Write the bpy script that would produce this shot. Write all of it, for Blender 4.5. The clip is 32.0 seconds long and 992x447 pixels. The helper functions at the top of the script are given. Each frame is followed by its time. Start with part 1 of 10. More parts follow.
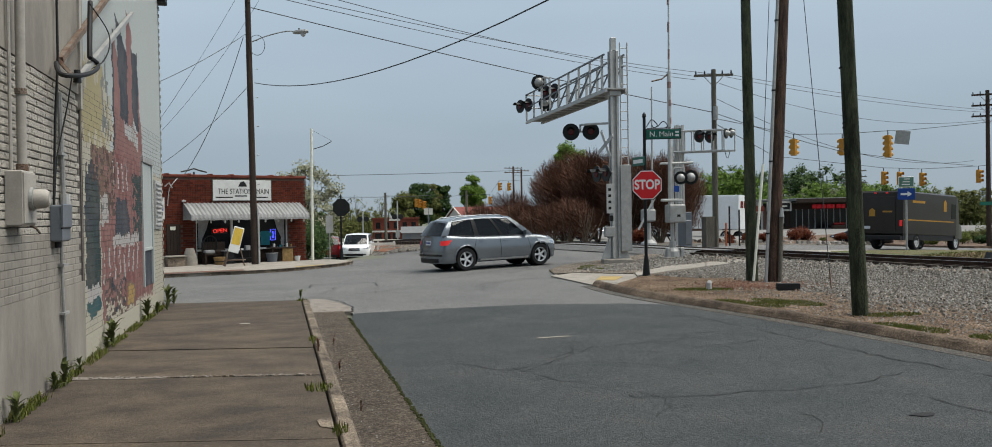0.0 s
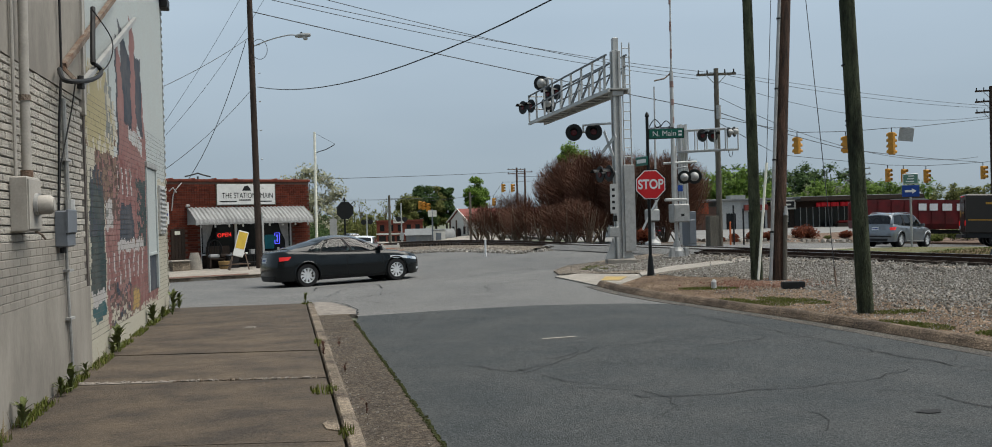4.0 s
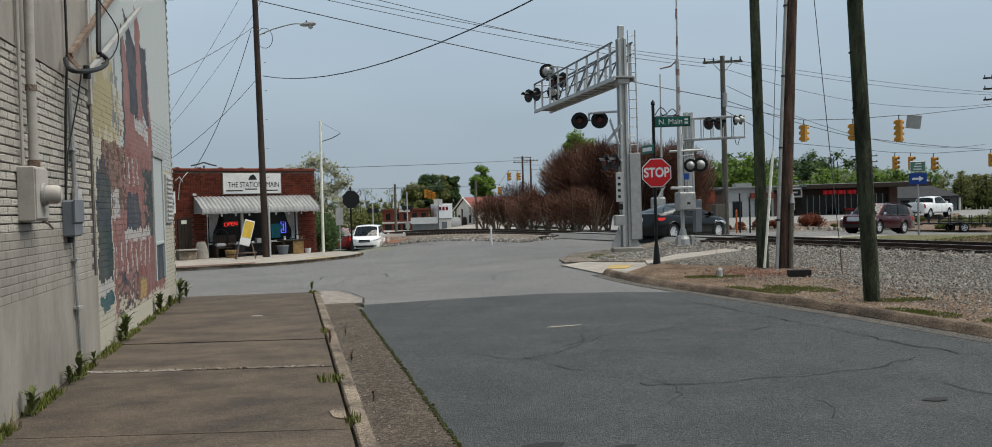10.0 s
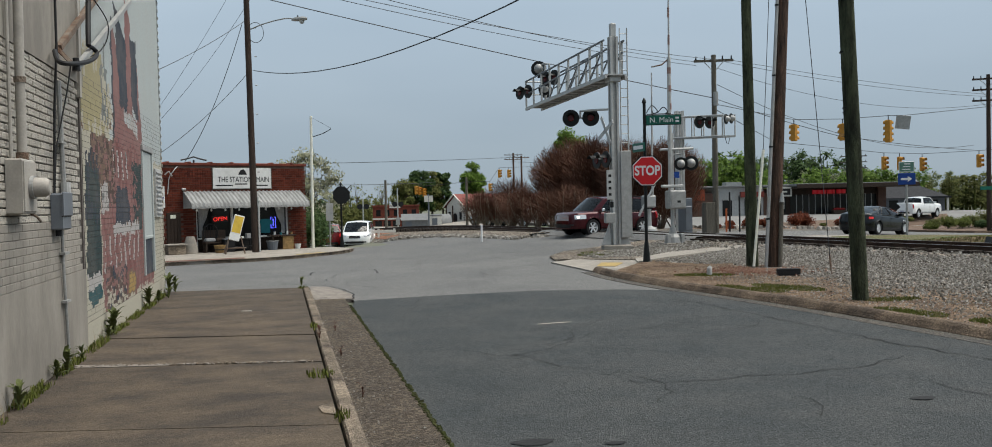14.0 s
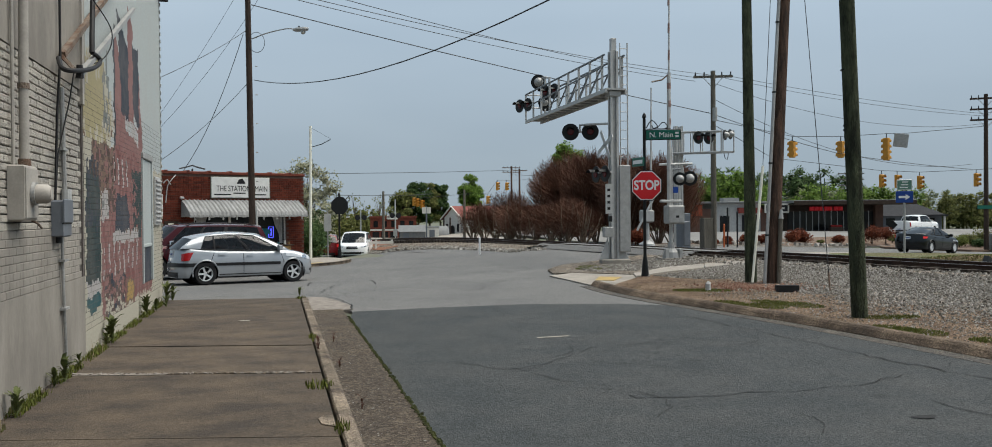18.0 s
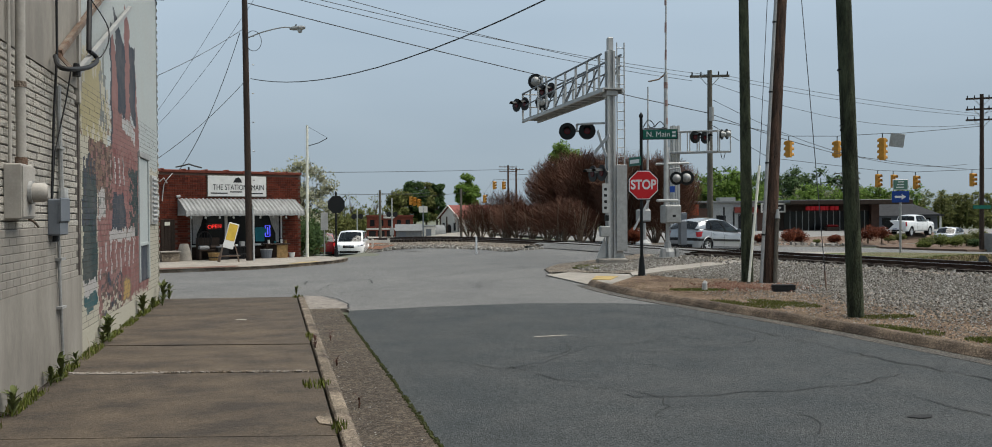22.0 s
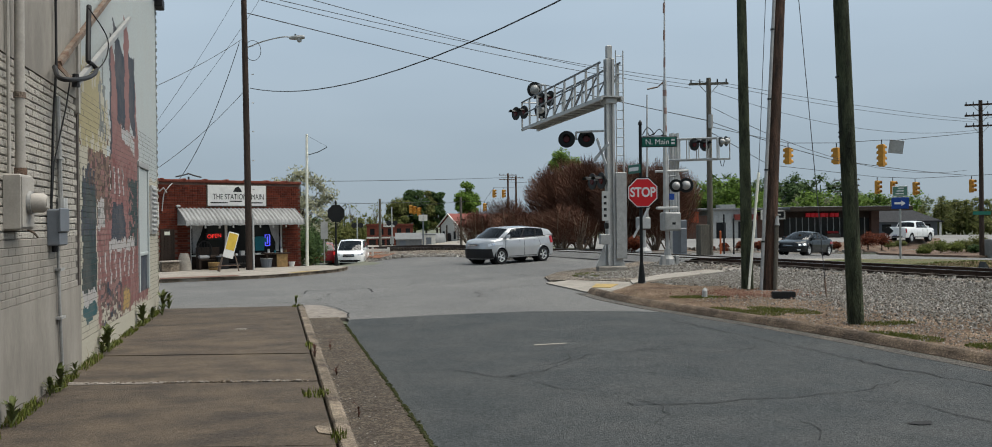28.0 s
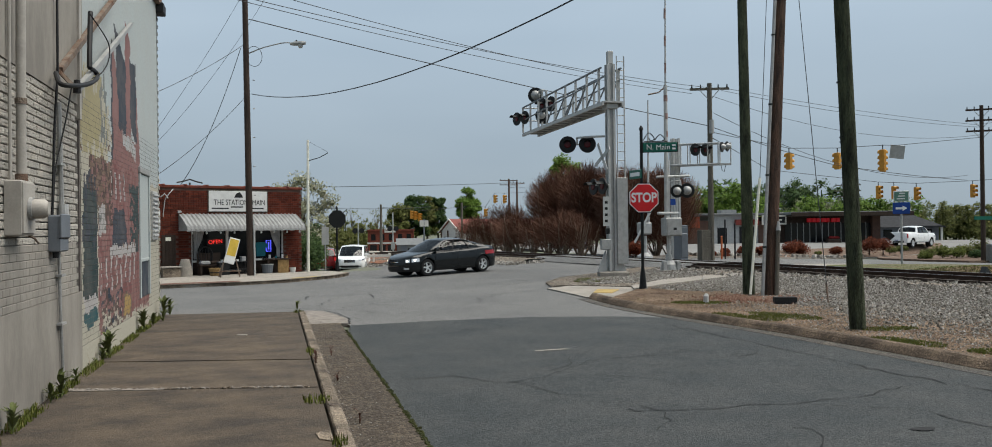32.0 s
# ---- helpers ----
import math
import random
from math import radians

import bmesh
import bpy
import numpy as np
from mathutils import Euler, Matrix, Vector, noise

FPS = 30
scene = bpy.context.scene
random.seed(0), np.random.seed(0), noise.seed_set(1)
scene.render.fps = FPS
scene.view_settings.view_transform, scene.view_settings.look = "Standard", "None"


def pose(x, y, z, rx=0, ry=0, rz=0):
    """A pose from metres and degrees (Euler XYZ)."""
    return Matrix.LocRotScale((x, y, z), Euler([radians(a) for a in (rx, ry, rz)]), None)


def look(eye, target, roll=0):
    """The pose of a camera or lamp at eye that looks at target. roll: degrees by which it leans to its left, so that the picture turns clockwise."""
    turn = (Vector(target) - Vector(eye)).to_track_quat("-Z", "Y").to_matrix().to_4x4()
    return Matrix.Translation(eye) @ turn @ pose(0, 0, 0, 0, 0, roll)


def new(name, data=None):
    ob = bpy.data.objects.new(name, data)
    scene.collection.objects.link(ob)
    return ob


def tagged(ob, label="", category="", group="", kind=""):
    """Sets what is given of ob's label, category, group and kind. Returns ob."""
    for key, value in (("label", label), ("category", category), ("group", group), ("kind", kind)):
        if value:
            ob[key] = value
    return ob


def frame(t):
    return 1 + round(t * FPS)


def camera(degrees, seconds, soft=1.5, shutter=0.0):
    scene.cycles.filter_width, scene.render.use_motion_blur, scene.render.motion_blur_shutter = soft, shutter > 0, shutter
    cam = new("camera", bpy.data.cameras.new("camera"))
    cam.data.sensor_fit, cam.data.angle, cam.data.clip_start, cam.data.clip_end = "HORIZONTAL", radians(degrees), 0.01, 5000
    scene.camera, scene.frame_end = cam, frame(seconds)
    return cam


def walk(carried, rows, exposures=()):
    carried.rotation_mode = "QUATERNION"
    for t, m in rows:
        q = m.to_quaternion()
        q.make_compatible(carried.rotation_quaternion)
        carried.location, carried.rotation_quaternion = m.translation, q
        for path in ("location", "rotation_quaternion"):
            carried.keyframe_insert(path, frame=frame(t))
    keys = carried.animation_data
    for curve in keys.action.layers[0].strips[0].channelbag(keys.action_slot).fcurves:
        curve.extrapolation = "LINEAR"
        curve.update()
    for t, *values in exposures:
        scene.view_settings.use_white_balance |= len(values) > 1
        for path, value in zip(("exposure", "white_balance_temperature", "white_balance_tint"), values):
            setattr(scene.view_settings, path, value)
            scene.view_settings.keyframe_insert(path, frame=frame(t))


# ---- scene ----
# ---- camera: stood on the pavement, held by hand: seconds, x, y, z, yaw to the left, pitch, roll ----
PATH = [
    (0, 0.017, -0.008, 1.753, -13.75, -0.53, -0.95),
    (0.5, 0.015, -0.009, 1.755, -13.89, -0.49, -1.03),
    (1, 0.017, -0.017, 1.753, -13.77, -0.31, -1.12),
    (1.5, 0.022, -0.009, 1.752, -13.84, -0.23, -1.17),
    (2, 0.025, -0.011, 1.757, -13.79, -0.41, -1.25),
    (2.5, 0.027, -0.011, 1.754, -13.84, -0.49, -1.37),
    (3, 0.022, -0.013, 1.752, -13.81, -0.57, -1.33),
    (3.5, 0.017, -0.012, 1.749, -13.62, -0.52, -1.40),
    (5.5, 0.027, -0.024, 1.752, -13.29, -0.23, -1.85),
    (6, 0.032, -0.018, 1.750, -13.08, -0.47, -1.90),
    (6.5, 0.038, -0.013, 1.748, -12.99, -1.09, -1.92),
    (7, 0.042, -0.005, 1.750, -13.24, -1.55, -2.03),
    (7.5, 0.031, 0.001, 1.750, -13.47, -1.66, -2.00),
    (8, 0.027, -0.003, 1.749, -13.32, -1.53, -1.92),
    (8.5, 0.017, -0.004, 1.745, -13.14, -1.66, -1.82),
    (9, 0.000, 0.000, 1.750, -13.20, -1.76, -1.72),
    (9.5, 0.021, -0.012, 1.747, -13.18, -1.51, -1.69),
    (10, 0.018, -0.017, 1.751, -13.10, -1.16, -1.66),
    (10.5, 0.023, -0.015, 1.749, -13.14, -0.99, -1.59),
    (11, 0.019, -0.016, 1.748, -13.32, -0.80, -1.58),
    (11.5, 0.011, -0.014, 1.748, -13.48, -0.76, -1.52),
    (12, 0.012, -0.010, 1.749, -13.57, -0.82, -1.41),
    (12.5, 0.012, -0.007, 1.749, -13.65, -1.04, -1.33),
    (13, 0.008, -0.015, 1.747, -13.75, -1.01, -1.30),
    (13.5, 0.010, -0.011, 1.750, -13.72, -1.19, -1.25),
    (14, 0.014, -0.012, 1.746, -13.72, -1.37, -1.22),
    (14.5, 0.013, -0.004, 1.741, -13.69, -1.75, -1.19),
    (16.5, -0.034, 0.007, 1.748, -13.87, -0.60, -0.71),
    (17, -0.035, 0.008, 1.748, -14.22, -0.70, -0.65),
    (17.5, -0.032, 0.012, 1.750, -14.20, -0.59, -0.46),
    (18, -0.028, 0.012, 1.748, -13.92, -0.56, -0.46),
    (18.5, -0.026, 0.017, 1.743, -13.89, -0.86, -0.35),
    (19, -0.023, 0.025, 1.747, -13.70, -1.18, -0.41),
    (19.5, -0.024, 0.018, 1.748, -13.87, -1.15, -0.47),
    (20, -0.024, 0.014, 1.749, -14.16, -0.98, -0.58),
    (20.5, -0.029, 0.017, 1.749, -14.30, -0.80, -0.51),
    (21, -0.025, 0.010, 1.750, -14.19, -0.87, -0.48),
    (21.5, -0.032, 0.015, 1.747, -14.24, -0.74, -0.35),
    (22, -0.036, 0.009, 1.750, -14.14, -0.62, -0.37),
    (22.5, -0.030, 0.009, 1.747, -14.04, -0.69, -0.32),
    (23, -0.028, 0.010, 1.748, -14.08, -0.58, -0.31),
    (23.5, -0.033, 0.008, 1.746, -13.98, -0.37, -0.37),
    (24, -0.032, 0.011, 1.748, -14.10, -0.35, -0.44),
    (24.5, -0.031, 0.009, 1.747, -14.29, -0.54, -0.51),
    (25, -0.031, 0.009, 1.748, -14.24, -0.71, -0.57),
    (25.5, -0.027, 0.006, 1.752, -14.21, -0.64, -0.63),
    (27.5, -0.030, 0.009, 1.753, -14.09, -0.21, -0.66),
    (28, -0.027, 0.002, 1.751, -14.14, -0.09, -0.63),
    (28.5, -0.029, -0.000, 1.749, -14.26, -0.03, -0.67),
    (29, -0.027, 0.001, 1.752, -14.14, 0.04, -0.63),
    (29.5, -0.027, 0.002, 1.750, -14.15, 0.21, -0.57),
    (30, -0.031, 0.001, 1.749, -14.16, 0.34, -0.45),
    (30.5, -0.035, 0.008, 1.750, -13.98, 0.29, -0.30),
    (31, -0.033, 0.010, 1.751, -14.08, 0.21, -0.36),
    (31.5, -0.032, 0.009, 1.751, -14.14, 0.19, -0.47),
    (32, -0.027, 0.012, 1.753, -14.08, 0.26, -0.68),
]
EYE = Vector((0.0, 0.0, 1.75))


def aim(x, y, z, yaw, pitch, roll):
    eye = Vector((x, y, z))
    a, b = radians(yaw), radians(pitch)
    ahead = Vector((-math.sin(a) * math.cos(b), math.cos(a) * math.cos(b), math.sin(b)))
    return look(eye, eye + ahead, roll)


cam = camera(58.50, 32.0, soft=0.9)
walk(cam, [(t, aim(*p)) for t, *p in PATH], exposures=[(0.0, 1.85), (32.0, 1.85)])

# ---- overcast sky and a soft sun ----
SUN_UP, SUN_TURN = radians(64), radians(98)
world = bpy.data.worlds.new("overcast")
scene.world = world
world.use_nodes = True
wn, wl = world.node_tree.nodes, world.node_tree.links
sky = wn.new("ShaderNodeTexSky")
sky.sky_type, sky.sun_disc = "NISHITA", False
sky.sun_elevation, sky.sun_rotation = SUN_UP, SUN_TURN
sky.air_density, sky.dust_density, sky.ozone_density = 1.0, 0.1, 1.0
grey = wn.new("ShaderNodeHueSaturation")
grey.inputs["Saturation"].default_value = 0.45
wl.new(sky.outputs["Color"], grey.inputs["Color"])
grey.inputs["Value"].default_value = 0.24
# a thin even cloud sheet over the clear sky
cloud, cramp, cmap, ctex, veil = (wn.new(k) for k in ("ShaderNodeTexNoise", "ShaderNodeValToRGB", "ShaderNodeMapping", "ShaderNodeTexCoord", "ShaderNodeMix"))
cmap.inputs["Scale"].default_value = (1.0, 1.0, 4.0)
cloud.inputs["Scale"].default_value, cloud.inputs["Detail"].default_value = 1.6, 3
cramp.color_ramp.elements[0].position, cramp.color_ramp.elements[1].position = 0.3, 0.7
cramp.color_ramp.elements[0].color, cramp.color_ramp.elements[1].color = (0.9, 1.19, 1.47, 1), (1.16, 1.46, 1.73, 1)
veil.data_type = "RGBA"
veil.inputs[0].default_value = 0.82
wl.new(ctex.outputs["Generated"], cmap.inputs["Vector"])
wl.new(cmap.outputs["Vector"], cloud.inputs["Vector"])
wl.new(cloud.outputs["Fac"], cramp.inputs["Fac"])
wl.new(grey.outputs["Color"], veil.inputs[6])
wl.new(cramp.outputs["Color"], veil.inputs[7])
sep, lift, shade = wn.new("ShaderNodeSeparateXYZ"), wn.new("ShaderNodeValToRGB"), wn.new("ShaderNodeMix")
for at, v in ((0.0, 0.8), (0.1, 0.9), (0.22, 1.12), (0.32, 1.2)):
    e = lift.color_ramp.elements.new(at) if at else lift.color_ramp.elements[0]
    e.color = (v, v, v, 1)
lift.color_ramp.elements[-1].color = (1.0, 1.0, 1.0, 1)
shade.data_type, shade.blend_type = "RGBA", "MULTIPLY"
shade.inputs[0].default_value = 1.0
wl.new(ctex.outputs["Generated"], sep.inputs[0])
wl.new(sep.outputs["Z"], lift.inputs["Fac"])
wl.new(veil.outputs[2], shade.inputs[6])
wl.new(lift.outputs["Color"], shade.inputs[7])
wl.new(shade.outputs[2], wn["Background"].inputs["Color"])
wn["Background"].inputs["Strength"].default_value = 0.1
sun = new("sun", bpy.data.lights.new("sun", "SUN"))
sun.data.energy, sun.data.angle, sun.data.color = 1.4, radians(60), (1.0, 0.955, 0.87)
sun.matrix_world = look((0, 0, 0), (-math.sin(SUN_TURN) * math.cos(SUN_UP), -math.cos(SUN_TURN) * math.cos(SUN_UP), -math.sin(SUN_UP)))


# ---- the lie of the land ----
def ease(t):
    t = min(1.0, max(0.0, t))
    return t * t * (3 - 2 * t)


def beyond(x, y):
    """Metres past the near rail, square to the track."""
    return (x - 17.2) * 0.98 + (y - 18.8) * 0.196


def gz(x, y):
    d = beyond(x, y)
    z = -0.2 * ease((y - 20) / 10) * ease((9 - x) / 9) - 0.75 * ease((y - 38) / 25) * ease((13 - x) / 9) - 1.2 * ease((d - 2) / 42) - 1.3 * ease((y - 60) / 80) * ease((34 - x) / 16) - 0.32 * ease((y - 37) / 20) * ease((7.6 - x) / 2.4)
    return z + 0.16 * math.exp(-(((d - 0.7) / 2.6) ** 2))


# ---- building helpers ----
class Build:
    """Collects corners and faces for one mesh."""

    def __init__(self):
        self.v, self.f = [], []

    def add(self, verts, faces):
        n = len(self.v)
        self.v += [tuple(p) for p in verts]
        self.f += [tuple(i + n for i in face) for face in faces]
        return self

    def box(self, x0, y0, z0, x1, y1, z1, m=None, b=0.0):
        if b:
            return self.slab([(x0, y0), (x1, y0), (x1, y1), (x0, y1)], z0, z1, m, b)
        p = [Vector((x, y, z)) for z in (z0, z1) for x, y in ((x0, y0), (x1, y0), (x1, y1), (x0, y1))]
        if m:
            p = [m @ q for q in p]
        return self.add(p, [(3, 2, 1, 0), (4, 5, 6, 7), (0, 1, 5, 4), (1, 2, 6, 5), (2, 3, 7, 6), (3, 0, 4, 7)])

    def slab(self, outline, z0, z1, m=None, b=0.0):
        """An outline in x and y raised from z0 to z1, its rims bevelled by b."""
        n = len(outline)
        c = Vector((sum(p[0] for p in outline) / n, sum(p[1] for p in outline) / n))
        rings = [(0, z0), (0, z1)] if not b else [(b, z0), (0, z0 + b), (0, z1 - b), (b, z1)]
        pts = []
        for inset, z in rings:
            for x, y in outline:
                d = Vector((x, y)) - c
                q = Vector((x, y)) - Vector((math.copysign(min(inset, abs(d.x)), d.x), math.copysign(min(inset, abs(d.y)), d.y)))
                pts.append(Vector((q.x, q.y, z)))
        if m:
            pts = [m @ q for q in pts]
        faces = [tuple(reversed(range(n))), tuple(range((len(rings) - 1) * n, len(rings) * n))]
        for k in range(len(rings) - 1):
            faces += [(k * n + i, k * n + (i + 1) % n, (k + 1) * n + (i + 1) % n, (k + 1) * n + i) for i in range(n)]
        return self.add(pts, faces)

    def tube(self, path, radius, seg=8, caps=True):
        """A round bar along a path; radius is one number or one a point."""
        path = [Vector(p) for p in path]
        rs = radius if isinstance(radius, (list, tuple)) else [radius] * len(path)
        pts, faces, side = [], [], None
        for i, p in enumerate(path):
            d = (path[min(i + 1, len(path) - 1)] - path[max(i - 1, 0)]).normalized()
            if side is None:
                side = d.orthogonal().normalized()
            side = (side - d * side.dot(d)).normalized()
            up = d.cross(side)
            pts += [p + rs[i] * (math.cos(a) * side + math.sin(a) * up) for a in (2 * math.pi * k / seg for k in range(seg))]
        for i in range(len(path) - 1):
            faces += [(i * seg + k, i * seg + (k + 1) % seg, (i + 1) * seg + (k + 1) % seg, (i + 1) * seg + k) for k in range(seg)]
        if caps:
            faces += [tuple(reversed(range(seg))), tuple(range((len(path) - 1) * seg, len(path) * seg))]
        return self.add(pts, faces)

    def loft(self, rings, closed=True, caps=True):
        """Joins rings of equal length."""
        n = len(rings[0])
        faces = []
        for i in range(len(rings) - 1):
            faces += [(i * n + k, i * n + (k + 1) % n, (i + 1) * n + (k + 1) % n, (i + 1) * n + k) for k in range(n if closed else n - 1)]
        if caps:
            faces += [tuple(reversed(range(n))), tuple(range((len(rings) - 1) * n, len(rings) * n))]
        return self.add([p for r in rings for p in r], faces)

    def disc(self, c, axis, r, depth, seg=20, r2=None):
        a = Vector(axis).normalized()
        return self.tube([Vector(c), Vector(c) + a * depth], [r, r if r2 is None else r2], seg)

    def mesh(self, name, mat, smooth=False):
        me = bpy.data.meshes.new(name)
        me.from_pydata(self.v, [], self.f)
        me.update()
        if mat:
            me.materials.append(mat)
        if smooth:
            me.polygons.foreach_set("use_smooth", [True] * len(me.polygons))
            me.set_sharp_from_angle(angle=radians(38))
        return me


def thing(name, m, label, category, group="", kind=""):
    ob = new(name)
    ob.empty_display_size = 0.2
    ob.matrix_basis = m
    return tagged(ob, label, category, group, kind)


def part(name, build, mat, parent=None, label="", smooth=False, m=None):
    ob = new(name, build if isinstance(build, bpy.types.Mesh) else build.mesh(name, mat, smooth))
    ob.parent = parent
    if m is not None:
        ob.matrix_basis = m
    return tagged(ob, label)


def alone(name, build, mat, label, category, m=None, smooth=False, kind="", group=""):
    ob = part(name, build, mat, None, "", smooth, m)
    return tagged(ob, label, category, group, kind)


def drape(outline, lift, step=1.5, under=0.0):
    """A sheet over the land within an outline, cut into cells, lifted by so much; under: thickness of its rim."""
    bm = bmesh.new()
    face = bm.faces.new([bm.verts.new((x, y, 0)) for x, y in outline])
    if face.normal.z < 0:
        face.normal_flip()
    bmesh.ops.triangulate(bm, faces=bm.faces[:])
    for axis in (0, 1):
        lo, hi = min(p[axis] for p in outline), max(p[axis] for p in outline)
        n = int((hi - lo) / step)
        for k in range(1, n + 1):
            co, no = [0, 0, 0], [0, 0, 0]
            co[axis], no[axis] = lo + (hi - lo) * k / (n + 1), 1
            bmesh.ops.bisect_plane(bm, geom=bm.verts[:] + bm.edges[:] + bm.faces[:], plane_co=co, plane_no=no)
    bmesh.ops.recalc_face_normals(bm, faces=bm.faces[:])
    for f in bm.faces:
        f.normal_update()
    if sum(f.normal.z for f in bm.faces) < 0:
        bmesh.ops.reverse_faces(bm, faces=bm.faces[:])
    rim = [e for e in bm.edges if e.is_boundary]
    for v in bm.verts:
        v.co.z = gz(v.co.x, v.co.y) + lift
    if under:
        made = bmesh.ops.extrude_edge_only(bm, edges=rim)["geom"]
        for v in made:
            if isinstance(v, bmesh.types.BMVert):
                v.co.z -= under
    b = Build()
    bm.verts.index_update()
    b.add([v.co for v in bm.verts], [[v.index for v in f.verts] for f in bm.faces])
    bm.free()
    return b


def ribbon(line, profile, lift=0.0):
    """A strip along a line in x and y; profile: (offset to the right, height) across it."""
    b, rings = Build(), []
    pts = [Vector(p) for p in line]
    for i, p in enumerate(pts):
        d = (pts[min(i + 1, len(pts) - 1)] - pts[max(i - 1, 0)]).normalized()
        right = Vector((d.y, -d.x))
        rings.append([(p.x + right.x * o, p.y + right.y * o, gz(p.x, p.y) + lift + h) for o, h in profile])
    return b.loft(rings, closed=True)


def spline(points, n=8):
    """A smooth line through points."""
    p = [Vector(q) for q in points]
    out = []
    for i in range(len(p) - 1):
        a, b, c, d = p[max(i - 1, 0)], p[i], p[i + 1], p[min(i + 2, len(p) - 1)]
        for k in range(n):
            t = k / n
            out.append(0.5 * ((2 * b) + (c - a) * t + (2 * a - 5 * b + 4 * c - d) * t * t + (3 * b - a - 3 * c + d) * t ** 3))
    return out + [p[-1]]


# ---- materials ----
def paint(name, col, rough=0.6, metal=0.0, vary=0.12, scale=6.0, fine=60.0, bump=0.1, coat=0.0, tint=None, each=0.0, stretch=None, speck=None, spec=0.25):
    """A surface: base colour with broad stains and fine grain, some relief; tint: a second colour for the stains;
    each: how far one piece differs from the next."""
    m = bpy.data.materials.new(name)
    m.use_nodes = True
    nt = m.node_tree
    b, ln = nt.nodes["Principled BSDF"], nt.links
    tc = nt.nodes.new("ShaderNodeTexCoord")
    mp = nt.nodes.new("ShaderNodeMapping")
    ln.new(tc.outputs["Object"], mp.inputs["Vector"])
    if stretch:
        mp.inputs["Scale"].default_value = stretch
    big, small = nt.nodes.new("ShaderNodeTexNoise"), nt.nodes.new("ShaderNodeTexNoise")
    big.inputs["Scale"].default_value, big.inputs["Detail"].default_value, big.inputs["Roughness"].default_value = scale, 6, 0.65
    small.inputs["Scale"].default_value, small.inputs["Detail"].default_value = fine, 4
    for n in (big, small):
        ln.new(mp.outputs["Vector"], n.inputs["Vector"])
    other = tint or tuple(c * (1 - 2 * vary) for c in col)
    ramp = nt.nodes.new("ShaderNodeValToRGB")
    ramp.color_ramp.elements[0].position, ramp.color_ramp.elements[1].position = 0.36, 0.64
    ramp.color_ramp.elements[0].color = (*other, 1)
    ramp.color_ramp.elements[1].color = (*col, 1)
    ln.new(big.outputs["Fac"], ramp.inputs["Fac"])
    span = nt.nodes.new("ShaderNodeMapRange")
    span.inputs["To Min"].default_value, span.inputs["To Max"].default_value = 1 - 1.6 * vary, 1 + 1.6 * vary
    ln.new(small.outputs["Fac"], span.inputs["Value"])
    mul = nt.nodes.new("ShaderNodeMix")
    mul.data_type, mul.blend_type = "RGBA", "MULTIPLY"
    mul.inputs[0].default_value = 1.0
    ln.new(ramp.outputs["Color"], mul.inputs[6])
    ln.new(span.outputs["Result"], mul.inputs[7])
    last = mul.outputs[2]
    if each:
        info = nt.nodes.new("ShaderNodeObjectInfo")
        sp = nt.nodes.new("ShaderNodeMapRange")
        sp.inputs["To Min"].default_value, sp.inputs["To Max"].default_value = 1 - each, 1 + each
        ln.new(info.outputs["Random"], sp.inputs["Value"])
        m2 = nt.nodes.new("ShaderNodeMix")
        m2.data_type, m2.blend_type = "RGBA", "MULTIPLY"
        m2.inputs[0].default_value = 1.0
        ln.new(last, m2.inputs[6])
        ln.new(sp.outputs["Result"], m2.inputs[7])
        last = m2.outputs[2]
    if speck:
        # loose grains, each of its own shade
        vo = nt.nodes.new("ShaderNodeTexVoronoi")
        vo.inputs["Scale"].default_value = speck[0]
        ln.new(tc.outputs["Object"], vo.inputs["Vector"])
        sep = nt.nodes.new("ShaderNodeSeparateColor")
        ln.new(vo.outputs["Color"], sep.inputs["Color"])
        pw = nt.nodes.new("ShaderNodeMath")
        pw.operation = "POWER"
        pw.inputs[1].default_value = 1.8
        ln.new(sep.outputs["Red"], pw.inputs[0])
        sq = nt.nodes.new("ShaderNodeMapRange")
        sq.inputs["To Min"].default_value, sq.inputs["To Max"].default_value = 1 - speck[1], 1 + 1.7 * speck[1]
        ln.new(pw.outputs[0], sq.inputs["Value"])
        m3 = nt.nodes.new("ShaderNodeMix")
        m3.data_type, m3.blend_type = "RGBA", "MULTIPLY"
        m3.inputs[0].default_value = 1.0
        ln.new(last, m3.inputs[6])
        ln.new(sq.outputs["Result"], m3.inputs[7])
        last = m3.outputs[2]
    ln.new(last, b.inputs["Base Color"])
    rr = nt.nodes.new("ShaderNodeMapRange")
    rr.inputs["To Min"].default_value, rr.inputs["To Max"].default_value = max(0.02, rough - 0.1), min(1, rough + 0.1)
    ln.new(big.outputs["Fac"], rr.inputs["Value"])
    ln.new(rr.outputs["Result"], b.inputs["Roughness"])
    b.inputs["Metallic"].default_value = metal
    b.inputs["Coat Weight"].default_value = coat
    b.inputs["Coat Roughness"].default_value = 0.08
    b.inputs["Specular IOR Level"].default_value = spec
    if bump:
        bp = nt.nodes.new("ShaderNodeBump")
        bp.inputs["Strength"].default_value, bp.inputs["Distance"].default_value = min(1.0, bump * 3), 0.02 * bump * 10 if fine < 100 else 0.006
        ln.new(small.outputs["Fac"], bp.inputs["Height"])
        ln.new(bp.outputs["Normal"], b.inputs["Normal"])
    return m


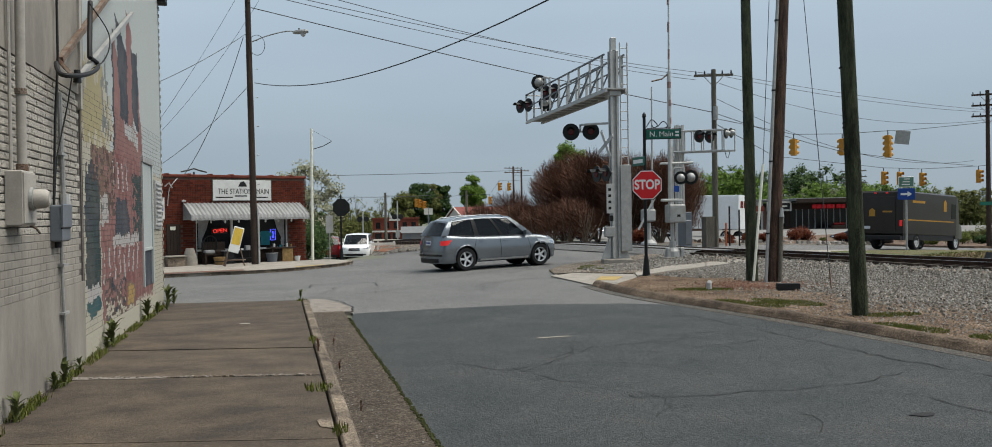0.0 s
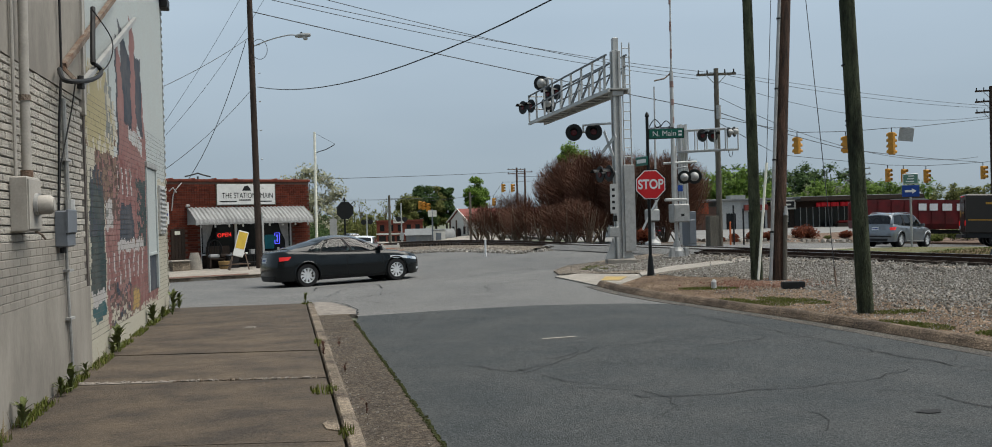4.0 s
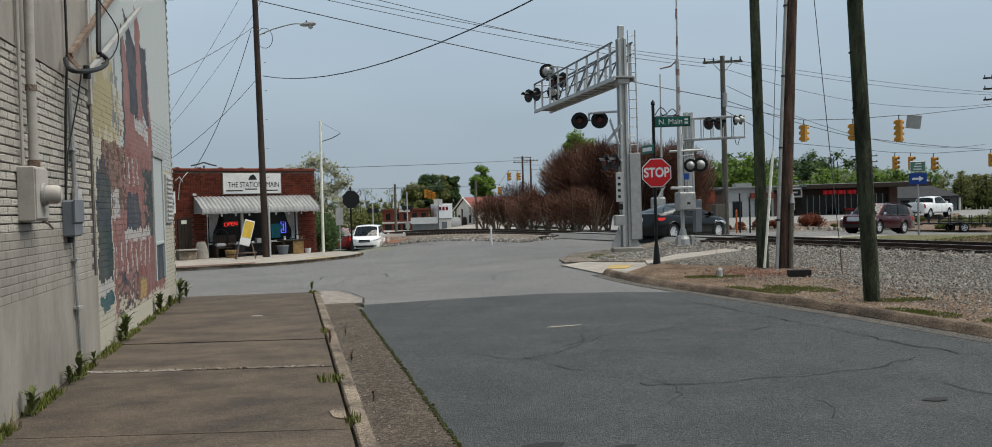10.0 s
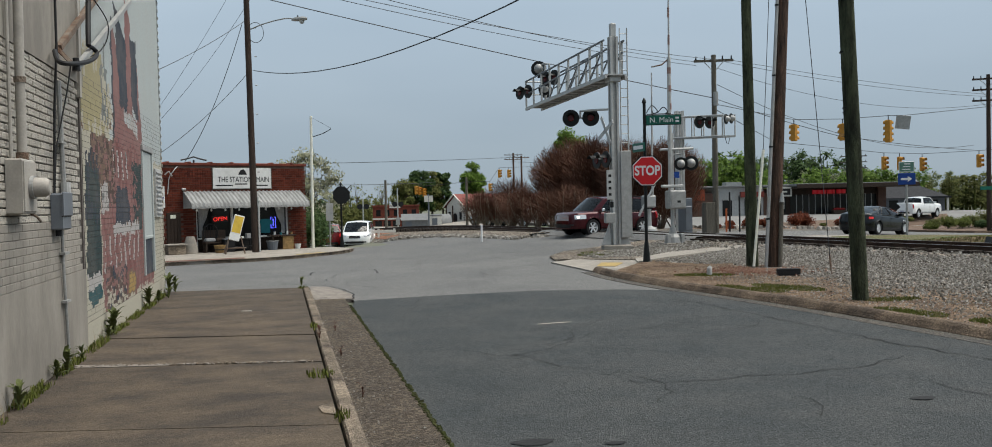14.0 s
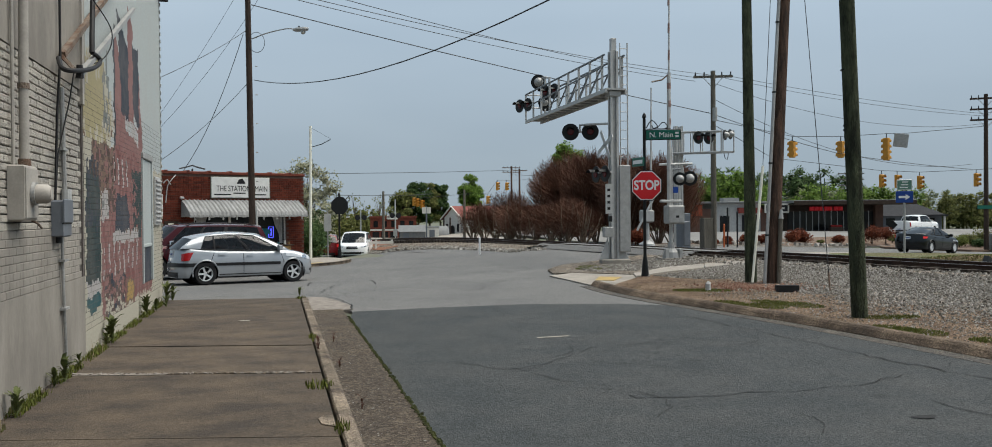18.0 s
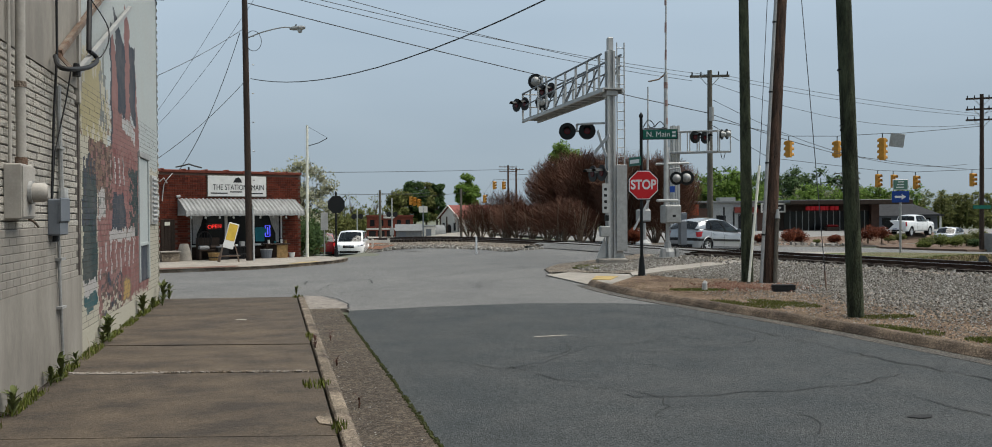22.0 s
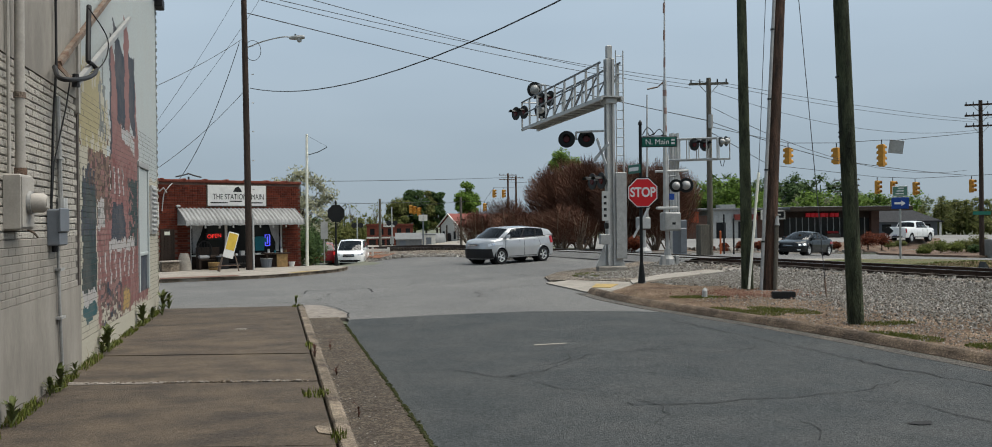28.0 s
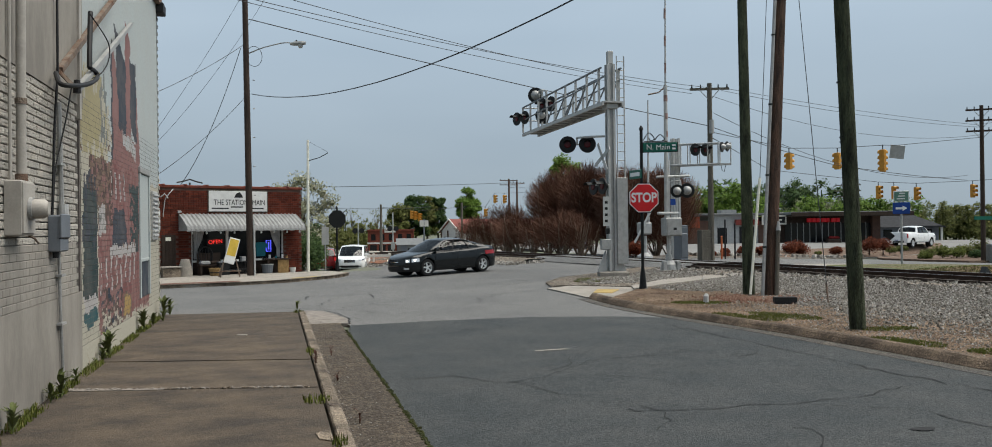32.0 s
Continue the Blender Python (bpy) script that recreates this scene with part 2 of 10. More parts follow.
def glow(name, col, strength):
    m = bpy.data.materials.new(name)
    m.use_nodes = True
    b = m.node_tree.nodes["Principled BSDF"]
    b.inputs["Base Color"].default_value = (*col, 1)
    b.inputs["Emission Color"].default_value = (*col, 1)
    b.inputs["Emission Strength"].default_value = strength
    return m


ASPHALT_DARK = paint("asphalt_dark", (0.078, 0.082, 0.082), 0.9, vary=0.3, scale=0.9, fine=70, bump=0.3, tint=(0.052, 0.059, 0.062), speck=(75, 0.28), spec=0.3)
ASPHALT_PALE = paint("asphalt_pale", (0.15, 0.148, 0.142), 0.85, vary=0.12, scale=0.35, fine=80, bump=0.2, tint=(0.115, 0.114, 0.112), speck=(60, 0.3), spec=0.3)
CONCRETE_BROWN = paint("concrete_brown", (0.1, 0.077, 0.055), 0.9, vary=0.28, scale=2.0, fine=70, bump=0.2, tint=(0.045, 0.036, 0.029), each=0.16, stretch=(0.75, 1.25, 1), speck=(80, 0.22), spec=0.3)
CONCRETE_KERB = paint("concrete_kerb", (0.32, 0.26, 0.195), 0.9, vary=0.2, scale=2.4, fine=60, bump=0.3, tint=(0.09, 0.07, 0.054), each=0.12, speck=(70, 0.3), spec=0.3)
AGGREGATE = paint("gutter_aggregate", (0.15, 0.118, 0.087), 0.92, vary=0.3, scale=1.7, fine=70, bump=0.4, tint=(0.095, 0.076, 0.058), speck=(46, 0.42), spec=0.3)
CONCRETE_PALE = paint("concrete_pale", (0.3, 0.272, 0.235), 0.88, vary=0.14, scale=1.2, fine=60, bump=0.15, speck=(60, 0.15), spec=0.3)
DIRT = paint("dry_soil", (0.27, 0.19, 0.13), 0.95, vary=0.25, scale=1.1, fine=40, bump=0.5, tint=(0.11, 0.068, 0.042), speck=(40, 0.4), spec=0.2)
BALLAST = paint("ballast", (0.27, 0.235, 0.195), 0.92, vary=0.3, scale=1.2, fine=28, bump=0.9, tint=(0.2, 0.16, 0.12), speck=(22, 0.6), spec=0.2)
GRASS = paint("grass", (0.1, 0.13, 0.045), 0.9, vary=0.3, scale=0.5, fine=30, bump=0.6, tint=(0.17, 0.13, 0.07))
LAND = paint("land", (0.13, 0.13, 0.1), 0.95, vary=0.2, scale=0.05, fine=4, bump=0.2, tint=(0.09, 0.11, 0.06))

# ---- ground, roads and pavements ----
b, n = Build(), 90
ks = [math.copysign((abs(k) / 45) ** 3 * 2500 + abs(k) * 1.0, k) for k in range(-45, 46)]
b.add([(15 + x, 35 + y, gz(15 + x, 35 + y) - 0.06) for y in ks for x in ks],
      [(j * 91 + i, j * 91 + i + 1, (j + 1) * 91 + i + 1, (j + 1) * 91 + i) for j in range(n) for i in range(n)])
alone("ground", b, LAND, "rough open ground reaching to the horizon", "ground", kind="structure", smooth=True)

MAIN = [(-40, 4), (-2.3, 18.45), (0.45, 18.2), (1.2, 17.6), (1.3, 16.3), (3, 16.55), (4.8, 16.6), (6.4, 16.1), (7.5, 15.3),
        (7.3, 16.8), (7.23, 18.8), (7.4, 20.8), (7.42, 22.0), (7.4, 23.6), (8.0, 26), (9.3, 28.6), (11.5, 30.6), (14, 32.2), (17.5, 33.6), (22, 34.6), (30, 37.4), (35, 39.6), (38, 40.7), (40, 40.2), (44.6, 36.8), (57, 26.8), (90, 0),
        (100, 8), (64, 34.5), (54, 42.8), (49, 47.6), (46.8, 51.6), (49, 55.5), (62, 65), (90, 84), (90, 94), (60, 71), (45.6, 59.4), (34.5, 51.7), (28, 47.5), (20.5, 43.6), (14.5, 42.4), (11.8, 40.4), (8.7, 38.2), (7.6, 40.2), (7.0, 46), (6.3, 58), (3, 90), (-2, 90), (2.6, 56), (3.2, 42), (3.9, 38.0), (3.4, 36.2),
        (2.4, 35.0), (-0.5, 33.0), (-3.8, 32.0), (-12, 28.6), (-45, 14)]
alone("road", drape(MAIN, 0.0, 2.0), ASPHALT_PALE, "weathered pale grey asphalt main street crossing the tracks", "road", kind="structure")
alone("road_side", drape([(1.15, -40), (8.5, -40), (8.35, -5), (8.05, 9.3), (7.88, 12.2), (7.5, 15.3), (6.4, 16.1), (4.8, 16.6), (3, 16.55), (1.3, 16.3), (1.15, 15)], 0.004, 2.0), ASPHALT_DARK,
      "dark cracked asphalt side street", "road", kind="structure")

# ---- materials for the near things ----
PLASTER = paint("old_white_plaster", (0.285, 0.263, 0.23), 0.8, vary=0.1, scale=1.1, fine=30, bump=0.06, tint=(0.185, 0.168, 0.147), stretch=(1, 1.3, 0.45))
BRICK_CREAM = paint("cream_painted_brick", (0.43, 0.4, 0.35), 0.75, vary=0.12, scale=3.0, fine=60, bump=0.25, tint=(0.37, 0.345, 0.305), each=0.1)
# mortar tone darkened: shade in the eroded, recessed joints is put into the colour
MORTAR = paint("joint_shade_mortar", (0.16, 0.145, 0.13), 0.95, vary=0.2, scale=4, fine=50, bump=0.3)
MURAL = {
    "pale_blue": (0.34, 0.375, 0.375), "cream": (0.36, 0.34, 0.275), "yellow": (0.3, 0.265, 0.15), "rose": (0.2, 0.1, 0.095), "red": (0.165, 0.07, 0.065), "grey": (0.15, 0.165, 0.16), "umber": (0.075, 0.05, 0.043),
    "navy": (0.03, 0.04, 0.055), "green": (0.022, 0.04, 0.042), "teal": (0.02, 0.075, 0.085), "brown": (0.15, 0.1, 0.075), "white": (0.33, 0.32, 0.31), "gold": (0.3, 0.2, 0.07)}
MURAL = {k: paint("mural_" + k, c, 0.8, vary=0.14, scale=2.5, fine=30, bump=0.03, tint=tuple(0.86 * v + 0.14 * w for v, w in zip(c, (0.3, 0.24, 0.2)))) for k, c in MURAL.items()}
GALV = paint("galvanised_steel", (0.36, 0.36, 0.35), 0.55, 0.4, vary=0.12, scale=5, fine=40, bump=0.05)
GALV_PALE = paint("pale_aluminium", (0.44, 0.44, 0.43), 0.55, 0.25, vary=0.1, scale=4, fine=40, bump=0.05)
BOX_BEIGE = paint("beige_meter_box", (0.36, 0.335, 0.3), 0.55, vary=0.1, scale=4, fine=50, bump=0.05)
BOX_GREY = paint("grey_service_box", (0.135, 0.15, 0.17), 0.5, vary=0.08, scale=4, fine=60, bump=0.03)
RUST = paint("rusty_steel", (0.13, 0.07, 0.045), 0.8, 0.2, vary=0.3, scale=5, fine=40, bump=0.2, tint=(0.2, 0.17, 0.14))
RUBBER = paint("black_cable", (0.015, 0.015, 0.016), 0.6, vary=0.1, bump=0.0)
WEED = paint("weed_leaf", (0.12, 0.14, 0.04), 0.7, vary=0.25, scale=8, fine=60, bump=0.1, tint=(0.06, 0.072, 0.028))
WEED_YELLOW = paint("yellow_weed", (0.17, 0.17, 0.05), 0.75, vary=0.25, scale=8, fine=60, bump=0.1)
DEAD_LEAF = paint("dead_leaf", (0.11, 0.05, 0.035), 0.8, vary=0.25, scale=8, fine=60, bump=0.1)
TAR = paint("crack_tar", (0.02, 0.02, 0.021), 0.8, vary=0.2, bump=0.1)
WALL_X = -2.2

# ---- the painted corner building ----
wall = thing("wall_brick", Matrix.Identity(4), "white painted brick and plaster wall of a corner building with a faded mural", "wall", kind="structure")
part("core", Build().box(-2.75, -8, -0.1, -2.225, 18.38, 6.2), MORTAR, wall)
# plaster skins below and above the bare brick
part("plaster_skin", Build().slab([(-2.23, -8), (WALL_X + 0.004, -8), (WALL_X + 0.004, 11.16), (-2.23, 11.16)], -0.05, 1.07), PLASTER, wall)
part("plaster_skin", Build().slab([(-2.23, -8), (WALL_X + 0.004, -8), (WALL_X + 0.004, 11.3), (-2.23, 11.3)], 3.22, 6.15), PLASTER, wall)
part("plaster_foot", Build().slab([(-2.23, 11.17), (WALL_X + 0.002, 11.17), (WALL_X + 0.002, 18.3), (-2.23, 18.3)], -0.05, 0.42), MURAL["cream"], wall)
part("rear_wall", Build().box(-14.0, -8, -0.1, -13.6, 18.38, 6.2), BRICK_CREAM, wall)
part("end_wall", Build().box(-13.6, 18.05, -0.1, -2.75, 18.36, 6.2), BRICK_CREAM, wall)
part("end_wall", Build().box(-13.6, -8, -0.1, -2.75, -7.7, 6.2), BRICK_CREAM, wall)
part("flat_roof", Build().box(-13.6, -7.7, 5.6, -2.75, 18.05, 5.8), MORTAR, wall)
part("coping", Build().box(-2.85, -8, 6.15, -2.12, 18.5, 6.32, b=0.02), RUST, wall)
part("coping_end", Build().box(-2.9, 18.2, 6.0, -2.06, 18.6, 6.2, b=0.02), RUBBER, wall)
part("pilaster", Build().box(-2.23, 11.02, 3.05, -2.17, 11.12, 6.15, b=0.01), BOX_BEIGE, wall, "narrow plaster pilaster")


def chance(a, b_):
    return (math.sin(a * 127.1 + b_ * 311.7) * 43758.5453) % 1.0


def zone(y, z):
    """The mural's colour at a place on the wall."""
    dab = chance(math.floor(y * 7), math.floor(z * 21))
    streak = chance(math.floor(y * 11), math.floor(z * 6))
    if y < 11.12:
        return None
    if y > 16.95:
        return "cream" if z < 2.6 else "pale_blue"
    if z > 2.72:
        # gothic tower with two dark roofs, a pink stair turret between
        if 13.55 + (4.75 - z) * 0.23 < y < 14.52 and 3.24 < z < 4.75 - (y - 13.55) * 0.45:
            return "navy"
        if 14.95 < y < 15.56 and 3.4 - (y - 14.95) * 0.4 < z < 4.46:
            return "navy"
        if 14.2 < y < 15.45 and abs(z - 3.18 + (y - 14.2) * 0.12) < 0.11:
            return "white" if streak < 0.75 else "pale_blue"
        if 13.24 < y < 13.36 and z < 4.45:
            return "navy"
        if 13.36 <= y < 14.2 and z < 4.45 - (y - 13.36) * 1.0 or 14.5 < y < 14.97 and z < 5.0 - (y - 14.5) * 0.6 or 15.5 < y < 15.92 and z < 4.25 - (y - 15.5) * 3.2:
            return "rose"
        if 13.36 <= y < 15.8 and z < 3.2:
            return "rose"
        # bare tree and yellow glow
        if 12.45 < y < 12.95 and 2.9 < z < 4.05 - abs(y - 12.7) * 2 and streak < 0.55:
            return "grey"
        glow_at = ((y - 12.0) / 1.0) ** 2 + ((z - 3.2) / 0.55) ** 2
        if y < 13.24 and glow_at < 1.0 + 0.4 * dab:
            return "yellow" if streak < 0.9 - 0.35 * glow_at else "cream"
        if y < 13.24 and z < 3.15 and dab < 0.5:
            return "brown" if streak < 0.6 else "cream"
        return "pale_blue"
    # dark column with a white band and a teal foot
    if 11.28 < y < 12.16 and z > 0.6 + 0.12 * abs(y - 11.72) ** 2 * 4 and z < 2.2 + 0.3 * streak:
        if 0.8 < z < 1.0 - 0.05 * streak:
            return "white"
        return "teal" if z < 0.8 else ("green" if z < 1.5 or streak < 0.7 else "navy")
    if y < 11.4:
        return "cream"
    if 12.25 < y < 12.72 and 1.72 < z < 2.1:
        return "white" if dab < 0.75 else "grey"
    if y < 13.15 and z > 2.05:
        return ("brown" if dab < 0.5 else "umber" if streak < 0.6 else "rose") if y > 11.5 + 0.3 * streak else "cream"
    if y < 12.22:
        return "cream"
    if 13.15 + (z - 1.55) * 0.5 < y < 14.5 - max(0, z - 1.8) * 1.2 and 1.56 < z < 2.08:
        return "navy"
    if 13.05 < y < 15.35 and 1.4 < z < 1.57:
        return "white" if streak < 0.8 else "brown"
    if 14.75 < y < 15.68 and 1.45 < z < 2.5 and dab < 0.5 + (y - 14.75) * 0.7:
        return "green"
    if 13.1 < y < 14.4 and 2.2 < z < 2.6 and (y * 2.6) % 1.0 < 0.26:
        return "white" if dab < 0.7 else "grey"
    if z > 1.85 and y < 13.3:
        return "umber" if dab < 0.6 else "rose"
    if 12.35 < y < 15.25 and 0.98 < z < 1.38 and ((y - 12.3) / 0.4) % 1.0 < 0.27 and dab < 0.85:
        return "white"
    if 14.1 < y < 14.85 and 0.46 < z < 0.82:
        return "gold" if 14.2 < y < 14.75 and 0.5 < z < 0.78 else "brown"
    if 12.4 < y < 14.0 and 0.3 < z < 1.0:
        return "umber" if dab < 0.34 else "navy" if dab < 0.46 else "cream" if z < 0.5 + 0.3 * streak else "rose"
    if z < 0.42 + 0.12 * streak:
        return "cream"
    return "rose" if streak < 0.5 else "red"


# bare and mural bricks
BRICK_L, BRICK_H = 0.21, 0.0715


def brick(b, y0, y1, z0, z1, d):
    e = 0.006
    b.add([(-2.24, y0, z0), (-2.24, y1, z0), (-2.24, y1, z1), (-2.24, y0, z1), (WALL_X - d, y0 + e, z0 + e), (WALL_X - d, y1 - e, z0 + e), (WALL_X - d, y1 - e, z1 - e), (WALL_X - d, y0 + e, z1 - e),
           (WALL_X - d - 0.006, y0, z0), (WALL_X - d - 0.006, y1, z0), (WALL_X - d - 0.006, y1, z1), (WALL_X - d - 0.006, y0, z1)],
          [(4, 5, 6, 7), (8, 9, 5, 4), (9, 10, 6, 5), (10, 11, 7, 6), (11, 8, 4, 7), (0, 1, 9, 8), (1, 2, 10, 9), (2, 3, 11, 10), (3, 0, 8, 11)])


rnd = random.Random(4)
rest = {}
single = []
for row in range(int(1.07 / BRICK_H), int(3.3 / BRICK_H)):
    for k in range(-40, 56):
        y0 = k * BRICK_L + (0.105 if row % 2 else 0)
        z0 = row * BRICK_H
        if y0 > 10.9:
            continue
        g = (0.003 + rnd.random() * 0.003, 0.005 + rnd.random() * 0.005)
        spec = (y0 + g[0], y0 + BRICK_L - g[0], z0 + 0.003, z0 + BRICK_H - g[1], rnd.random() * 0.009)
        if 7.7 < y0 < 10.75 and 1.66 < z0 < 3.15 and len(single) < 300:
            single.append(spec)
        elif z0 < 1.62:
            # thick old paint all but fills these joints
            brick(rest.setdefault("thick", Build()), y0 + 0.0006, y0 + BRICK_L - 0.0006, z0 + 0.0006, z0 + BRICK_H - 0.001, spec[4] * 0.4)
        elif z0 < 3.2:
            brick(rest.setdefault("bare", Build()), *spec)
def painted(y, z):
    """The mural's colour with brushy, uneven edges."""
    return zone(y + 0.035 * math.sin(9.3 * z + 2 * y) + 0.02 * math.sin(27 * z), z + 0.025 * math.sin(7.7 * y + z) + 0.015 * math.sin(23 * y))


part("mural_ground", Build().box(-2.23, 11.13, 0.4, -2.2085, 15.74, 6.12).box(-2.23, 16.98, 0.4, -2.2085, 18.3, 6.12).box(-2.23, 15.74, 2.8, -2.2085, 16.98, 6.12), paint("mural_joint", (0.15, 0.13, 0.12), 0.9, vary=0.2, scale=3, bump=0.1), wall)
top_row = int(3.3 / BRICK_H)
for row in range(6, 86):
    z0 = row * BRICK_H
    course = row <= top_row
    for part_row in range(3):
        dz = (BRICK_H - (0.006 if course else 0.0)) / 3
        za = z0 + part_row * dz
        for k in range(212, 349):
            y0 = k * 0.0525
            if y0 < 11.13 or y0 > 18.25 or (15.72 < y0 < 16.98 and 0.62 < z0 < 2.78):
                continue
            col = painted(y0 + 0.026, za + 0.012)
            if col is None:
                continue
            end = 0.005 if course and (k + 2 * (row % 2)) % 4 == 3 else 0.0
            x = WALL_X - (0.004 * chance(row, (k + 2 * (row % 2)) // 4) if course else 0.004)
            rest.setdefault(col, Build()).add([(x, y0, za), (x, y0 + 0.0525 - end, za), (x, y0 + 0.0525 - end, za + dz), (x, y0, za + dz)], [(0, 1, 2, 3)])
for key, b in rest.items():
    tagged(part("brick_courses", b, {"bare": BRICK_CREAM, "thick": PLASTER}.get(key) or MURAL[key], wall), "cream painted bricks" if key in ("bare", "thick") else "faded mural paint on brick", kind="stuff")
# toothed corner of brick ends
for row in range(4, 86):
    part("corner_brick", Build().box(-2.5, 18.36, row * 0.0715, WALL_X + 0.012 - 0.02 * (row % 2), 18.41 + 0.05 * (row % 2), row * 0.0715 + 0.062), MURAL["cream"] if row < 40 else MURAL["pale_blue"], wall)
# boarded window in the mural wall, with its frame, and a louvred vent
win = part("window", Build().box(-2.23, 15.76, 0.64, -2.214, 16.94, 2.74), MURAL["navy"], wall, "boarded and painted window")
part("window_frame", Build().box(-2.23, 15.72, 2.74, -2.17, 16.98, 2.84, b=0.01), GALV, win)
part("window_frame", Build().box(-2.23, 16.86, 0.64, -2.18, 16.98, 2.74, b=0.01), MURAL["pale_blue"], win)
part("window_frame", Build().box(-2.23, 15.74, 0.64, -2.18, 15.84, 2.74, b=0.01), MURAL["pale_blue"], win)
part("window_bar", Build().box(-2.23, 15.84, 1.24, -2.19, 16.86, 1.3, b=0.01), MURAL["pale_blue"], win)
part("upper_board", Build().box(-2.22, 15.85, 1.3, -2.2, 16.85, 2.73), MURAL["pale_blue"], win)
vent = thing("wall_vent", Matrix.Identity(4), "white louvred metal vent on the painted wall", "vent")
part("frame", Build().box(-2.2, 17.2, 1.6, -2.165, 17.95, 2.5, b=0.01), GALV_PALE, vent)
for k in range(10):
    part("slat", Build().box(-2.17, 17.25, 1.66 + k * 0.083, -2.14, 17.9, 1.70 + k * 0.083, b=0.008), GALV_PALE, vent)

# ---- meter, boxes, conduits and bracket on the wall ----
meter = thing("electric_meter", Matrix.Identity(4), "beige electric meter box with round glass meter on brick", "meter")
part("box", Build().box(WALL_X, 8.14, 1.73, WALL_X + 0.13, 8.56, 2.2, b=0.012), BOX_BEIGE, meter)
part("cover", Build().box(WALL_X + 0.13, 8.16, 1.75, WALL_X + 0.142, 8.54, 2.18, b=0.005), BOX_BEIGE, meter)
part("hub", Build().disc((WALL_X + 0.08, 8.36, 2.2), (0, 0, 1), 0.05, 0.06, 14), RUST, meter, "rusty conduit hub")
part("meter_ring", Build().disc((WALL_X + 0.145, 8.36, 1.96), (1, 0, 0), 0.1, 0.03, 24), GALV, meter)
part("meter_glass", Build().tube([(WALL_X + 0.16, 8.36, 1.96), (WALL_X + 0.26, 8.36, 1.96), (WALL_X + 0.29, 8.36, 1.96)], [0.085, 0.083, 0.06], 24), BOX_BEIGE, meter, "pale glass meter dome", smooth=True)
part("meter_face", Build().disc((WALL_X + 0.29, 8.36, 1.96), (1, 0, 0), 0.05, 0.004, 20), BOX_BEIGE, meter)
part("latch", Build().tube([(WALL_X + 0.1, 8.5, 1.73), (WALL_X + 0.12, 8.62, 1.7), (WALL_X + 0.14, 8.66, 1.66)], 0.01, 6), RUST, meter)
riser = thing("conduit_riser", Matrix.Identity(4), "thick painted service conduit running up the wall", "pipe")
part("pipe", Build().tube([(WALL_X + 0.08, 8.36, 2.24), (WALL_X + 0.08, 8.36, 2.85), (WALL_X + 0.085, 8.37, 4.0), (WALL_X + 0.08, 8.36, 6.1)], 0.04, 14), BOX_BEIGE, riser, smooth=True)
for z in (2.86, 4.3, 5.6):
    part("clamp", Build().disc((WALL_X + 0.08, 8.36, z), (0, 0, 1), 0.048, 0.05, 14), RUST, riser)
part("side_conduit", Build().tube([(WALL_X + 0.03, 8.22, 2.2), (WALL_X + 0.03, 8.22, 6.1)], 0.015, 8), BOX_BEIGE, riser)
telecom = thing("service_box", Matrix.Identity(4), "grey plastic telephone service box on the wall", "box")
part("box", Build().box(WALL_X, 9.62, 1.56, WALL_X + 0.11, 9.98, 1.93, b=0.015), BOX_GREY, telecom)
part("lid", Build().box(WALL_X + 0.11, 9.6, 1.7, WALL_X + 0.125, 10.0, 1.94, b=0.008), BOX_GREY, telecom)
part("lid_seam", Build().box(WALL_X + 0.1, 9.615, 1.69, WALL_X + 0.114, 9.985, 1.7), RUBBER, telecom)
part("boot", Build().disc((WALL_X + 0.05, 9.7, 1.5), (0, 0, 1), 0.03, 0.07, 10), RUBBER, telecom)
drop = thing("conduit_drop", Matrix.Identity(4), "thin grey conduit running down the wall to the pavement", "pipe")
part("pipe", Build().tube([(WALL_X + 0.03, 9.98, 3.1), (WALL_X + 0.03, 10.04, 2.3), (WALL_X + 0.03, 10.08, 1.96)], 0.025, 8), GALV, drop)
part("pipe", Build().tube([(WALL_X + 0.03, 9.92, 1.56), (WALL_X + 0.03, 9.96, 1.0), (WALL_X + 0.03, 10.08, 0.13)], 0.016, 8), GALV, drop)
part("coupling", Build().disc((WALL_X + 0.05, 10.05, 1.93), (0, 0, 1), 0.05, 0.12, 10), GALV_PALE, drop)
for z in (2.45, 1.3, 0.8):
    part("clip", Build().box(WALL_X, 9.9, z, WALL_X + 0.06, 10.1, z + 0.025), GALV, drop)
cables = thing("wall_cable", Matrix.Identity(4), "black cables clipped down the wall above the service box", "cable")
part("cable", Build().tube([(WALL_X + 0.03, 9.66, 1.93), (WALL_X + 0.03, 9.78, 2.8), (WALL_X + 0.04, 9.9, 3.4), (WALL_X + 0.03, 9.95, 6.1)], 0.014, 6), RUBBER, cables)
part("cable", Build().tube([(WALL_X + 0.02, 9.72, 1.94), (WALL_X + 0.03, 9.8, 2.4), (WALL_X + 0.08, 10.12, 3.0), (WALL_X + 0.1, 10.25, 3.32)], 0.008, 6), RUBBER, cables)
bracket = thing("service_bracket", Matrix.Identity(4), "rusty angle-iron bracket holding overhead service cables on the wall", "bracket")
TIP = Vector((-1.95, 9.76, 3.2))
part("wall_bar", Build().tube([(WALL_X + 0.02, 10.0, 3.44), TIP], 0.026, 4), RUST, bracket)
part("wall_bar", Build().tube([(WALL_X + 0.02, 10.95, 3.36), TIP], 0.026, 4), RUST, bracket)
part("stay", Build().tube([(WALL_X + 0.04, 10.0, 3.44), (WALL_X + 0.06, 13.2, 5.0)], 0.042, 4), RUST, bracket, "rusty angle-iron stay")
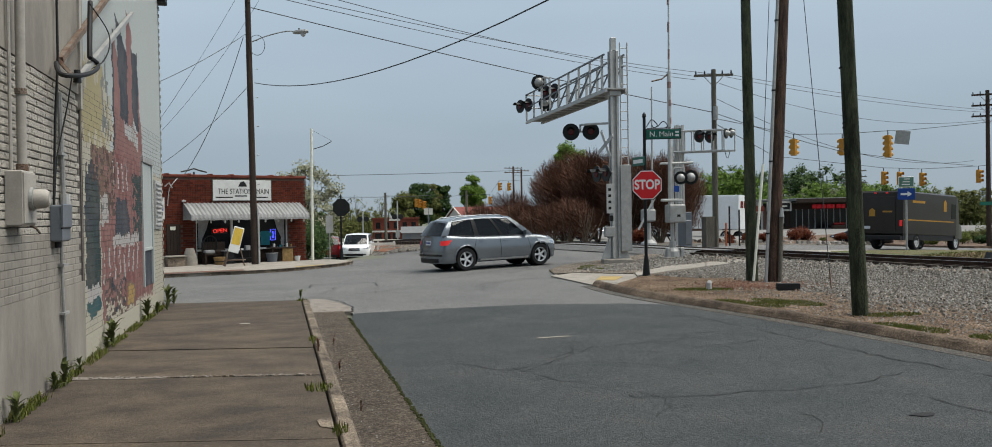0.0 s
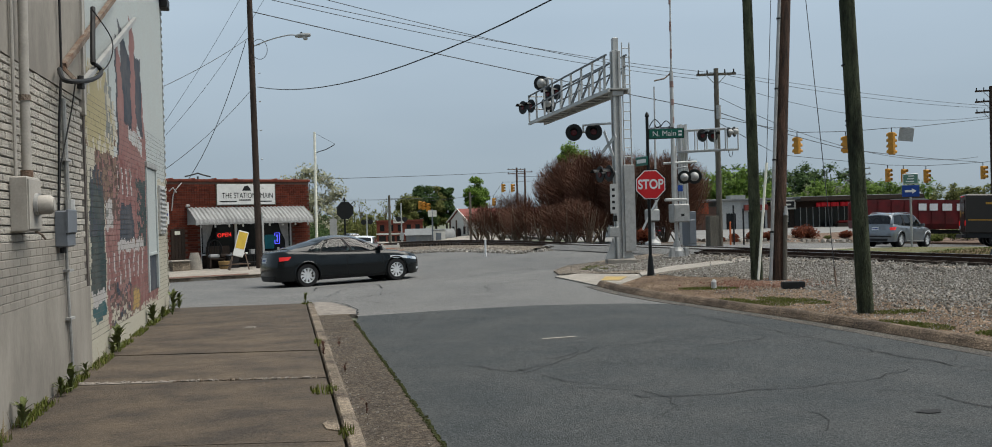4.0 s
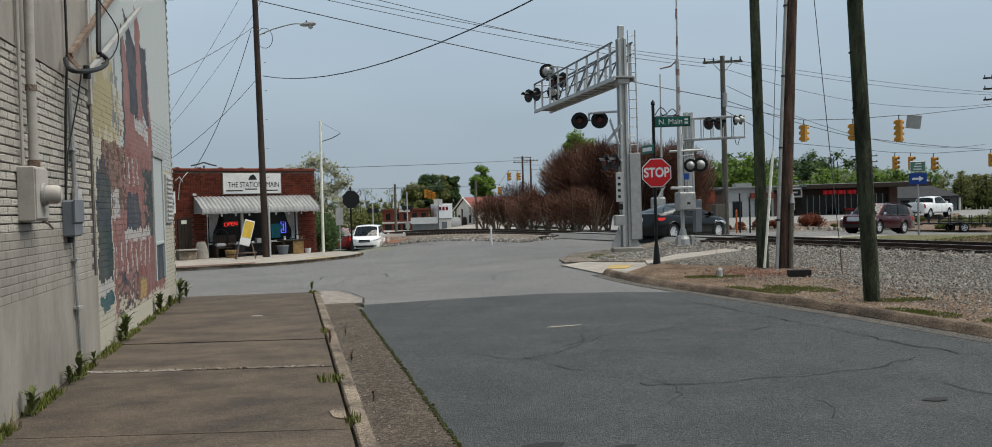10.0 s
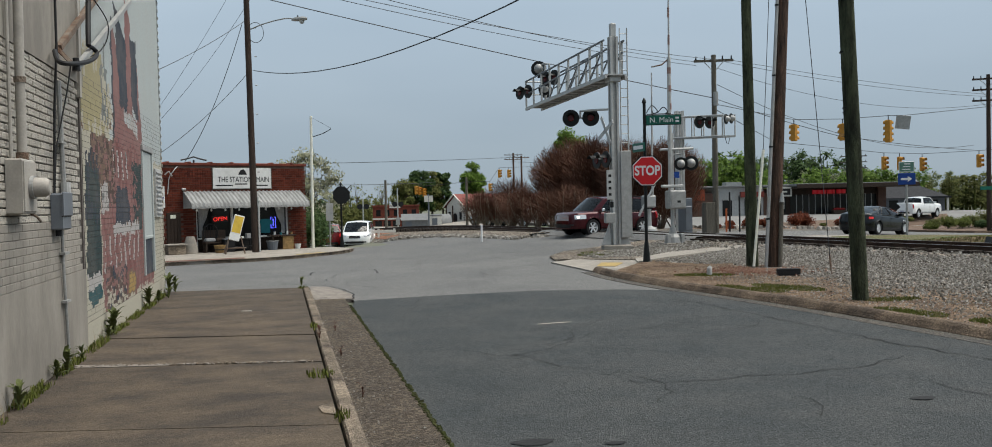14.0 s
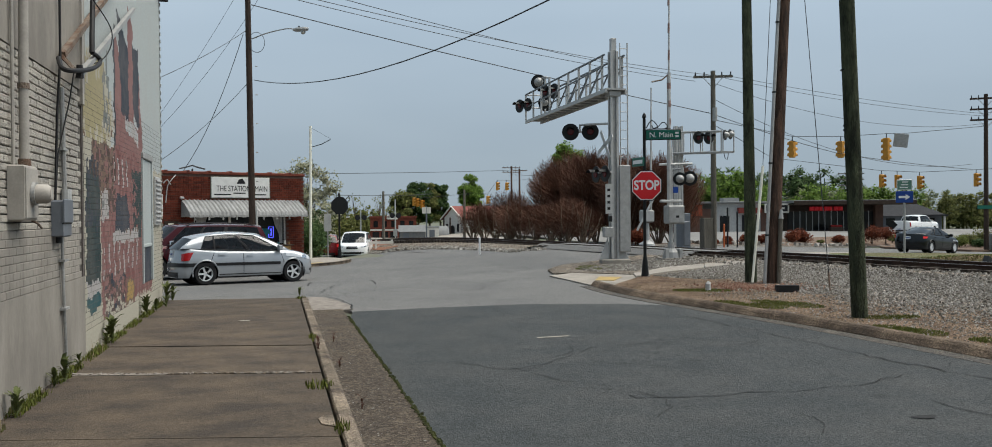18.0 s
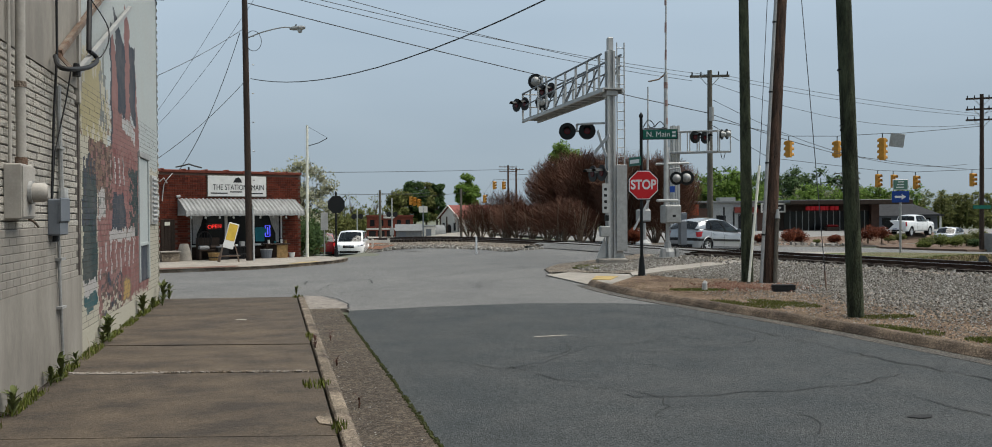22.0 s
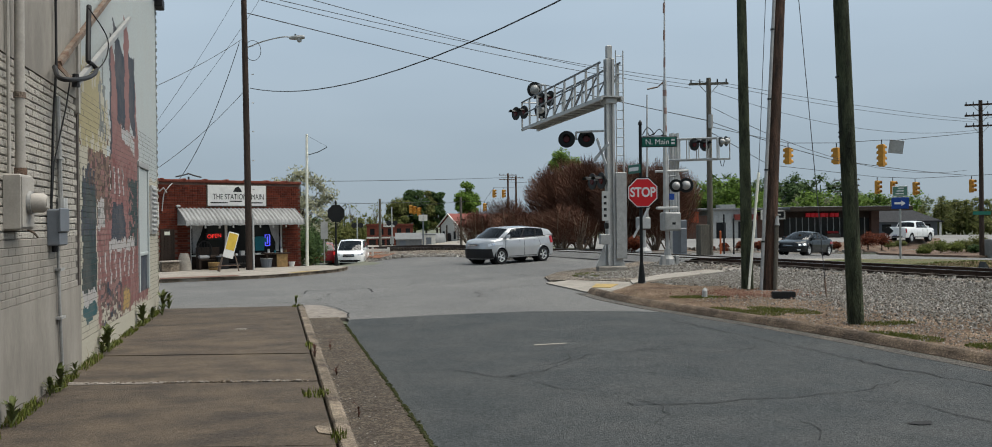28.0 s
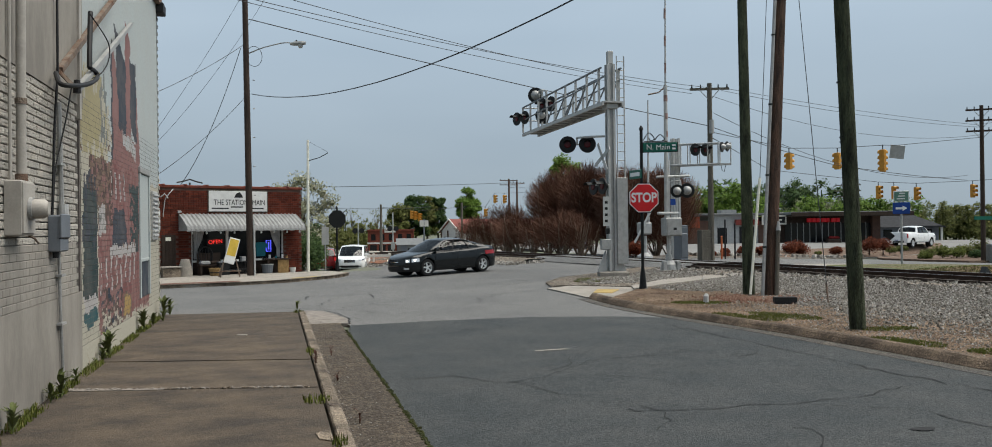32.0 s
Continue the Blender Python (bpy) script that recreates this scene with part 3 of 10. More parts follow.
part("stay", Build().tube([TIP, (WALL_X + 0.03, 14.9, 5.02)], 0.038, 4), GALV, bracket, "galvanised angle-iron stay")
part("insulator", Build().tube([TIP + Vector((0, 0, -0.03)), TIP + Vector((0, 0, 0.1))], [0.04, 0.03], 10), RUBBER, bracket)
loop = thing("service_cable", Matrix.Identity(4), "heavy black service cable looping from the bracket", "cable")
part("loop", Build().tube(spline([(-2.15, 9.78, 3.37), (-2.05, 9.48, 3.22), (-1.95, 9.49, 3.2), (-1.92, 10.13, 3.32), (-1.92, 10.58, 3.44), (-1.94, 10.79, 3.53), (-1.96, 10.68, 3.56), (-1.97, 10.51, 3.56)]), 0.024, 8), RUBBER, loop, smooth=True)
part("loop", Build().tube(spline([(-1.97, 10.51, 3.56), (-1.98, 10.57, 3.72), (-2.0, 10.71, 3.98), (-2.02, 10.86, 4.25)]), 0.028, 8), RUBBER, loop, smooth=True)
part("loop", Build().tube(spline([(-2.0, 10.71, 4.2), (-1.85, 11.01, 3.9), (-1.9, 10.79, 3.55), (-2.1, 10.1, 3.3)]), 0.007, 6), RUBBER, loop)
# ---- pavement, kerb and gutter ----
pavement = thing("pavement", Matrix.Identity(4), "brown stained concrete pavement slabs along the wall", "pavement", kind="structure")
cuts = [-7.0, -3.4, 0.4, 3.6, 6.6, 9.34, 11.35, 14.65, 18.05]
for y0, y1 in zip(cuts, cuts[1:]):
    e0, e1 = 0.6, (0.35 if y1 == cuts[-1] else 0.6)
    lift = rnd.uniform(-0.006, 0.006)
    part("slab", Build().slab([(-2.2, y0 + e0 + 0.012), (0.405, y0 + 0.012), (0.405, y1 - 0.012), (-2.2, y1 + e1 - 0.012)], -0.1, 0.13 + lift), CONCRETE_BROWN, pavement)
part("bedding", drape([(-2.2, -7), (1.15, -7), (1.15, 18.0), (-2.2, 18.3)], 0.012, 4.0), DIRT, pavement)
# broken pale joint
JOINT_GREY = paint("joint_grey", (0.27, 0.24, 0.21), 0.9, vary=0.2, scale=6, fine=60, bump=0.2)
for k in range(110):
    u = k / 109
    x, y = -2.1 + 2.4 * u, 9.94 - 0.56 * u
    s = rnd.uniform(0.008, 0.026)
    part("joint_rubble", Build().tube([(x, y + rnd.uniform(-0.05, 0.05), 0.125), (x + 0.01, y, 0.132 + s * 0.35)], [s, s * 0.5], 5), JOINT_GREY if rnd.random() < 0.5 else CONCRETE_KERB, pavement)
part("joint_patch", Build().slab([(-2.1, 9.86), (-1.2, 9.66), (-1.1, 9.74), (-2.05, 9.98)], 0.12, 0.136), JOINT_GREY, pavement)
part("broken_corner", Build().slab([(0.3, 7.0), (0.4, 6.9), (0.4, 7.35), (0.33, 7.3), (0.28, 7.2)], 0.12, 0.137), CONCRETE_KERB, pavement)
kerb = thing("kerb", Matrix.Identity(4), "worn concrete kerb with a joint of weeds along the pavement", "kerb", kind="structure")
y = -7.0
while y < 18.0:
    y1 = min(y + 3.05, 18.05)
    part("kerb_stone", Build().loft([[(x, yy, z) for x, z in ((0.43, -0.1), (0.43, 0.125), (0.445, 0.145), (0.53, 0.14), (0.56, 0.12), (0.585, -0.1))] for yy in (y + 0.006, y1 - 0.006)]), CONCRETE_KERB, kerb)
    y = y1
part("kerb_end", Build().loft([[(x, yy, z) for x, z in ((0.43, -0.1), (0.43, zt), (0.5, zt + 0.01), (0.575, zt - 0.03), (0.585, -0.1))] for yy, zt in ((18.06, 0.13), (18.4, 0.08), (18.8, 0.02))]), CONCRETE_KERB, kerb)
gutter = thing("gutter", Matrix.Identity(4), "rough exposed-aggregate concrete gutter beside the kerb", "gutter", kind="structure")
y = -7.0
while y < 16.6:
    y1 = min(y + 3.05, 16.7)
    part("gutter_slab", Build().slab([(0.585, y + 0.008), (1.15, y + 0.008), (1.15, y1 - 0.008), (0.585, y1 - 0.008)], -0.1, 0.016), AGGREGATE, gutter)
    y = y1
part("gutter_apron", Build().slab([(0.585, 16.71), (1.34, 16.6), (1.36, 17.3), (1.2, 18.4), (0.95, 19.3), (0.6, 19.5)], -0.1, 0.014), JOINT_GREY, gutter, "paler concrete apron")

# kerb, ramp and verge across the side street
kerb_line = spline([(8.4, -8), (8.2, 4), (8.03, 9.35), (7.86, 12.2), (7.58, 14.4), (7.3, 16.6), (7.22, 18.6), (7.35, 20.3)], 6)
KERB_WEATHERED = paint("weathered_kerb", (0.21, 0.155, 0.11), 0.92, vary=0.25, scale=1.6, fine=50, bump=0.3, tint=(0.08, 0.06, 0.045), each=0.12, speck=(60, 0.3), spec=0.2)
kerb_far = thing("kerb_opposite", Matrix.Identity(4), "weathered brown concrete kerb along the gravel verge", "kerb", kind="structure")
for k in range(0, len(kerb_line) - 1, 3):
    seg = kerb_line[k:k + 4]
    if len(seg) > 1:
        part("kerb_stone", ribbon(seg, [(0, -0.1), (0.0, 0.02), (0.06, 0.1), (0.1, 0.13), (0.19, 0.135), (0.22, 0.11), (0.22, -0.1)]), KERB_WEATHERED, kerb_far)
part("gutter_strip", ribbon(kerb_line, [(-0.27, -0.05), (-0.27, 0.008), (0, 0.012), (0, -0.05)]), paint("road_edge_dirt", (0.115, 0.1, 0.083), 0.95, vary=0.3, scale=2, fine=40, bump=0.3, tint=(0.07, 0.068, 0.064), speck=(50, 0.4)), kerb_far)
ramp = thing("kerb_ramp", Matrix.Identity(4), "pale concrete kerb ramp and path beside the crossing", "pavement", kind="structure")
part("ramp_slab", drape([(7.4, 23.8), (7.38, 22.0), (7.35, 20.35), (7.9, 20.1), (9.3, 21.9), (9.7, 23.2), (9.0, 23.9), (8.4, 24.6)], 0.035, 0.8, 0.1), CONCRETE_PALE, ramp)
part("path_slab", drape([(9.3, 22.1), (10.78, 23.44), (12.62, 24.72), (13.35, 26.13), (11.75, 25.55), (9.72, 23.3)], 0.08, 1.0, 0.12), CONCRETE_PALE, ramp)
part("path_slab", drape([(12.66, 24.73), (14.2, 25.25), (15.6, 25.3), (16.0, 26.35), (14.76, 26.27), (13.38, 26.14)], 0.085, 1.0, 0.12), CONCRETE_PALE, ramp)
TACTILE = paint("tactile_yellow", (0.42, 0.3, 0.11), 0.8, vary=0.15, scale=3, fine=60, bump=0.1)
pad = part("tactile_pad", drape([(7.95, 21.6), (8.35, 21.3), (9.0, 22.4), (8.5, 22.75)], 0.047, 0.6, 0.03), TACTILE, ramp, "yellow tactile pad")
verge = thing("verge", Matrix.Identity(4), "bare soil and dry grass verge behind the kerb", "verge", kind="structure")
part("soil", drape([(8.5, -8), (13, -8), (12.4, 12), (13.6, 18.0), (15.5, 25.2), (14.2, 25.2), (12.6, 24.65), (10.8, 23.4), (9.3, 22.0), (7.95, 20.1), (7.42, 19.0), (7.45, 16.8), (7.78, 14.4), (8.05, 12.2), (8.22, 9.3), (8.35, 4)], 0.06, 1.0, 0.1), DIRT, verge)
part("gravel_spread", drape([(12.6, 6), (17.6, 6), (17, 18), (16, 25.2), (14.2, 25.2), (12.6, 24.65), (10.8, 23.35), (9.95, 22.5), (10.0, 21.3), (11.3, 20.3), (11.9, 18.8), (11.0, 16.5), (11.2, 14.2), (11.8, 12), (12.4, 9.5)], 0.067, 1.0), BALLAST, verge)
part("gravel_island", drape([(7.75, 24.6), (8.5, 24.5), (9.7, 23.4), (11.75, 25.6), (13.35, 26.2), (15.5, 26.45), (15.6, 27.1), (15.2, 32.6), (13.2, 31.7), (11.3, 30.4), (9.3, 28.5), (8.1, 26.2)], 0.05, 1.0, 0.08), BALLAST, verge)


def stones(name, count, place, size, mat, label, seed, lift=0.06):
    r = random.Random(seed)
    b = Build()
    for _ in range(count):
        x, y = place(r)
        s = r.uniform(*size)
        z = gz(x, y) + lift + s * 0.2
        a = r.uniform(0, 6.28)
        c, q = math.cos(a), math.sin(a)
        pts = []
        for dx, dy, dz in ((-1, -0.7, -0.5), (1, -0.8, -0.5), (0.9, 0.8, -0.5), (-0.9, 0.7, -0.5), (-0.6, -0.5, 0.6), (0.7, -0.4, 0.5), (0.5, 0.6, 0.7), (-0.5, 0.5, 0.5)):
            dx, dy, dz = dx * s * r.uniform(0.7, 1.1), dy * s * r.uniform(0.7, 1.1), dz * s * r.uniform(0.7, 1.1)
            pts.append((x + dx * c - dy * q, y + dx * q + dy * c, z + dz))
        b.add(pts, [(3, 2, 1, 0), (4, 5, 6, 7), (0, 1, 5, 4), (1, 2, 6, 5), (2, 3, 7, 6), (3, 0, 4, 7)])
    return alone(name, b, mat, label, "gravel", kind="stuff")


def island_paint(name, cols, rough=0.9):
    m = bpy.data.materials.new(name)
    m.use_nodes = True
    nt = m.node_tree
    g, ramp = nt.nodes.new("ShaderNodeNewGeometry"), nt.nodes.new("ShaderNodeValToRGB")
    nz = nt.nodes.new("ShaderNodeTexNoise")
    nz.inputs["Scale"].default_value = 40
    els = ramp.color_ramp.elements
    while len(els) < len(cols):
        els.new(0.5)
    for i, c in enumerate(cols):
        els[i].position, els[i].color = i / (len(cols) - 1), (*c, 1)
    mix = nt.nodes.new("ShaderNodeMix")
    mix.data_type, mix.blend_type = "RGBA", "MULTIPLY"
    mix.inputs[0].default_value = 0.5
    nt.links.new(g.outputs["Random Per Island"], ramp.inputs["Fac"])
    nt.links.new(ramp.outputs["Color"], mix.inputs[6])
    nt.links.new(nz.outputs["Fac"], mix.inputs[7])
    nt.links.new(mix.outputs[2], nt.nodes["Principled BSDF"].inputs["Base Color"])
    nt.nodes["Principled BSDF"].inputs["Roughness"].default_value = rough
    nt.nodes["Principled BSDF"].inputs["Specular IOR Level"].default_value = 0.1
    return m


STONE = island_paint("ballast_stone", ((0.08, 0.067, 0.054), (0.34, 0.315, 0.28), (0.17, 0.15, 0.125), (0.56, 0.53, 0.48), (0.13, 0.112, 0.095)))


def between_rails(r):
    y = r.uniform(6, 25.1)
    lo = 9.9 - 0.4 * (y - 21.3) if 20.4 < y < 21.9 else 9.3 + (y - 21.9) * 1.24 if y >= 21.9 else 10.3 + 0.3 * math.sin(y * 0.9) + max(0, (y - 15) * 0.26) + max(0, (13 - y) * 0.24)
    hi = 17.0 - 0.2 * (y - 18.8) - 0.2
    lead = 0.4 if y < 20.4 else -0.15
    x = lo - lead + (hi - lo + lead) * r.random() ** (0.8 if y > 16 else 0.62)
    return x, y


def island_spot(r):
    while True:
        x, y = r.uniform(9, 15), r.uniform(24.5, 31)
        if y > 23.5 + (x - 9.7) * 0.75 + 0.25 and y < 25.5 + (x - 8.6) * 1.0 and (x - 11.3) ** 2 + (y - 28.4) ** 2 > 0.5:
            return x, y


stones("ballast_gravel", 42000, between_rails, (0.011, 0.03), STONE, "grey and brown crushed stone spread beside the railway track", 2, 0.075)
stones("ballast_gravel", 5000, island_spot, (0.014, 0.04), STONE, "crushed stone around the signal foundations", 3, 0.06)


stones("loose_gravel", 5000, lambda r: (lambda y: (8.3 + max(0, y - 15) * 0.1 + 3.2 * r.random() ** 0.7, y))(r.uniform(7, 18)), (0.007, 0.02), STONE, "loose stones scattered over the soil", 21, 0.062)


BARK_CHIP = island_paint("bark_chip", ((0.2, 0.1, 0.07), (0.32, 0.18, 0.125), (0.26, 0.15, 0.11), (0.4, 0.27, 0.2)))
stones("bark_mulch", 1900, lambda r: (10.75 + r.gauss(0, 0.55), 18.25 + r.gauss(0, 0.5)), (0.01, 0.034), BARK_CHIP, "reddish bark chips heaped round the poles", 18, 0.07)


def tufts(name, count, place, h, mat, label, seed, lean=0.5, width=0.006, lift=0.05):
    r = random.Random(seed)
    b = Build()
    for _ in range(count):
        x, y = place(r)
        z = gz(x, y) + lift
        a, hh, l = r.uniform(0, 6.28), r.uniform(*h), r.uniform(0, lean)
        dx, dy = math.cos(a), math.sin(a)
        w = width * r.uniform(0.6, 1.4)
        p = Vector((x, y, z))
        m = p + Vector((dx * l * hh * 0.4, dy * l * hh * 0.4, hh * 0.6))
        t = p + Vector((dx * l * hh, dy * l * hh, hh))
        s = Vector((-dy, dx, 0)) * w
        b.add([p - s, p + s, m + s * 0.7, m - s * 0.7, t], [(0, 1, 2, 3), (3, 2, 4)])
    return alone(name, b, mat, label, "grass", kind="stuff")


def spots(centres):
    def pick(r):
        x, y, rx, ry = r.choice(centres)
        a, q = r.uniform(0, 6.28), r.random() ** 0.5
        return x + rx * q * math.cos(a), y + ry * q * math.sin(a)
    return pick


GREEN_GRASS = island_paint("grass_blades", ((0.07, 0.1, 0.02), (0.16, 0.18, 0.04), (0.115, 0.14, 0.03), (0.24, 0.22, 0.08)))
DRY_GRASS = island_paint("dry_grass", ((0.3, 0.22, 0.13), (0.2, 0.14, 0.085), (0.38, 0.3, 0.19), (0.17, 0.15, 0.08)))
tufts("green_grass", 12000, spots([(9.0, 17.65, 0.45, 0.3), (8.75, 17.8, 0.4, 0.3), (9.25, 17.5, 0.35, 0.25), (9.2, 14.25, 0.35, 0.5), (8.95, 14.9, 0.3, 0.5), (8.2, 15.0, 0.25, 0.5), (8.5, 14.3, 0.35, 0.5), (9.0, 14.6, 0.6, 0.3), (8.7, 10.6, 0.3, 0.45), (8.6, 11.0, 0.25, 0.4), (9.8, 26.6, 0.5, 0.8), (9.3, 25.8, 0.4, 0.5), (9.5, 12.2, 0.5, 0.25), (9.0, 9.6, 0.3, 0.3)]), (0.012, 0.036), GREEN_GRASS, "small patches of green grass on the verge", 5, lift=0.06)
tufts("dry_grass", 3500, lambda r: ((lambda y: (7.6 + max(0, (15 - y)) * 0.09 + 2.6 * r.random() ** 1.4, y))(r.uniform(7, 20))), (0.01, 0.035), DRY_GRASS, "dry straw and dead grass scattered on the soil", 6, lean=1.6, lift=0.06)


LEAVES = {}


def leaf_mesh(mat, k):
    """One of six broad leaves, pointing along +x from its stalk."""
    if (mat.name, k) not in LEAVES:
        w, up = 0.09 + 0.028 * k, 0.15 + 0.09 * k
        b = Build().add([(0, -0.012, 0), (0, 0.012, 0), (0.35, w, up * 0.7), (0.35, -w, up * 0.7), (0.7, w * 0.8, up), (0.7, -w * 0.8, up), (1, 0, up * 0.85), (0.35, 0, up * 0.62), (0.7, 0, up * 0.9)],
                        [(0, 1, 2, 7), (0, 7, 3), (7, 2, 4, 8), (3, 7, 8, 5), (8, 4, 6), (5, 8, 6)])
        LEAVES[mat.name, k] = b.mesh("leaf", mat, True)
    return LEAVES[mat.name, k]


def weed(x, y, z, h, count, mat, seed, spread=0.5, label="leafy green weed growing from the foot of the wall", group="weeds along the wall"):
    """A rosette of broad leaves on a short stalk."""
    r = random.Random(seed)
    t = thing("weed", pose(x, y, z), label, "plant", group)
    part("stalk", Build().tube([(0, 0, -0.02), (0, 0, h * 0.6)], [0.008, 0.003], 5), mat, t)
    for k in range(count):
        ln = h * r.uniform(0.3, 0.6)
        part("leaf", leaf_mesh(mat, r.randrange(6)), None, t, m=pose(0, 0, h * r.uniform(0.02, 0.75)) @ pose(0, 0, 0, 0, 0, r.uniform(0, 360)) @ pose(0, 0, 0, 0, -r.uniform(0, 55), 0) @ Matrix.Scale(ln, 4))
    return t


wr = random.Random(9)
for k in range(20):
    yy = 5.0 + 13.0 * (k / 19) + wr.uniform(-0.3, 0.3)
    weed(-2.2 + wr.uniform(0.03, 0.1), yy, 0.125, wr.uniform(0.05, 0.13), 9, WEED if wr.random() < 0.5 else WEED_YELLOW, 100 + k)
for x, y, h in ((-2.1, 7.95, 0.24), (-2.08, 9.54, 0.26), (-2.12, 9.3, 0.2), (-2.12, 10.4, 0.17), (-2.1, 12.25, 0.34), (-2.12, 12.0, 0.2), (-2.1, 15.4, 0.36), (-2.05, 16.2, 0.24), (-2.05, 17.7, 0.36), (-2.0, 18.25, 0.27), (-1.98, 17.0, 0.2)):
    weed(x, y, 0.12, h, 30, WEED, int(x * 1000 + y * 77))
tufts("dry_stalks", 26, spots([(-2.12, 7.5, 0.05, 0.2), (-2.12, 8.0, 0.04, 0.08), (-2.1, 11.2, 0.05, 0.5)]), (0.12, 0.3), DRY_GRASS, "thin dry stalks at the foot of the wall", 16, lean=0.25, width=0.003, lift=0.12)
tufts("wall_grass", 3600, lambda r: (-2.19 + 0.12 * r.random() ** 1.5, 5 + 13 * ((int(r.random() * 9) + r.random() ** 0.7 * 0.75) / 9)), (0.02, 0.085), GREEN_GRASS, "strip of grass along the foot of the wall", 12, lift=0.12)
tufts("kerb_grass", 380, spots([(0.36, 8.6, 0.14, 0.18), (0.44, 6.8, 0.06, 0.15), (0.42, 12.0, 0.05, 0.3), (0.42, 17.9, 0.1, 0.15)]), (0.03, 0.08), GREEN_GRASS, "grass growing in the kerb joints", 13, lift=0.12)
MOSS = island_paint("moss", ((0.03, 0.035, 0.014), (0.055, 0.065, 0.02), (0.04, 0.04, 0.02), (0.08, 0.085, 0.03)))
stones("moss_line", 900, lambda r: (1.16 + r.gauss(0, 0.012), r.uniform(3.5, 15.5)), (0.008, 0.024), MOSS, "line of dark moss along the gutter edge", 14, 0.008)
stones("gutter_dirt", 700, lambda r: (0.6 + 0.5 * r.random() ** 2.5, r.uniform(4, 17)), (0.004, 0.011), STONE, "grit and small stones lying in the gutter", 15, 0.014)
for x, y in ((0.45, 11.1), (0.66, 10.3), (0.7, 8.0), (0.45, 10.9), (0.72, 12.4)):
    weed(x, y, 0.13 if x < 0.5 else 0.01, 0.13, 10, DEAD_LEAF, int(y * 31), label="withered red-brown weed in the kerb joint", group="weeds in the kerb")
weed(0.4, 17.9, 0.12, 0.25, 12, WEED, 555)
alone("paper_scrap", Build().slab([(-0.62, 14.2), (-0.46, 14.15), (-0.44, 14.26), (-0.58, 14.3)], 0.131, 0.145), CONCRETE_PALE, "scrap of white paper lying on the pavement", "litter")
alone("wood_block", Build().box(-0.3, -0.09, 0, 0.16, 0.09, 0.15, b=0.01), TAR, "dark weathered wooden block lying on the soil", "block", m=pose(10.55, 16.75, 0.06, 0, 0, -18))
tagged(alone("standpipe", Build().tube([(0, 0, 0), (0, 0, 0.16), (0.03, 0.01, 0.2)], [0.06, 0.055, 0.04], 10), GALV_PALE, "small white pipe stub standing in the grass", "pipe", m=pose(9.05, 17.55, 0.05)))


def crack(points, w=0.012, parent=None, seed=1, wobble=0.05, lift=0.008):
    r = random.Random(seed)
    pts = []
    for a, b_ in zip(points, points[1:]):
        n = max(2, int(math.hypot(b_[0] - a[0], b_[1] - a[1]) / 0.16))
        pts += [(a[0] + (b_[0] - a[0]) * k / n + r.uniform(-wobble, wobble), a[1] + (b_[1] - a[1]) * k / n + r.uniform(-wobble, wobble)) for k in range(n)]
    pts.append(points[-1])
    b = Build()
    rings = []
    for i, p in enumerate(pts):
        q = Vector(pts[min(i + 1, len(pts) - 1)]) - Vector(pts[max(i - 1, 0)])
        q = Vector((-q.y, q.x)).normalized() * w * r.uniform(0.3, 1.2)
        z = gz(*p) + lift
        rings.append([(p[0] - q.x, p[1] - q.y, z), (p[0] + q.x, p[1] + q.y, z)])
    b.loft(rings, closed=False, caps=False)
    return part("crack", b, TAR, parent)


side_street = bpy.data.objects["road_side"]
main_street = bpy.data.objects["road"]
for k, line in enumerate(([(1.4, 10.2), (2.0, 10.3), (2.47, 9.58), (2.92, 9.84), (3.47, 10.34), (3.89, 10.91), (4.58, 11.0), (5.3, 11.1)], [(2.6, 9.7), (2.75, 9.1), (3.0, 8.7), (3.41, 8.2)], [(3.2, 7.9), (3.41, 7.77), (3.84, 7.7), (4.37, 7.71), (4.92, 7.71), (5.45, 7.75), (5.9, 7.87), (6.47, 8.15)], [(5.2, 7.5), (5.78, 7.16), (5.77, 6.81), (5.79, 6.54), (5.9, 6.2)],
                          [(6.5, 15.0), (6.67, 14.27), (6.76, 12.42), (6.87, 10.87), (6.93, 8.99), (7.13, 7.69), (7.2, 6.2)], [(4.1, 6.1), (4.4, 6.5), (4.3, 6.8)], [(1.5, 15.2), (2.6, 15.0), (4.0, 14.7)], [(3.6, 9.9), (4.2, 9.4), (4.5, 8.6)])):
    crack(line, 0.009 if k != 4 else 0.014, side_street, k, lift=0.012)
for k, line in enumerate(([(0.9, 20.6), (1.6, 23.8), (2.2, 25.0)], [(0.86, 25.2), (2.58, 25.1)], [(2.58, 25.1), (2.46, 23.1)], [(0.86, 25.2), (0.74, 23.4)], [(1.4, 19.9), (2.2, 20.9), (3.4, 21.6)], [(3.5, 24), (6, 27), (9, 29)], [(2.2, 18.4), (1.3, 19.6), (0.2, 20.4), (-1.6, 20.2)])):
    crack(line, 0.02 if k in (1, 2, 3) else 0.012, main_street, 20 + k, 0.03 if k in (1, 2, 3) else 0.08)
crack([(0.58, 19.7), (0.95, 19.5), (1.25, 18.5), (1.38, 17.3), (1.3, 16.6)], 0.02, main_street, 61, 0.02, lift=0.02)
crack([(-2.1, 18.75), (-1.2, 18.6), (-0.3, 18.5), (0.45, 18.3)], 0.035, main_street, 62, 0.05, lift=0.01)
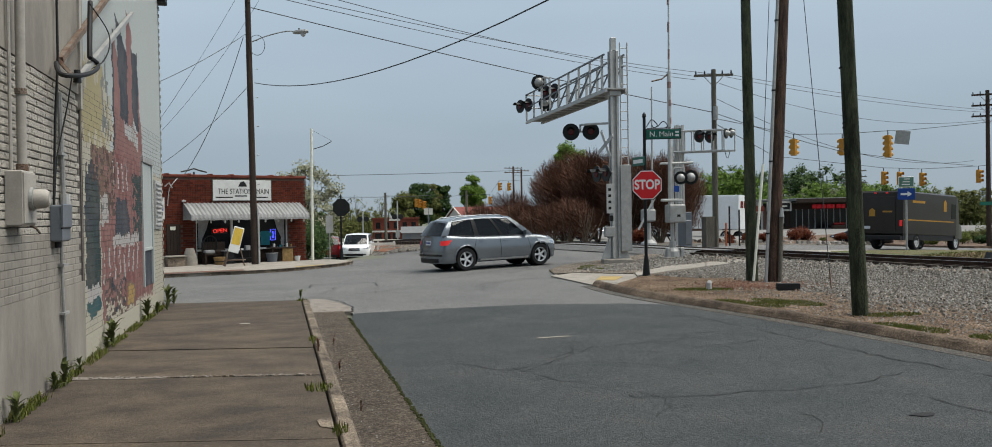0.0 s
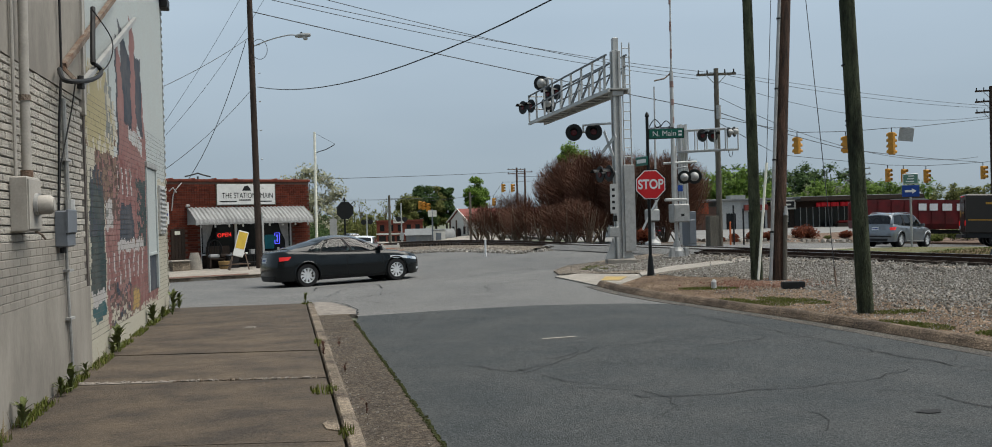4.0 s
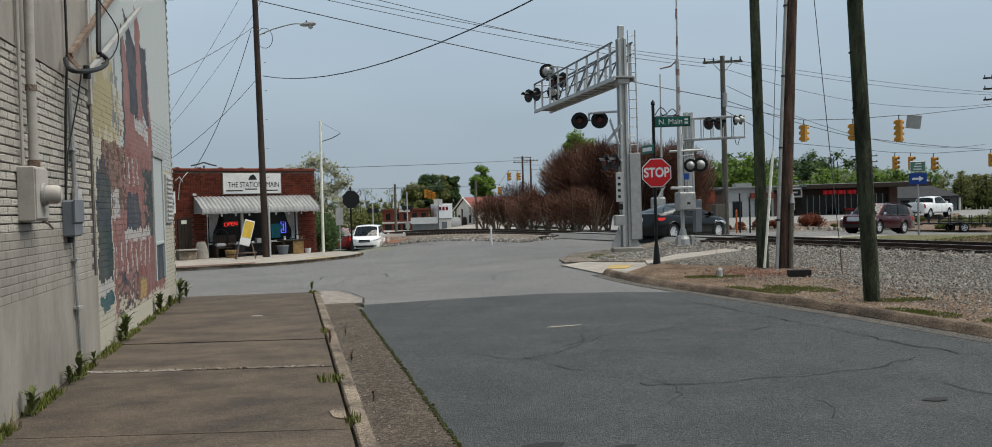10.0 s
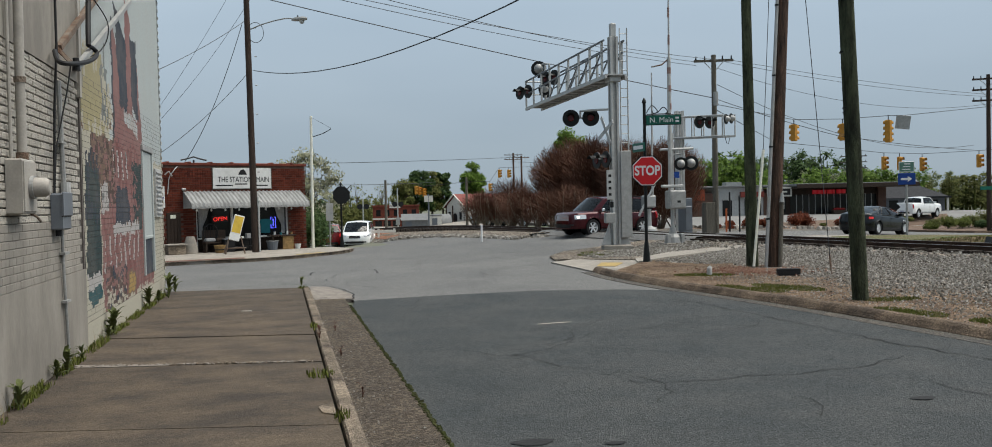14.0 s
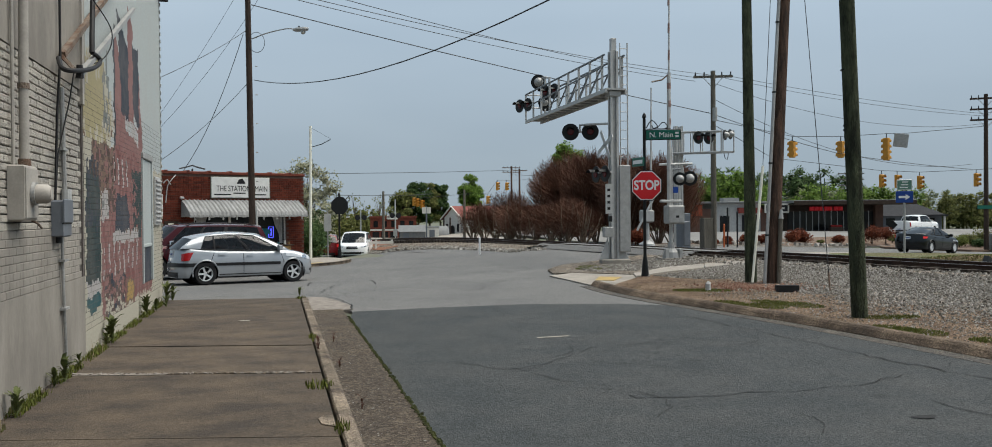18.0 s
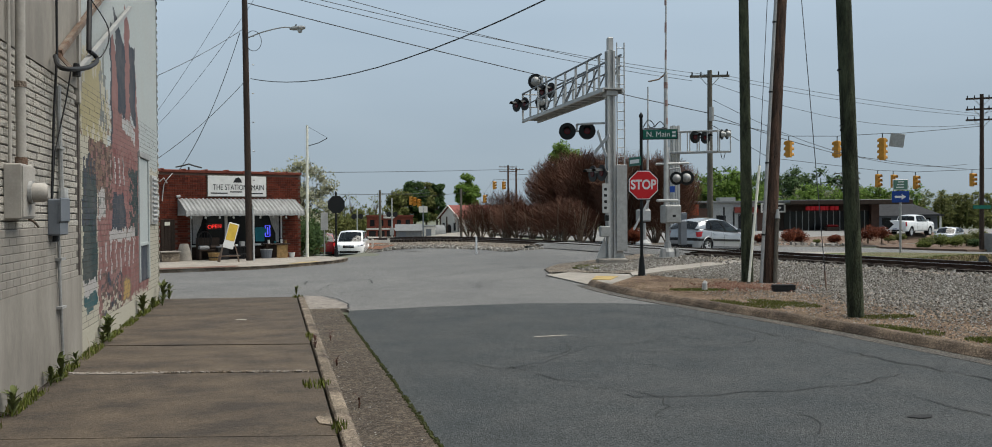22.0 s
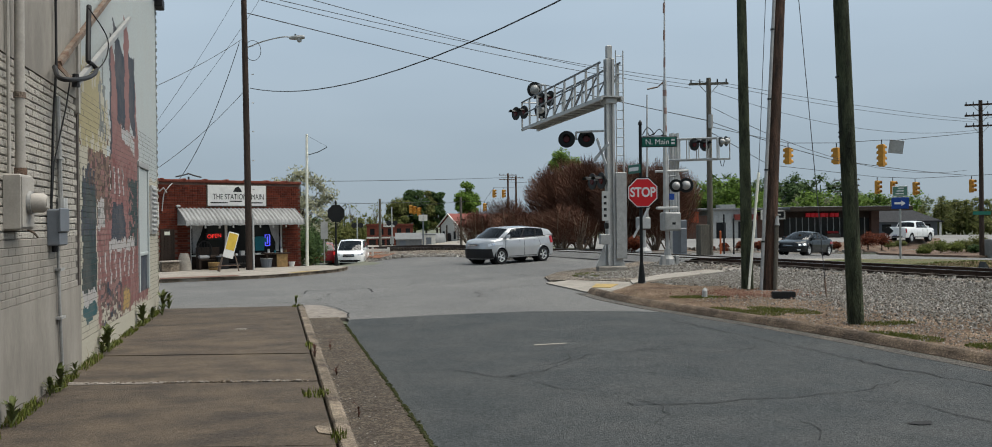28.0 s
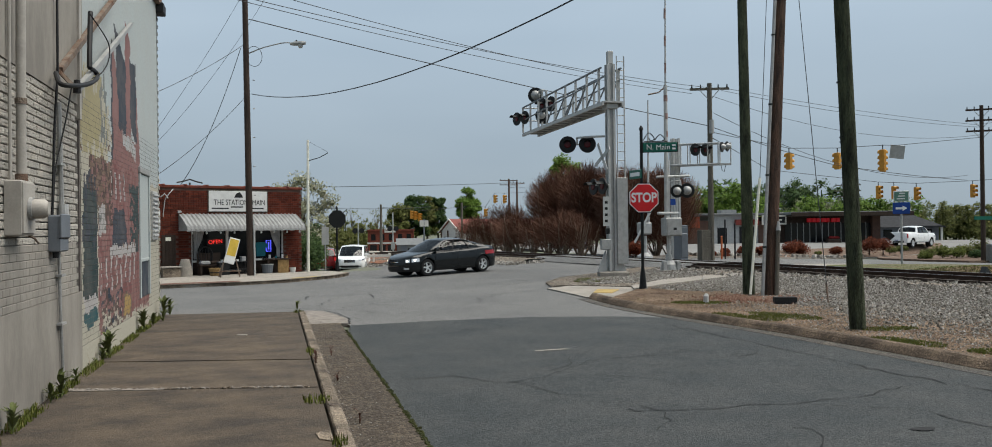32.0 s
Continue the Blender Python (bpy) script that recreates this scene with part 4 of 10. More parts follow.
tufts("corner_grass", 500, spots([(-0.9, 18.35, 0.25, 0.05), (-1.9, 18.5, 0.3, 0.06), (0.2, 18.2, 0.2, 0.05), (-0.3, 18.3, 0.4, 0.04)]), (0.02, 0.07), GREEN_GRASS, "grass growing along the end of the pavement", 19, lift=0.02)
cr = random.Random(77)
for k in range(26):
    # short branching cracks, thicker on the worn side of the street
    x, y = cr.uniform(1.6, 7.8), cr.uniform(5.2, 15.6)
    a, line = cr.uniform(-0.6, 0.9), [(x, y)]
    for _ in range(cr.randrange(3, 7)):
        a += cr.uniform(-0.7, 0.7)
        x, y = min(8.1, x + 0.4 * math.cos(a)), min(15.9, y + 0.4 * math.sin(a))
        line.append((x, y))
    crack(line, cr.uniform(0.004, 0.009), side_street, 300 + k, 0.04, lift=0.011)
for k in range(14):
    x, y = cr.uniform(-1, 7), cr.uniform(19.5, 31)
    a, line = cr.uniform(-0.5, 1.2), [(x, y)]
    for _ in range(cr.randrange(3, 8)):
        a += cr.uniform(-0.5, 0.5)
        x, y = x + 0.7 * math.cos(a), y + 0.7 * math.sin(a)
        line.append((x, y))
    crack(line, cr.uniform(0.006, 0.014), main_street, 400 + k, 0.06)
for x, y, r_ in ((5.28, 6.4, 0.09), (1.75, 6.1, 0.12), (2.3, 5.9, 0.06)):
    part("tar_patch", drape([(x + r_ * 1.3 * math.cos(a) * (1 + 0.2 * math.sin(3 * a)), y + r_ * 0.7 * math.sin(a)) for a in (k * 0.45 for k in range(14))], 0.012, 1.0), TAR, side_street)
part("paint_scrape", drape([(3.5, 11.95), (4.05, 12.0), (4.0, 12.07), (3.55, 12.04)], 0.012, 1.0), CONCRETE_PALE, side_street)
for spec in single:
    b = Build()
    brick(b, *spec)
    part("brick", b, BRICK_CREAM, wall)

# ---- poles, signals, signs and wires ----
POLE_GREEN = paint("green_treated_pole", (0.13, 0.15, 0.09), 0.9, vary=0.4, scale=3.2, fine=30, bump=0.7, tint=(0.04, 0.045, 0.032), stretch=(3, 3, 0.5), spec=0.1)
POLE_BROWN = paint("brown_pole", (0.15, 0.085, 0.058), 0.85, vary=0.3, scale=3.0, fine=22, bump=0.4, tint=(0.04, 0.027, 0.021), stretch=(5, 5, 0.22))
POLE_GREY = paint("grey_pole", (0.15, 0.135, 0.11), 0.85, vary=0.2, scale=2.0, fine=25, bump=0.3, stretch=(3, 3, 0.35))
SIGN_RED = paint("sign_red", (0.58, 0.02, 0.025), 0.4, vary=0.05, scale=3, bump=0.0)
SIGN_WHITE = paint("sign_white", (0.72, 0.72, 0.72), 0.45, vary=0.05, scale=3, bump=0.0)
SIGN_GREEN = paint("sign_green", (0.008, 0.105, 0.075), 0.4, vary=0.06, scale=3, bump=0.0)
SIGN_BLUE = paint("sign_blue", (0.012, 0.05, 0.24), 0.4, vary=0.06, scale=3, bump=0.0)
SIGNAL_YELLOW = paint("signal_yellow", (0.5, 0.235, 0.035), 0.5, vary=0.1, scale=5, bump=0.02)
BLACK_STEEL = paint("black_steel", (0.012, 0.013, 0.013), 0.45, 0.2, vary=0.1, bump=0.02)
LENS_DARK = paint("dark_red_lens", (0.09, 0.008, 0.008), 0.15, vary=0.1, bump=0.0)
LENS_OFF = paint("signal_lens", (0.03, 0.02, 0.012), 0.2, vary=0.1, bump=0.0)
WIRE = paint("overhead_wire", (0.03, 0.032, 0.035), 0.6, vary=0.1, bump=0.0)


def words(text, size, mat, parent, m, name="lettering", wide=1.0, bold=0.0):
    """Lettering as a thin mesh, centred, in its parent's space."""
    cu = bpy.data.curves.new(name, "FONT")
    cu.body, cu.size, cu.align_x, cu.align_y, cu.extrude, cu.offset = text, size, "CENTER", "CENTER", 0.002, size * bold
    ob = bpy.data.objects.new(name, cu)
    me = bpy.data.meshes.new_from_object(ob)
    me.materials.clear()
    me.materials.append(mat)
    bpy.data.objects.remove(ob)
    return part(name, me, mat, parent, "", False, m @ Matrix.Diagonal((wide, 1, 1, 1)))


def wire(a, b, sag=0.0, r=0.012, label="thin overhead electric wire", n=14):
    a, b = Vector(a), Vector(b)
    pts = [a.lerp(b, k / n) - Vector((0, 0, sag * 4 * (k / n) * (1 - k / n))) for k in range(n + 1)]
    return alone("overhead_wire", Build().tube(pts, r, 5), WIRE, label, "wire", group="overhead wires")


def utility_pole(x, y, top, r0, r1, mat, label, lean=(0, 0)):
    p = thing("utility_pole", pose(x, y, gz(x, y)), label, "pole")
    n = 10
    part("shaft", Build().tube([(lean[0] * k / n, lean[1] * k / n, -0.15 + (top - gz(x, y) + 0.15) * k / n) for k in range(n + 1)], [r0 + (r1 - r0) * k / n for k in range(n + 1)], 14), mat, p, smooth=True)
    return p


POLE_DARK = paint("dark_pole", (0.06, 0.04, 0.03), 0.85, vary=0.22, scale=2.0, fine=25, bump=0.3, tint=(0.035, 0.024, 0.019), stretch=(3, 3, 0.35))
lamp_pole = utility_pole(-0.97, 37.6, 12.5, 0.142, 0.112, POLE_DARK, "tall dark brown wooden utility pole carrying a street light", (-0.15, 1.0))
part("pale_conduit", Build().tube([(0.17, -0.08, 0.0), (0.15, 0.12, 2.4)], 0.035, 8), GALV_PALE, lamp_pole)
for k in range(7):
    part("step_bolt", Build().disc((0.15, 0.05 + k * 0.1, 2.2 + k * 1.2), (1, 0, 0), 0.02, 0.09, 6), GALV, lamp_pole)
lamp = thing("street_lamp", pose(-1.05, 38.3, 9.05), "grey cobra-head street light on a curved arm", "lamp")
part("arm", Build().tube(spline([(0.1, 0, 0.1), (0.7, -0.3, 0.3), (1.5, -0.8, 0.42), (1.9, -1.0, 0.36)]), 0.025, 8), GALV, lamp, smooth=True)
part("housing", Build().loft([[(1.75 + dx, -0.92 + dx * -0.5 + w * c, 0.36 + h * s) for c, s in ((math.cos(a), math.sin(a)) for a in (k * 0.785 for k in range(8)))] for dx, w, h in ((0, 0.06, 0.05), (0.15, 0.12, 0.09), (0.45, 0.15, 0.1), (0.62, 0.08, 0.06))]), GALV, lamp, smooth=True)
part("lens", Build().tube([(2.15, -1.12, 0.3), (2.17, -1.13, 0.2), (2.18, -1.13, 0.16)], [0.11, 0.09, 0.04], 12), GALV_PALE, lamp, "clear lamp lens", smooth=True)
part("photocell", Build().disc((2.0, -1.05, 0.44), (0, 0, 1), 0.03, 0.07, 8), BLACK_STEEL, lamp)
part("wire_coil", Build().tube([(0.3 + 0.32 * math.cos(a), -0.1, -0.05 + 0.42 * math.sin(a)) for a in (k * 0.35 for k in range(19))], 0.012, 5), WIRE, lamp)

pole_a = utility_pole(10.98, 19.1, 10.0, 0.142, 0.102, POLE_GREEN, "leaning green-stained wooden utility pole", (0.26, 0.66))
pole_b = utility_pole(11.24, 18.65, 10.5, 0.158, 0.112, POLE_BROWN, "dark brown wooden utility pole with cable guards", (1.08, 0.78))
part("cable_guard", Build().tube([(-0.2, -0.05, 0), (0.24, 0.26, 4.2), (0.72, 0.6, 8.6)], 0.04, 10), GALV, pole_b, "grey cable guard")
for z in (1.2, 2.9, 4.6, 6.3):
    part("guard_strap", Build().tube([(-0.2 + 0.105 * z, -0.05 + 0.075 * z, z), (-0.2 + 0.105 * z, -0.05 + 0.075 * z, z + 0.04)], 0.05, 10), BLACK_STEEL, pole_b)
part("cable_guard", Build().tube([(0.08, -0.19, 0), (0.22, -0.07, 1.6)], 0.05, 10), POLE_GREY, pole_b)
part("meter", Build().tube([(0.22, -0.08, 1.6), (0.24, -0.06, 1.82)], [0.06, 0.03], 10), GALV, pole_b)
pole_c = utility_pole(9.02, 12.35, 9.0, 0.126, 0.108, POLE_GREEN, "green-stained leaning wooden pole beside the kerb", (-0.46, -0.1))
for z in (3.05, 3.12, 4.0):
    part("band", Build().tube([(-0.46 * z / 9, -0.02, z), (-0.46 * z / 9 - 0.002, -0.02, z + 0.025)], 0.126, 14), BLACK_STEEL, pole_c)
GUARD = paint("guy_guard_plastic", (0.78, 0.77, 0.66), 0.5, vary=0.08, bump=0.0)
guy = thing("guy_wire", Matrix.Identity(4), "pale plastic guard on a steel guy wire", "wire")
part("guard", Build().tube([(10.72, 18.6, 0.08), (11.1, 18.75, 2.85)], 0.032, 8), GUARD, guy)
part("strand", Build().tube([(11.1, 18.75, 2.85), (11.62, 19.0, 9.5)], 0.008, 5), WIRE, guy)
part("anchor", Build().tube([(10.7, 18.58, 0.0), (10.72, 18.6, 0.12)], 0.05, 6), RUST, guy)
guy2 = thing("guy_wire", Matrix.Identity(4), "thin steel guy wire running down to an anchor in the gravel", "wire")
part("strand", Build().tube([(11.32, 16.47, 0.05), (12.3, 19.35, 10.4)], 0.009, 5), WIRE, guy2)
part("anchor_rod", Build().tube([(11.31, 16.44, 0.0), (11.37, 16.61, 0.5)], 0.02, 6), RUST, guy2)

# white flag pole and the sign seen from behind, at the shop corner
flag = thing("flag_pole", pose(1.45, 40.75, gz(1.45, 40.75)), "weathered white pole with a bent arm beside the shop", "pole")
part("shaft", Build().tube([(0, 0, 0), (0.05, 0.1, 6.05)], [0.07, 0.055], 10), GUARD, flag)
part("arm", Build().tube([(0.05, 0.1, 5.1), (0.55, 0, 5.25), (0.92, -0.1, 5.45), (0.9, -0.1, 5.5)], 0.018, 6), BLACK_STEEL, flag)
part("stay", Build().tube([(0.05, 0.1, 6.0), (0.9, -0.1, 5.5)], 0.006, 5), WIRE, flag)
part("base", Build().box(-0.16, -0.16, -0.02, 0.16, 0.16, 0.05), CONCRETE_PALE, flag)


def octagon(r):
    return [(r * math.cos(radians(22.5 + 45 * k)) / math.cos(radians(22.5)), r * math.sin(radians(22.5 + 45 * k)) / math.cos(radians(22.5))) for k in range(8)]


def black_post(ob, top):
    part("post", Build().tube([(0, 0, 0), (0, 0, top)], [0.045, 0.042], 12), BLACK_STEEL, ob, smooth=True)
    part("foot", Build().tube([(0, 0, 0), (0, 0, 0.12), (0, 0, 0.5), (0, 0, 0.6)], [0.12, 0.1, 0.065, 0.05], 14), BLACK_STEEL, ob, smooth=True)
    part("finial", Build().tube([(0, 0, top), (0, 0, top + 0.04), (0, 0, top + 0.1), (0, 0, top + 0.16)], [0.03, 0.06, 0.05, 0.01], 12), BLACK_STEEL, ob, smooth=True)


back_sign = thing("stop_sign", pose(2.72, 40.4, gz(2.72, 40.4), 0, 0, 15), "black octagonal back of a stop sign on a decorative post", "sign")
black_post(back_sign, 2.85)
part("sign_back", Build().slab(octagon(0.39), -0.012, 0.012, pose(0, -0.06, 2.42, 90, 0, 0)), BLACK_STEEL, back_sign)
part("scroll", Build().tube([(0.3, -0.03, 2.7), (0.45, -0.03, 2.85), (0.5, -0.03, 2.7), (0.42, -0.03, 2.62)], 0.02, 6), BLACK_STEEL, back_sign)
small_back = thing("road_sign", pose(2.25, 41.3, gz(2.25, 41.3)), "small white rectangular road sign on a steel post", "sign")
part("post", Build().tube([(0, 0, 0), (0, 0, 2.2)], 0.03, 6), GALV, small_back)
part("panel", Build().box(-0.16, -0.04, 1.3, 0.16, -0.03, 2.1, b=0.004), GALV_PALE, small_back)

# the stop sign with the street name signs
stop = thing("stop_sign", pose(9.6, 22.2, gz(9.6, 22.2), 0, 0, -21), "red octagonal stop sign with street name signs on a black post", "sign")
black_post(stop, 4.3)
part("octagon_rim", Build().slab(octagon(0.385), -0.008, 0.008, pose(0.05, -0.07, 2.5, 90, 0, 0)), SIGN_WHITE, stop)
part("octagon_face", Build().slab(octagon(0.36), -0.004, 0.004, pose(0.05, -0.082, 2.5, 90, 0, 0)), SIGN_RED, stop)
words("STOP", 0.35, SIGN_WHITE, stop, pose(0.05, -0.088, 2.5, 90, 0, 0), wide=0.8, bold=0.03)
part("sign_backing", Build().slab(octagon(0.41), -0.01, 0.01, pose(0.05, -0.05, 2.5, 90, 0, 0)), BLACK_STEEL, stop)
name_plate = part("street_name", Build().box(0.05, -0.02, 3.74, 0.95, 0.0, 3.98, b=0.006), SIGN_GREEN, stop, "green street name plate reading N. Main")
part("name_frame", Build().box(0.03, -0.012, 3.72, 0.97, 0.008, 4.0, b=0.006), BLACK_STEEL, name_plate)
words("N. Main", 0.2, SIGN_WHITE, stop, pose(0.45, -0.026, 3.855, 90, 0, 0), wide=1.0)
for k in range(2):
    part("name_bar", Build().box(0.82, -0.024, 3.88 - k * 0.09, 0.91, -0.02, 3.93 - k * 0.09), SIGN_WHITE, name_plate)
second = part("street_name", Build().box(-0.012, -0.35, -0.12, 0.012, 0.35, 0.12, b=0.006), SIGN_GREEN, stop, "green cross-street name plate seen aslant", m=pose(-0.16, 0.2, 3.15, 0, 0, 24))
part("name_bar", Build().box(-0.018, -0.28, -0.05, -0.012, 0.28, 0.05), SIGN_WHITE, second)
for pts in ([(0.05, 0, 4.05), (0.2, 0, 4.25), (0.35, 0, 4.1), (0.25, 0, 4.04), (0.2, 0, 4.12)], [(0.35, 0, 4.05), (0.5, 0, 4.2), (0.62, 0, 4.08), (0.55, 0, 4.03)], [(0.06, 0, 4.02), (0.7, 0, 4.02)]):
    part("scroll", Build().tube(spline([Vector(p) for p in pts], 5), 0.013, 6), BLACK_STEEL, stop)


# ---- the railway crossing ----
def flasher(parent, m, r=0.3, two=True, lit_face=LENS_DARK, spread=0.36):
    """A pair of round black flasher heads with hoods, facing -y."""
    for s in (-1, 1):
        head = part("flasher", Build().disc((0, 0, 0), (0, 1, 0), r, 0.03, 24), BLACK_STEEL, parent, "black round flasher disc", m=m @ pose(s * spread, 0, 0))
        part("lens", Build().tube([(0, -0.005, 0), (0, -0.03, 0)], [0.12, 0.1], 16), lit_face, head)
        part("hood", Build().loft([[(0.16 * math.cos(a), yy, 0.16 * math.sin(a)) for a in (radians(20 + 14 * k) for k in range(11))] for yy in (0, -0.3)], closed=False, caps=False), BLACK_STEEL, head)
        part("lamp_house", Build().tube([(0, 0.03, 0), (0, 0.14, 0), (0, 0.2, 0)], [0.15, 0.14, 0.08], 14), BLACK_STEEL, head, smooth=True)
    part("cross_arm", Build().tube([m @ Vector((-spread, 0.06, 0.0)), m @ Vector((spread, 0.06, 0.0))], 0.03, 8), GALV_PALE, parent)


def spot(parent, m, r=0.24):
    """A pale round-backed lamp, its bowl facing -y."""
    head = part("flasher_back", Build().disc((0, 0, 0), (0, 1, 0), r, 0.03, 22), BLACK_STEEL, parent, m=m)
    part("bowl", Build().tube([(0, -0.005, 0), (0, -0.08, 0), (0, -0.15, 0), (0, -0.18, 0)], [r * 0.62, r * 0.56, r * 0.36, r * 0.1], 18), GALV, head, "pale domed lamp housing", smooth=True)


gantry = thing("signal_gantry", pose(11.2, 28.5, gz(11.2, 28.5)), "grey aluminium railway crossing gantry with flashers over the road", "signal")
part("foundation", Build().box(-0.46, -0.42, -0.1, 0.52, 0.42, 0.2, m=pose(0, 0, 0, 0, 0, -14), b=0.03), CONCRETE_PALE, gantry)
for k, (dx, dy) in enumerate(((-0.1, -0.1), (0.1, -0.1), (0.1, 0.1), (-0.1, 0.1))):
    part("mast_leg", Build().box(dx - 0.04, dy - 0.04, 0.2, dx + 0.04, dy + 0.04, 7.3, b=0.012), GALV_PALE, gantry)
part("mast_core", Build().box(-0.085, -0.085, 0.2, 0.085, 0.085, 7.3), GALV, gantry)
part("mast_top", Build().box(-0.09, -0.09, 7.3, 0.09, 0.09, 7.75, b=0.02), GALV_PALE, gantry)
for s in (-1, 1):
    part("base_gusset", Build().slab([(0, 0.2), (0.35, 0.2), (0.05, 0.95)], -0.02, 0.02, pose(s * 0.18, 0, 0, 90, 0, 0 if s > 0 else 180)), GALV_PALE, gantry)
part("mast_cabinet", Build().box(0.14, -0.22, 0.45, 0.52, 0.12, 3.4, b=0.015), GALV, gantry, "tall grey mast cabinet")
ARM = Vector((0.012, 1, 0)).normalized()
SIDE = Vector((ARM.y, -ARM.x, 0))
span = 10.1


def along(u, o, z):
    v = ARM * u + SIDE * o
    return (v.x, v.y, z)


FLOOR = 5.95
part("walkway", Build().loft([[along(u, o, z) for o, z in ((-0.36, FLOOR), (0.36, FLOOR), (0.36, FLOOR + 0.05), (-0.36, FLOOR + 0.05))] for u in (-0.3, span)]), GALV_PALE, gantry)
for o in (-0.36, 0.36):
    part("floor_beam", Build().loft([[along(u, o + d, z) for d, z in ((-0.04, FLOOR - 0.1), (0.04, FLOOR - 0.1), (0.04, FLOOR), (-0.04, FLOOR))] for u in (-0.3, span)]), GALV_PALE, gantry)
for k in range(13):
    part("walkway_rib", Build().loft([[along(u, o, z) for o, z in ((-0.32, FLOOR - 0.06), (0.32, FLOOR - 0.06), (0.32, FLOOR), (-0.32, FLOOR))] for u in (0.2 + k * 0.76, 0.26 + k * 0.76)]), GALV, gantry)
# rails and braces darkened: their silhouette against the sky is put into the colour
for o in (-0.36, 0.36):
    part("top_rail", Build().tube([along(-0.1, o, FLOOR + 1.2), along(span, o, FLOOR + 1.2)], 0.04, 8), BOX_GREY, gantry)
    part("mid_rail", Build().tube([along(0, o, FLOOR + 0.82), along(span, o, FLOOR + 0.62)], 0.03, 8), BOX_GREY, gantry)
    for k in range(9):
        u = 0.1 + k * (span - 0.15) / 8
        part("upright", Build().box(-0.035, -0.035, FLOOR + 0.05, 0.035, 0.035, FLOOR + 1.2, m=Matrix.Translation(along(u, o, 0))), GALV_PALE, gantry)
    for k in range(5):
        u = 0.1 + k * (span - 0.15) / 8
        part("brace", Build().tube([along(u + 1.3, o, FLOOR + 0.05), along(u + 0.15, o, FLOOR + 0.75)], 0.03, 6), BOX_GREY, gantry)
for k in range(3):
    part("end_rail", Build().tube([along(span, -0.36, FLOOR + 0.05 + k * 0.57), along(span, 0.36, FLOOR + 0.05 + k * 0.57)], 0.03, 6), GALV_PALE, gantry)
part("arm_bracket", Build().box(-0.2, -0.2, FLOOR - 0.2, 0.2, 0.25, FLOOR - 0.02, b=0.02), GALV_PALE, gantry)
ladder = part("ladder", Build().tube([(0.52, 0.0, 0.6), (0.52, 0.0, 7.6)], 0.025, 8), GALV_PALE, gantry)
part("ladder_rail", Build().tube([(0.26, 0.02, 3.4), (0.26, 0.02, 7.6)], 0.02, 8), GALV_PALE, gantry)
for k in range(22):
    part("rung", Build().tube([(0.26, 0.02, 0.9 + k * 0.31), (0.52, 0, 0.9 + k * 0.31)], 0.014, 6), GALV_PALE, gantry)
face = Matrix.Rotation(radians(-20), 4, "Z")
face_l = Matrix.Rotation(radians(-68), 4, "Z")
# heads on the arm
flasher(gantry, Matrix.Translation(along(9.95, -0.5, 6.66)) @ face_l, 0.3, spread=0.3)
flasher(gantry, Matrix.Translation(along(7.9, 0.1, 7.0)) @ face_l, 0.33, spread=0.3)
spot(gantry, Matrix.Translation(along(8.85, -0.1, 7.55)) @ face, 0.34)
spot(gantry, Matrix.Translation(along(8.65, 0.15, 6.55)) @ face, 0.3)
spot(gantry, Matrix.Translation(along(8.3, 0.0, 6.6)) @ face, 0.28)
part("head_bracket", Build().tube([along(9.2, -0.1, 7.6), along(8.65, 0.1, 7.75), along(7.9, 0.1, 7.6), along(7.9, 0.1, 7.0)], 0.05, 8), GALV_PALE, gantry)
part("head_bracket", Build().tube([along(8.55, 0.1, 7.75), along(8.55, 0.1, FLOOR)], 0.05, 8), GALV_PALE, gantry)
# lower heads, crossbuck, bell and plates on the mast
flasher(gantry, Matrix.Translation((-0.42, 2.2, 4.75)) @ face, 0.31, spread=0.36)
part("head_bracket", Build().tube([(-0.05, 0.15, 4.85), (-0.25, 1.4, 4.95), (-0.42, 2.25, 5.0), (-0.42, 2.25, 4.75)], 0.04, 8), GALV_PALE, gantry)
for a in (42, -42):
    part("crossbuck_blade", Build().box(-0.56, -0.01, -0.07, 0.56, 0.01, 0.07, m=Matrix.Translation((-0.38, -0.2, 4.1)) @ Matrix.Rotation(radians(-20 - 62), 4, "Z") @ Matrix.Rotation(radians(a + 15), 4, "Y"), b=0.004), GALV_PALE, gantry, "worn white crossbuck blade")
flasher(gantry, Matrix.Translation((-0.55, -0.15, 3.1)) @ Matrix.Rotation(radians(-80), 4, "Z"), 0.28, spread=0.3)
part("head_bracket", Build().tube([(-0.1, -0.1, 3.15), (-0.65, -0.25, 3.15)], 0.04, 8), GALV_PALE, gantry)
plate = part("track_plate", Build().box(-0.42, -0.32, 1.75, -0.2, -0.3, 2.75, b=0.006), GALV_PALE, gantry, "narrow pale plate with black marks")
for k in range(4):
    part("plate_bar", Build().box(-0.36, -0.325, 1.88 + k * 0.21, -0.26, -0.32, 1.97 + k * 0.21), BLACK_STEEL, plate)
part("junction_box", Build().box(-0.46, -0.3, 0.95, -0.14, -0.1, 1.3, b=0.02), GALV, gantry)
part("small_box", Build().box(-0.3, -0.3, 1.48, -0.18, -0.2, 1.68, b=0.01), BLACK_STEEL, gantry)

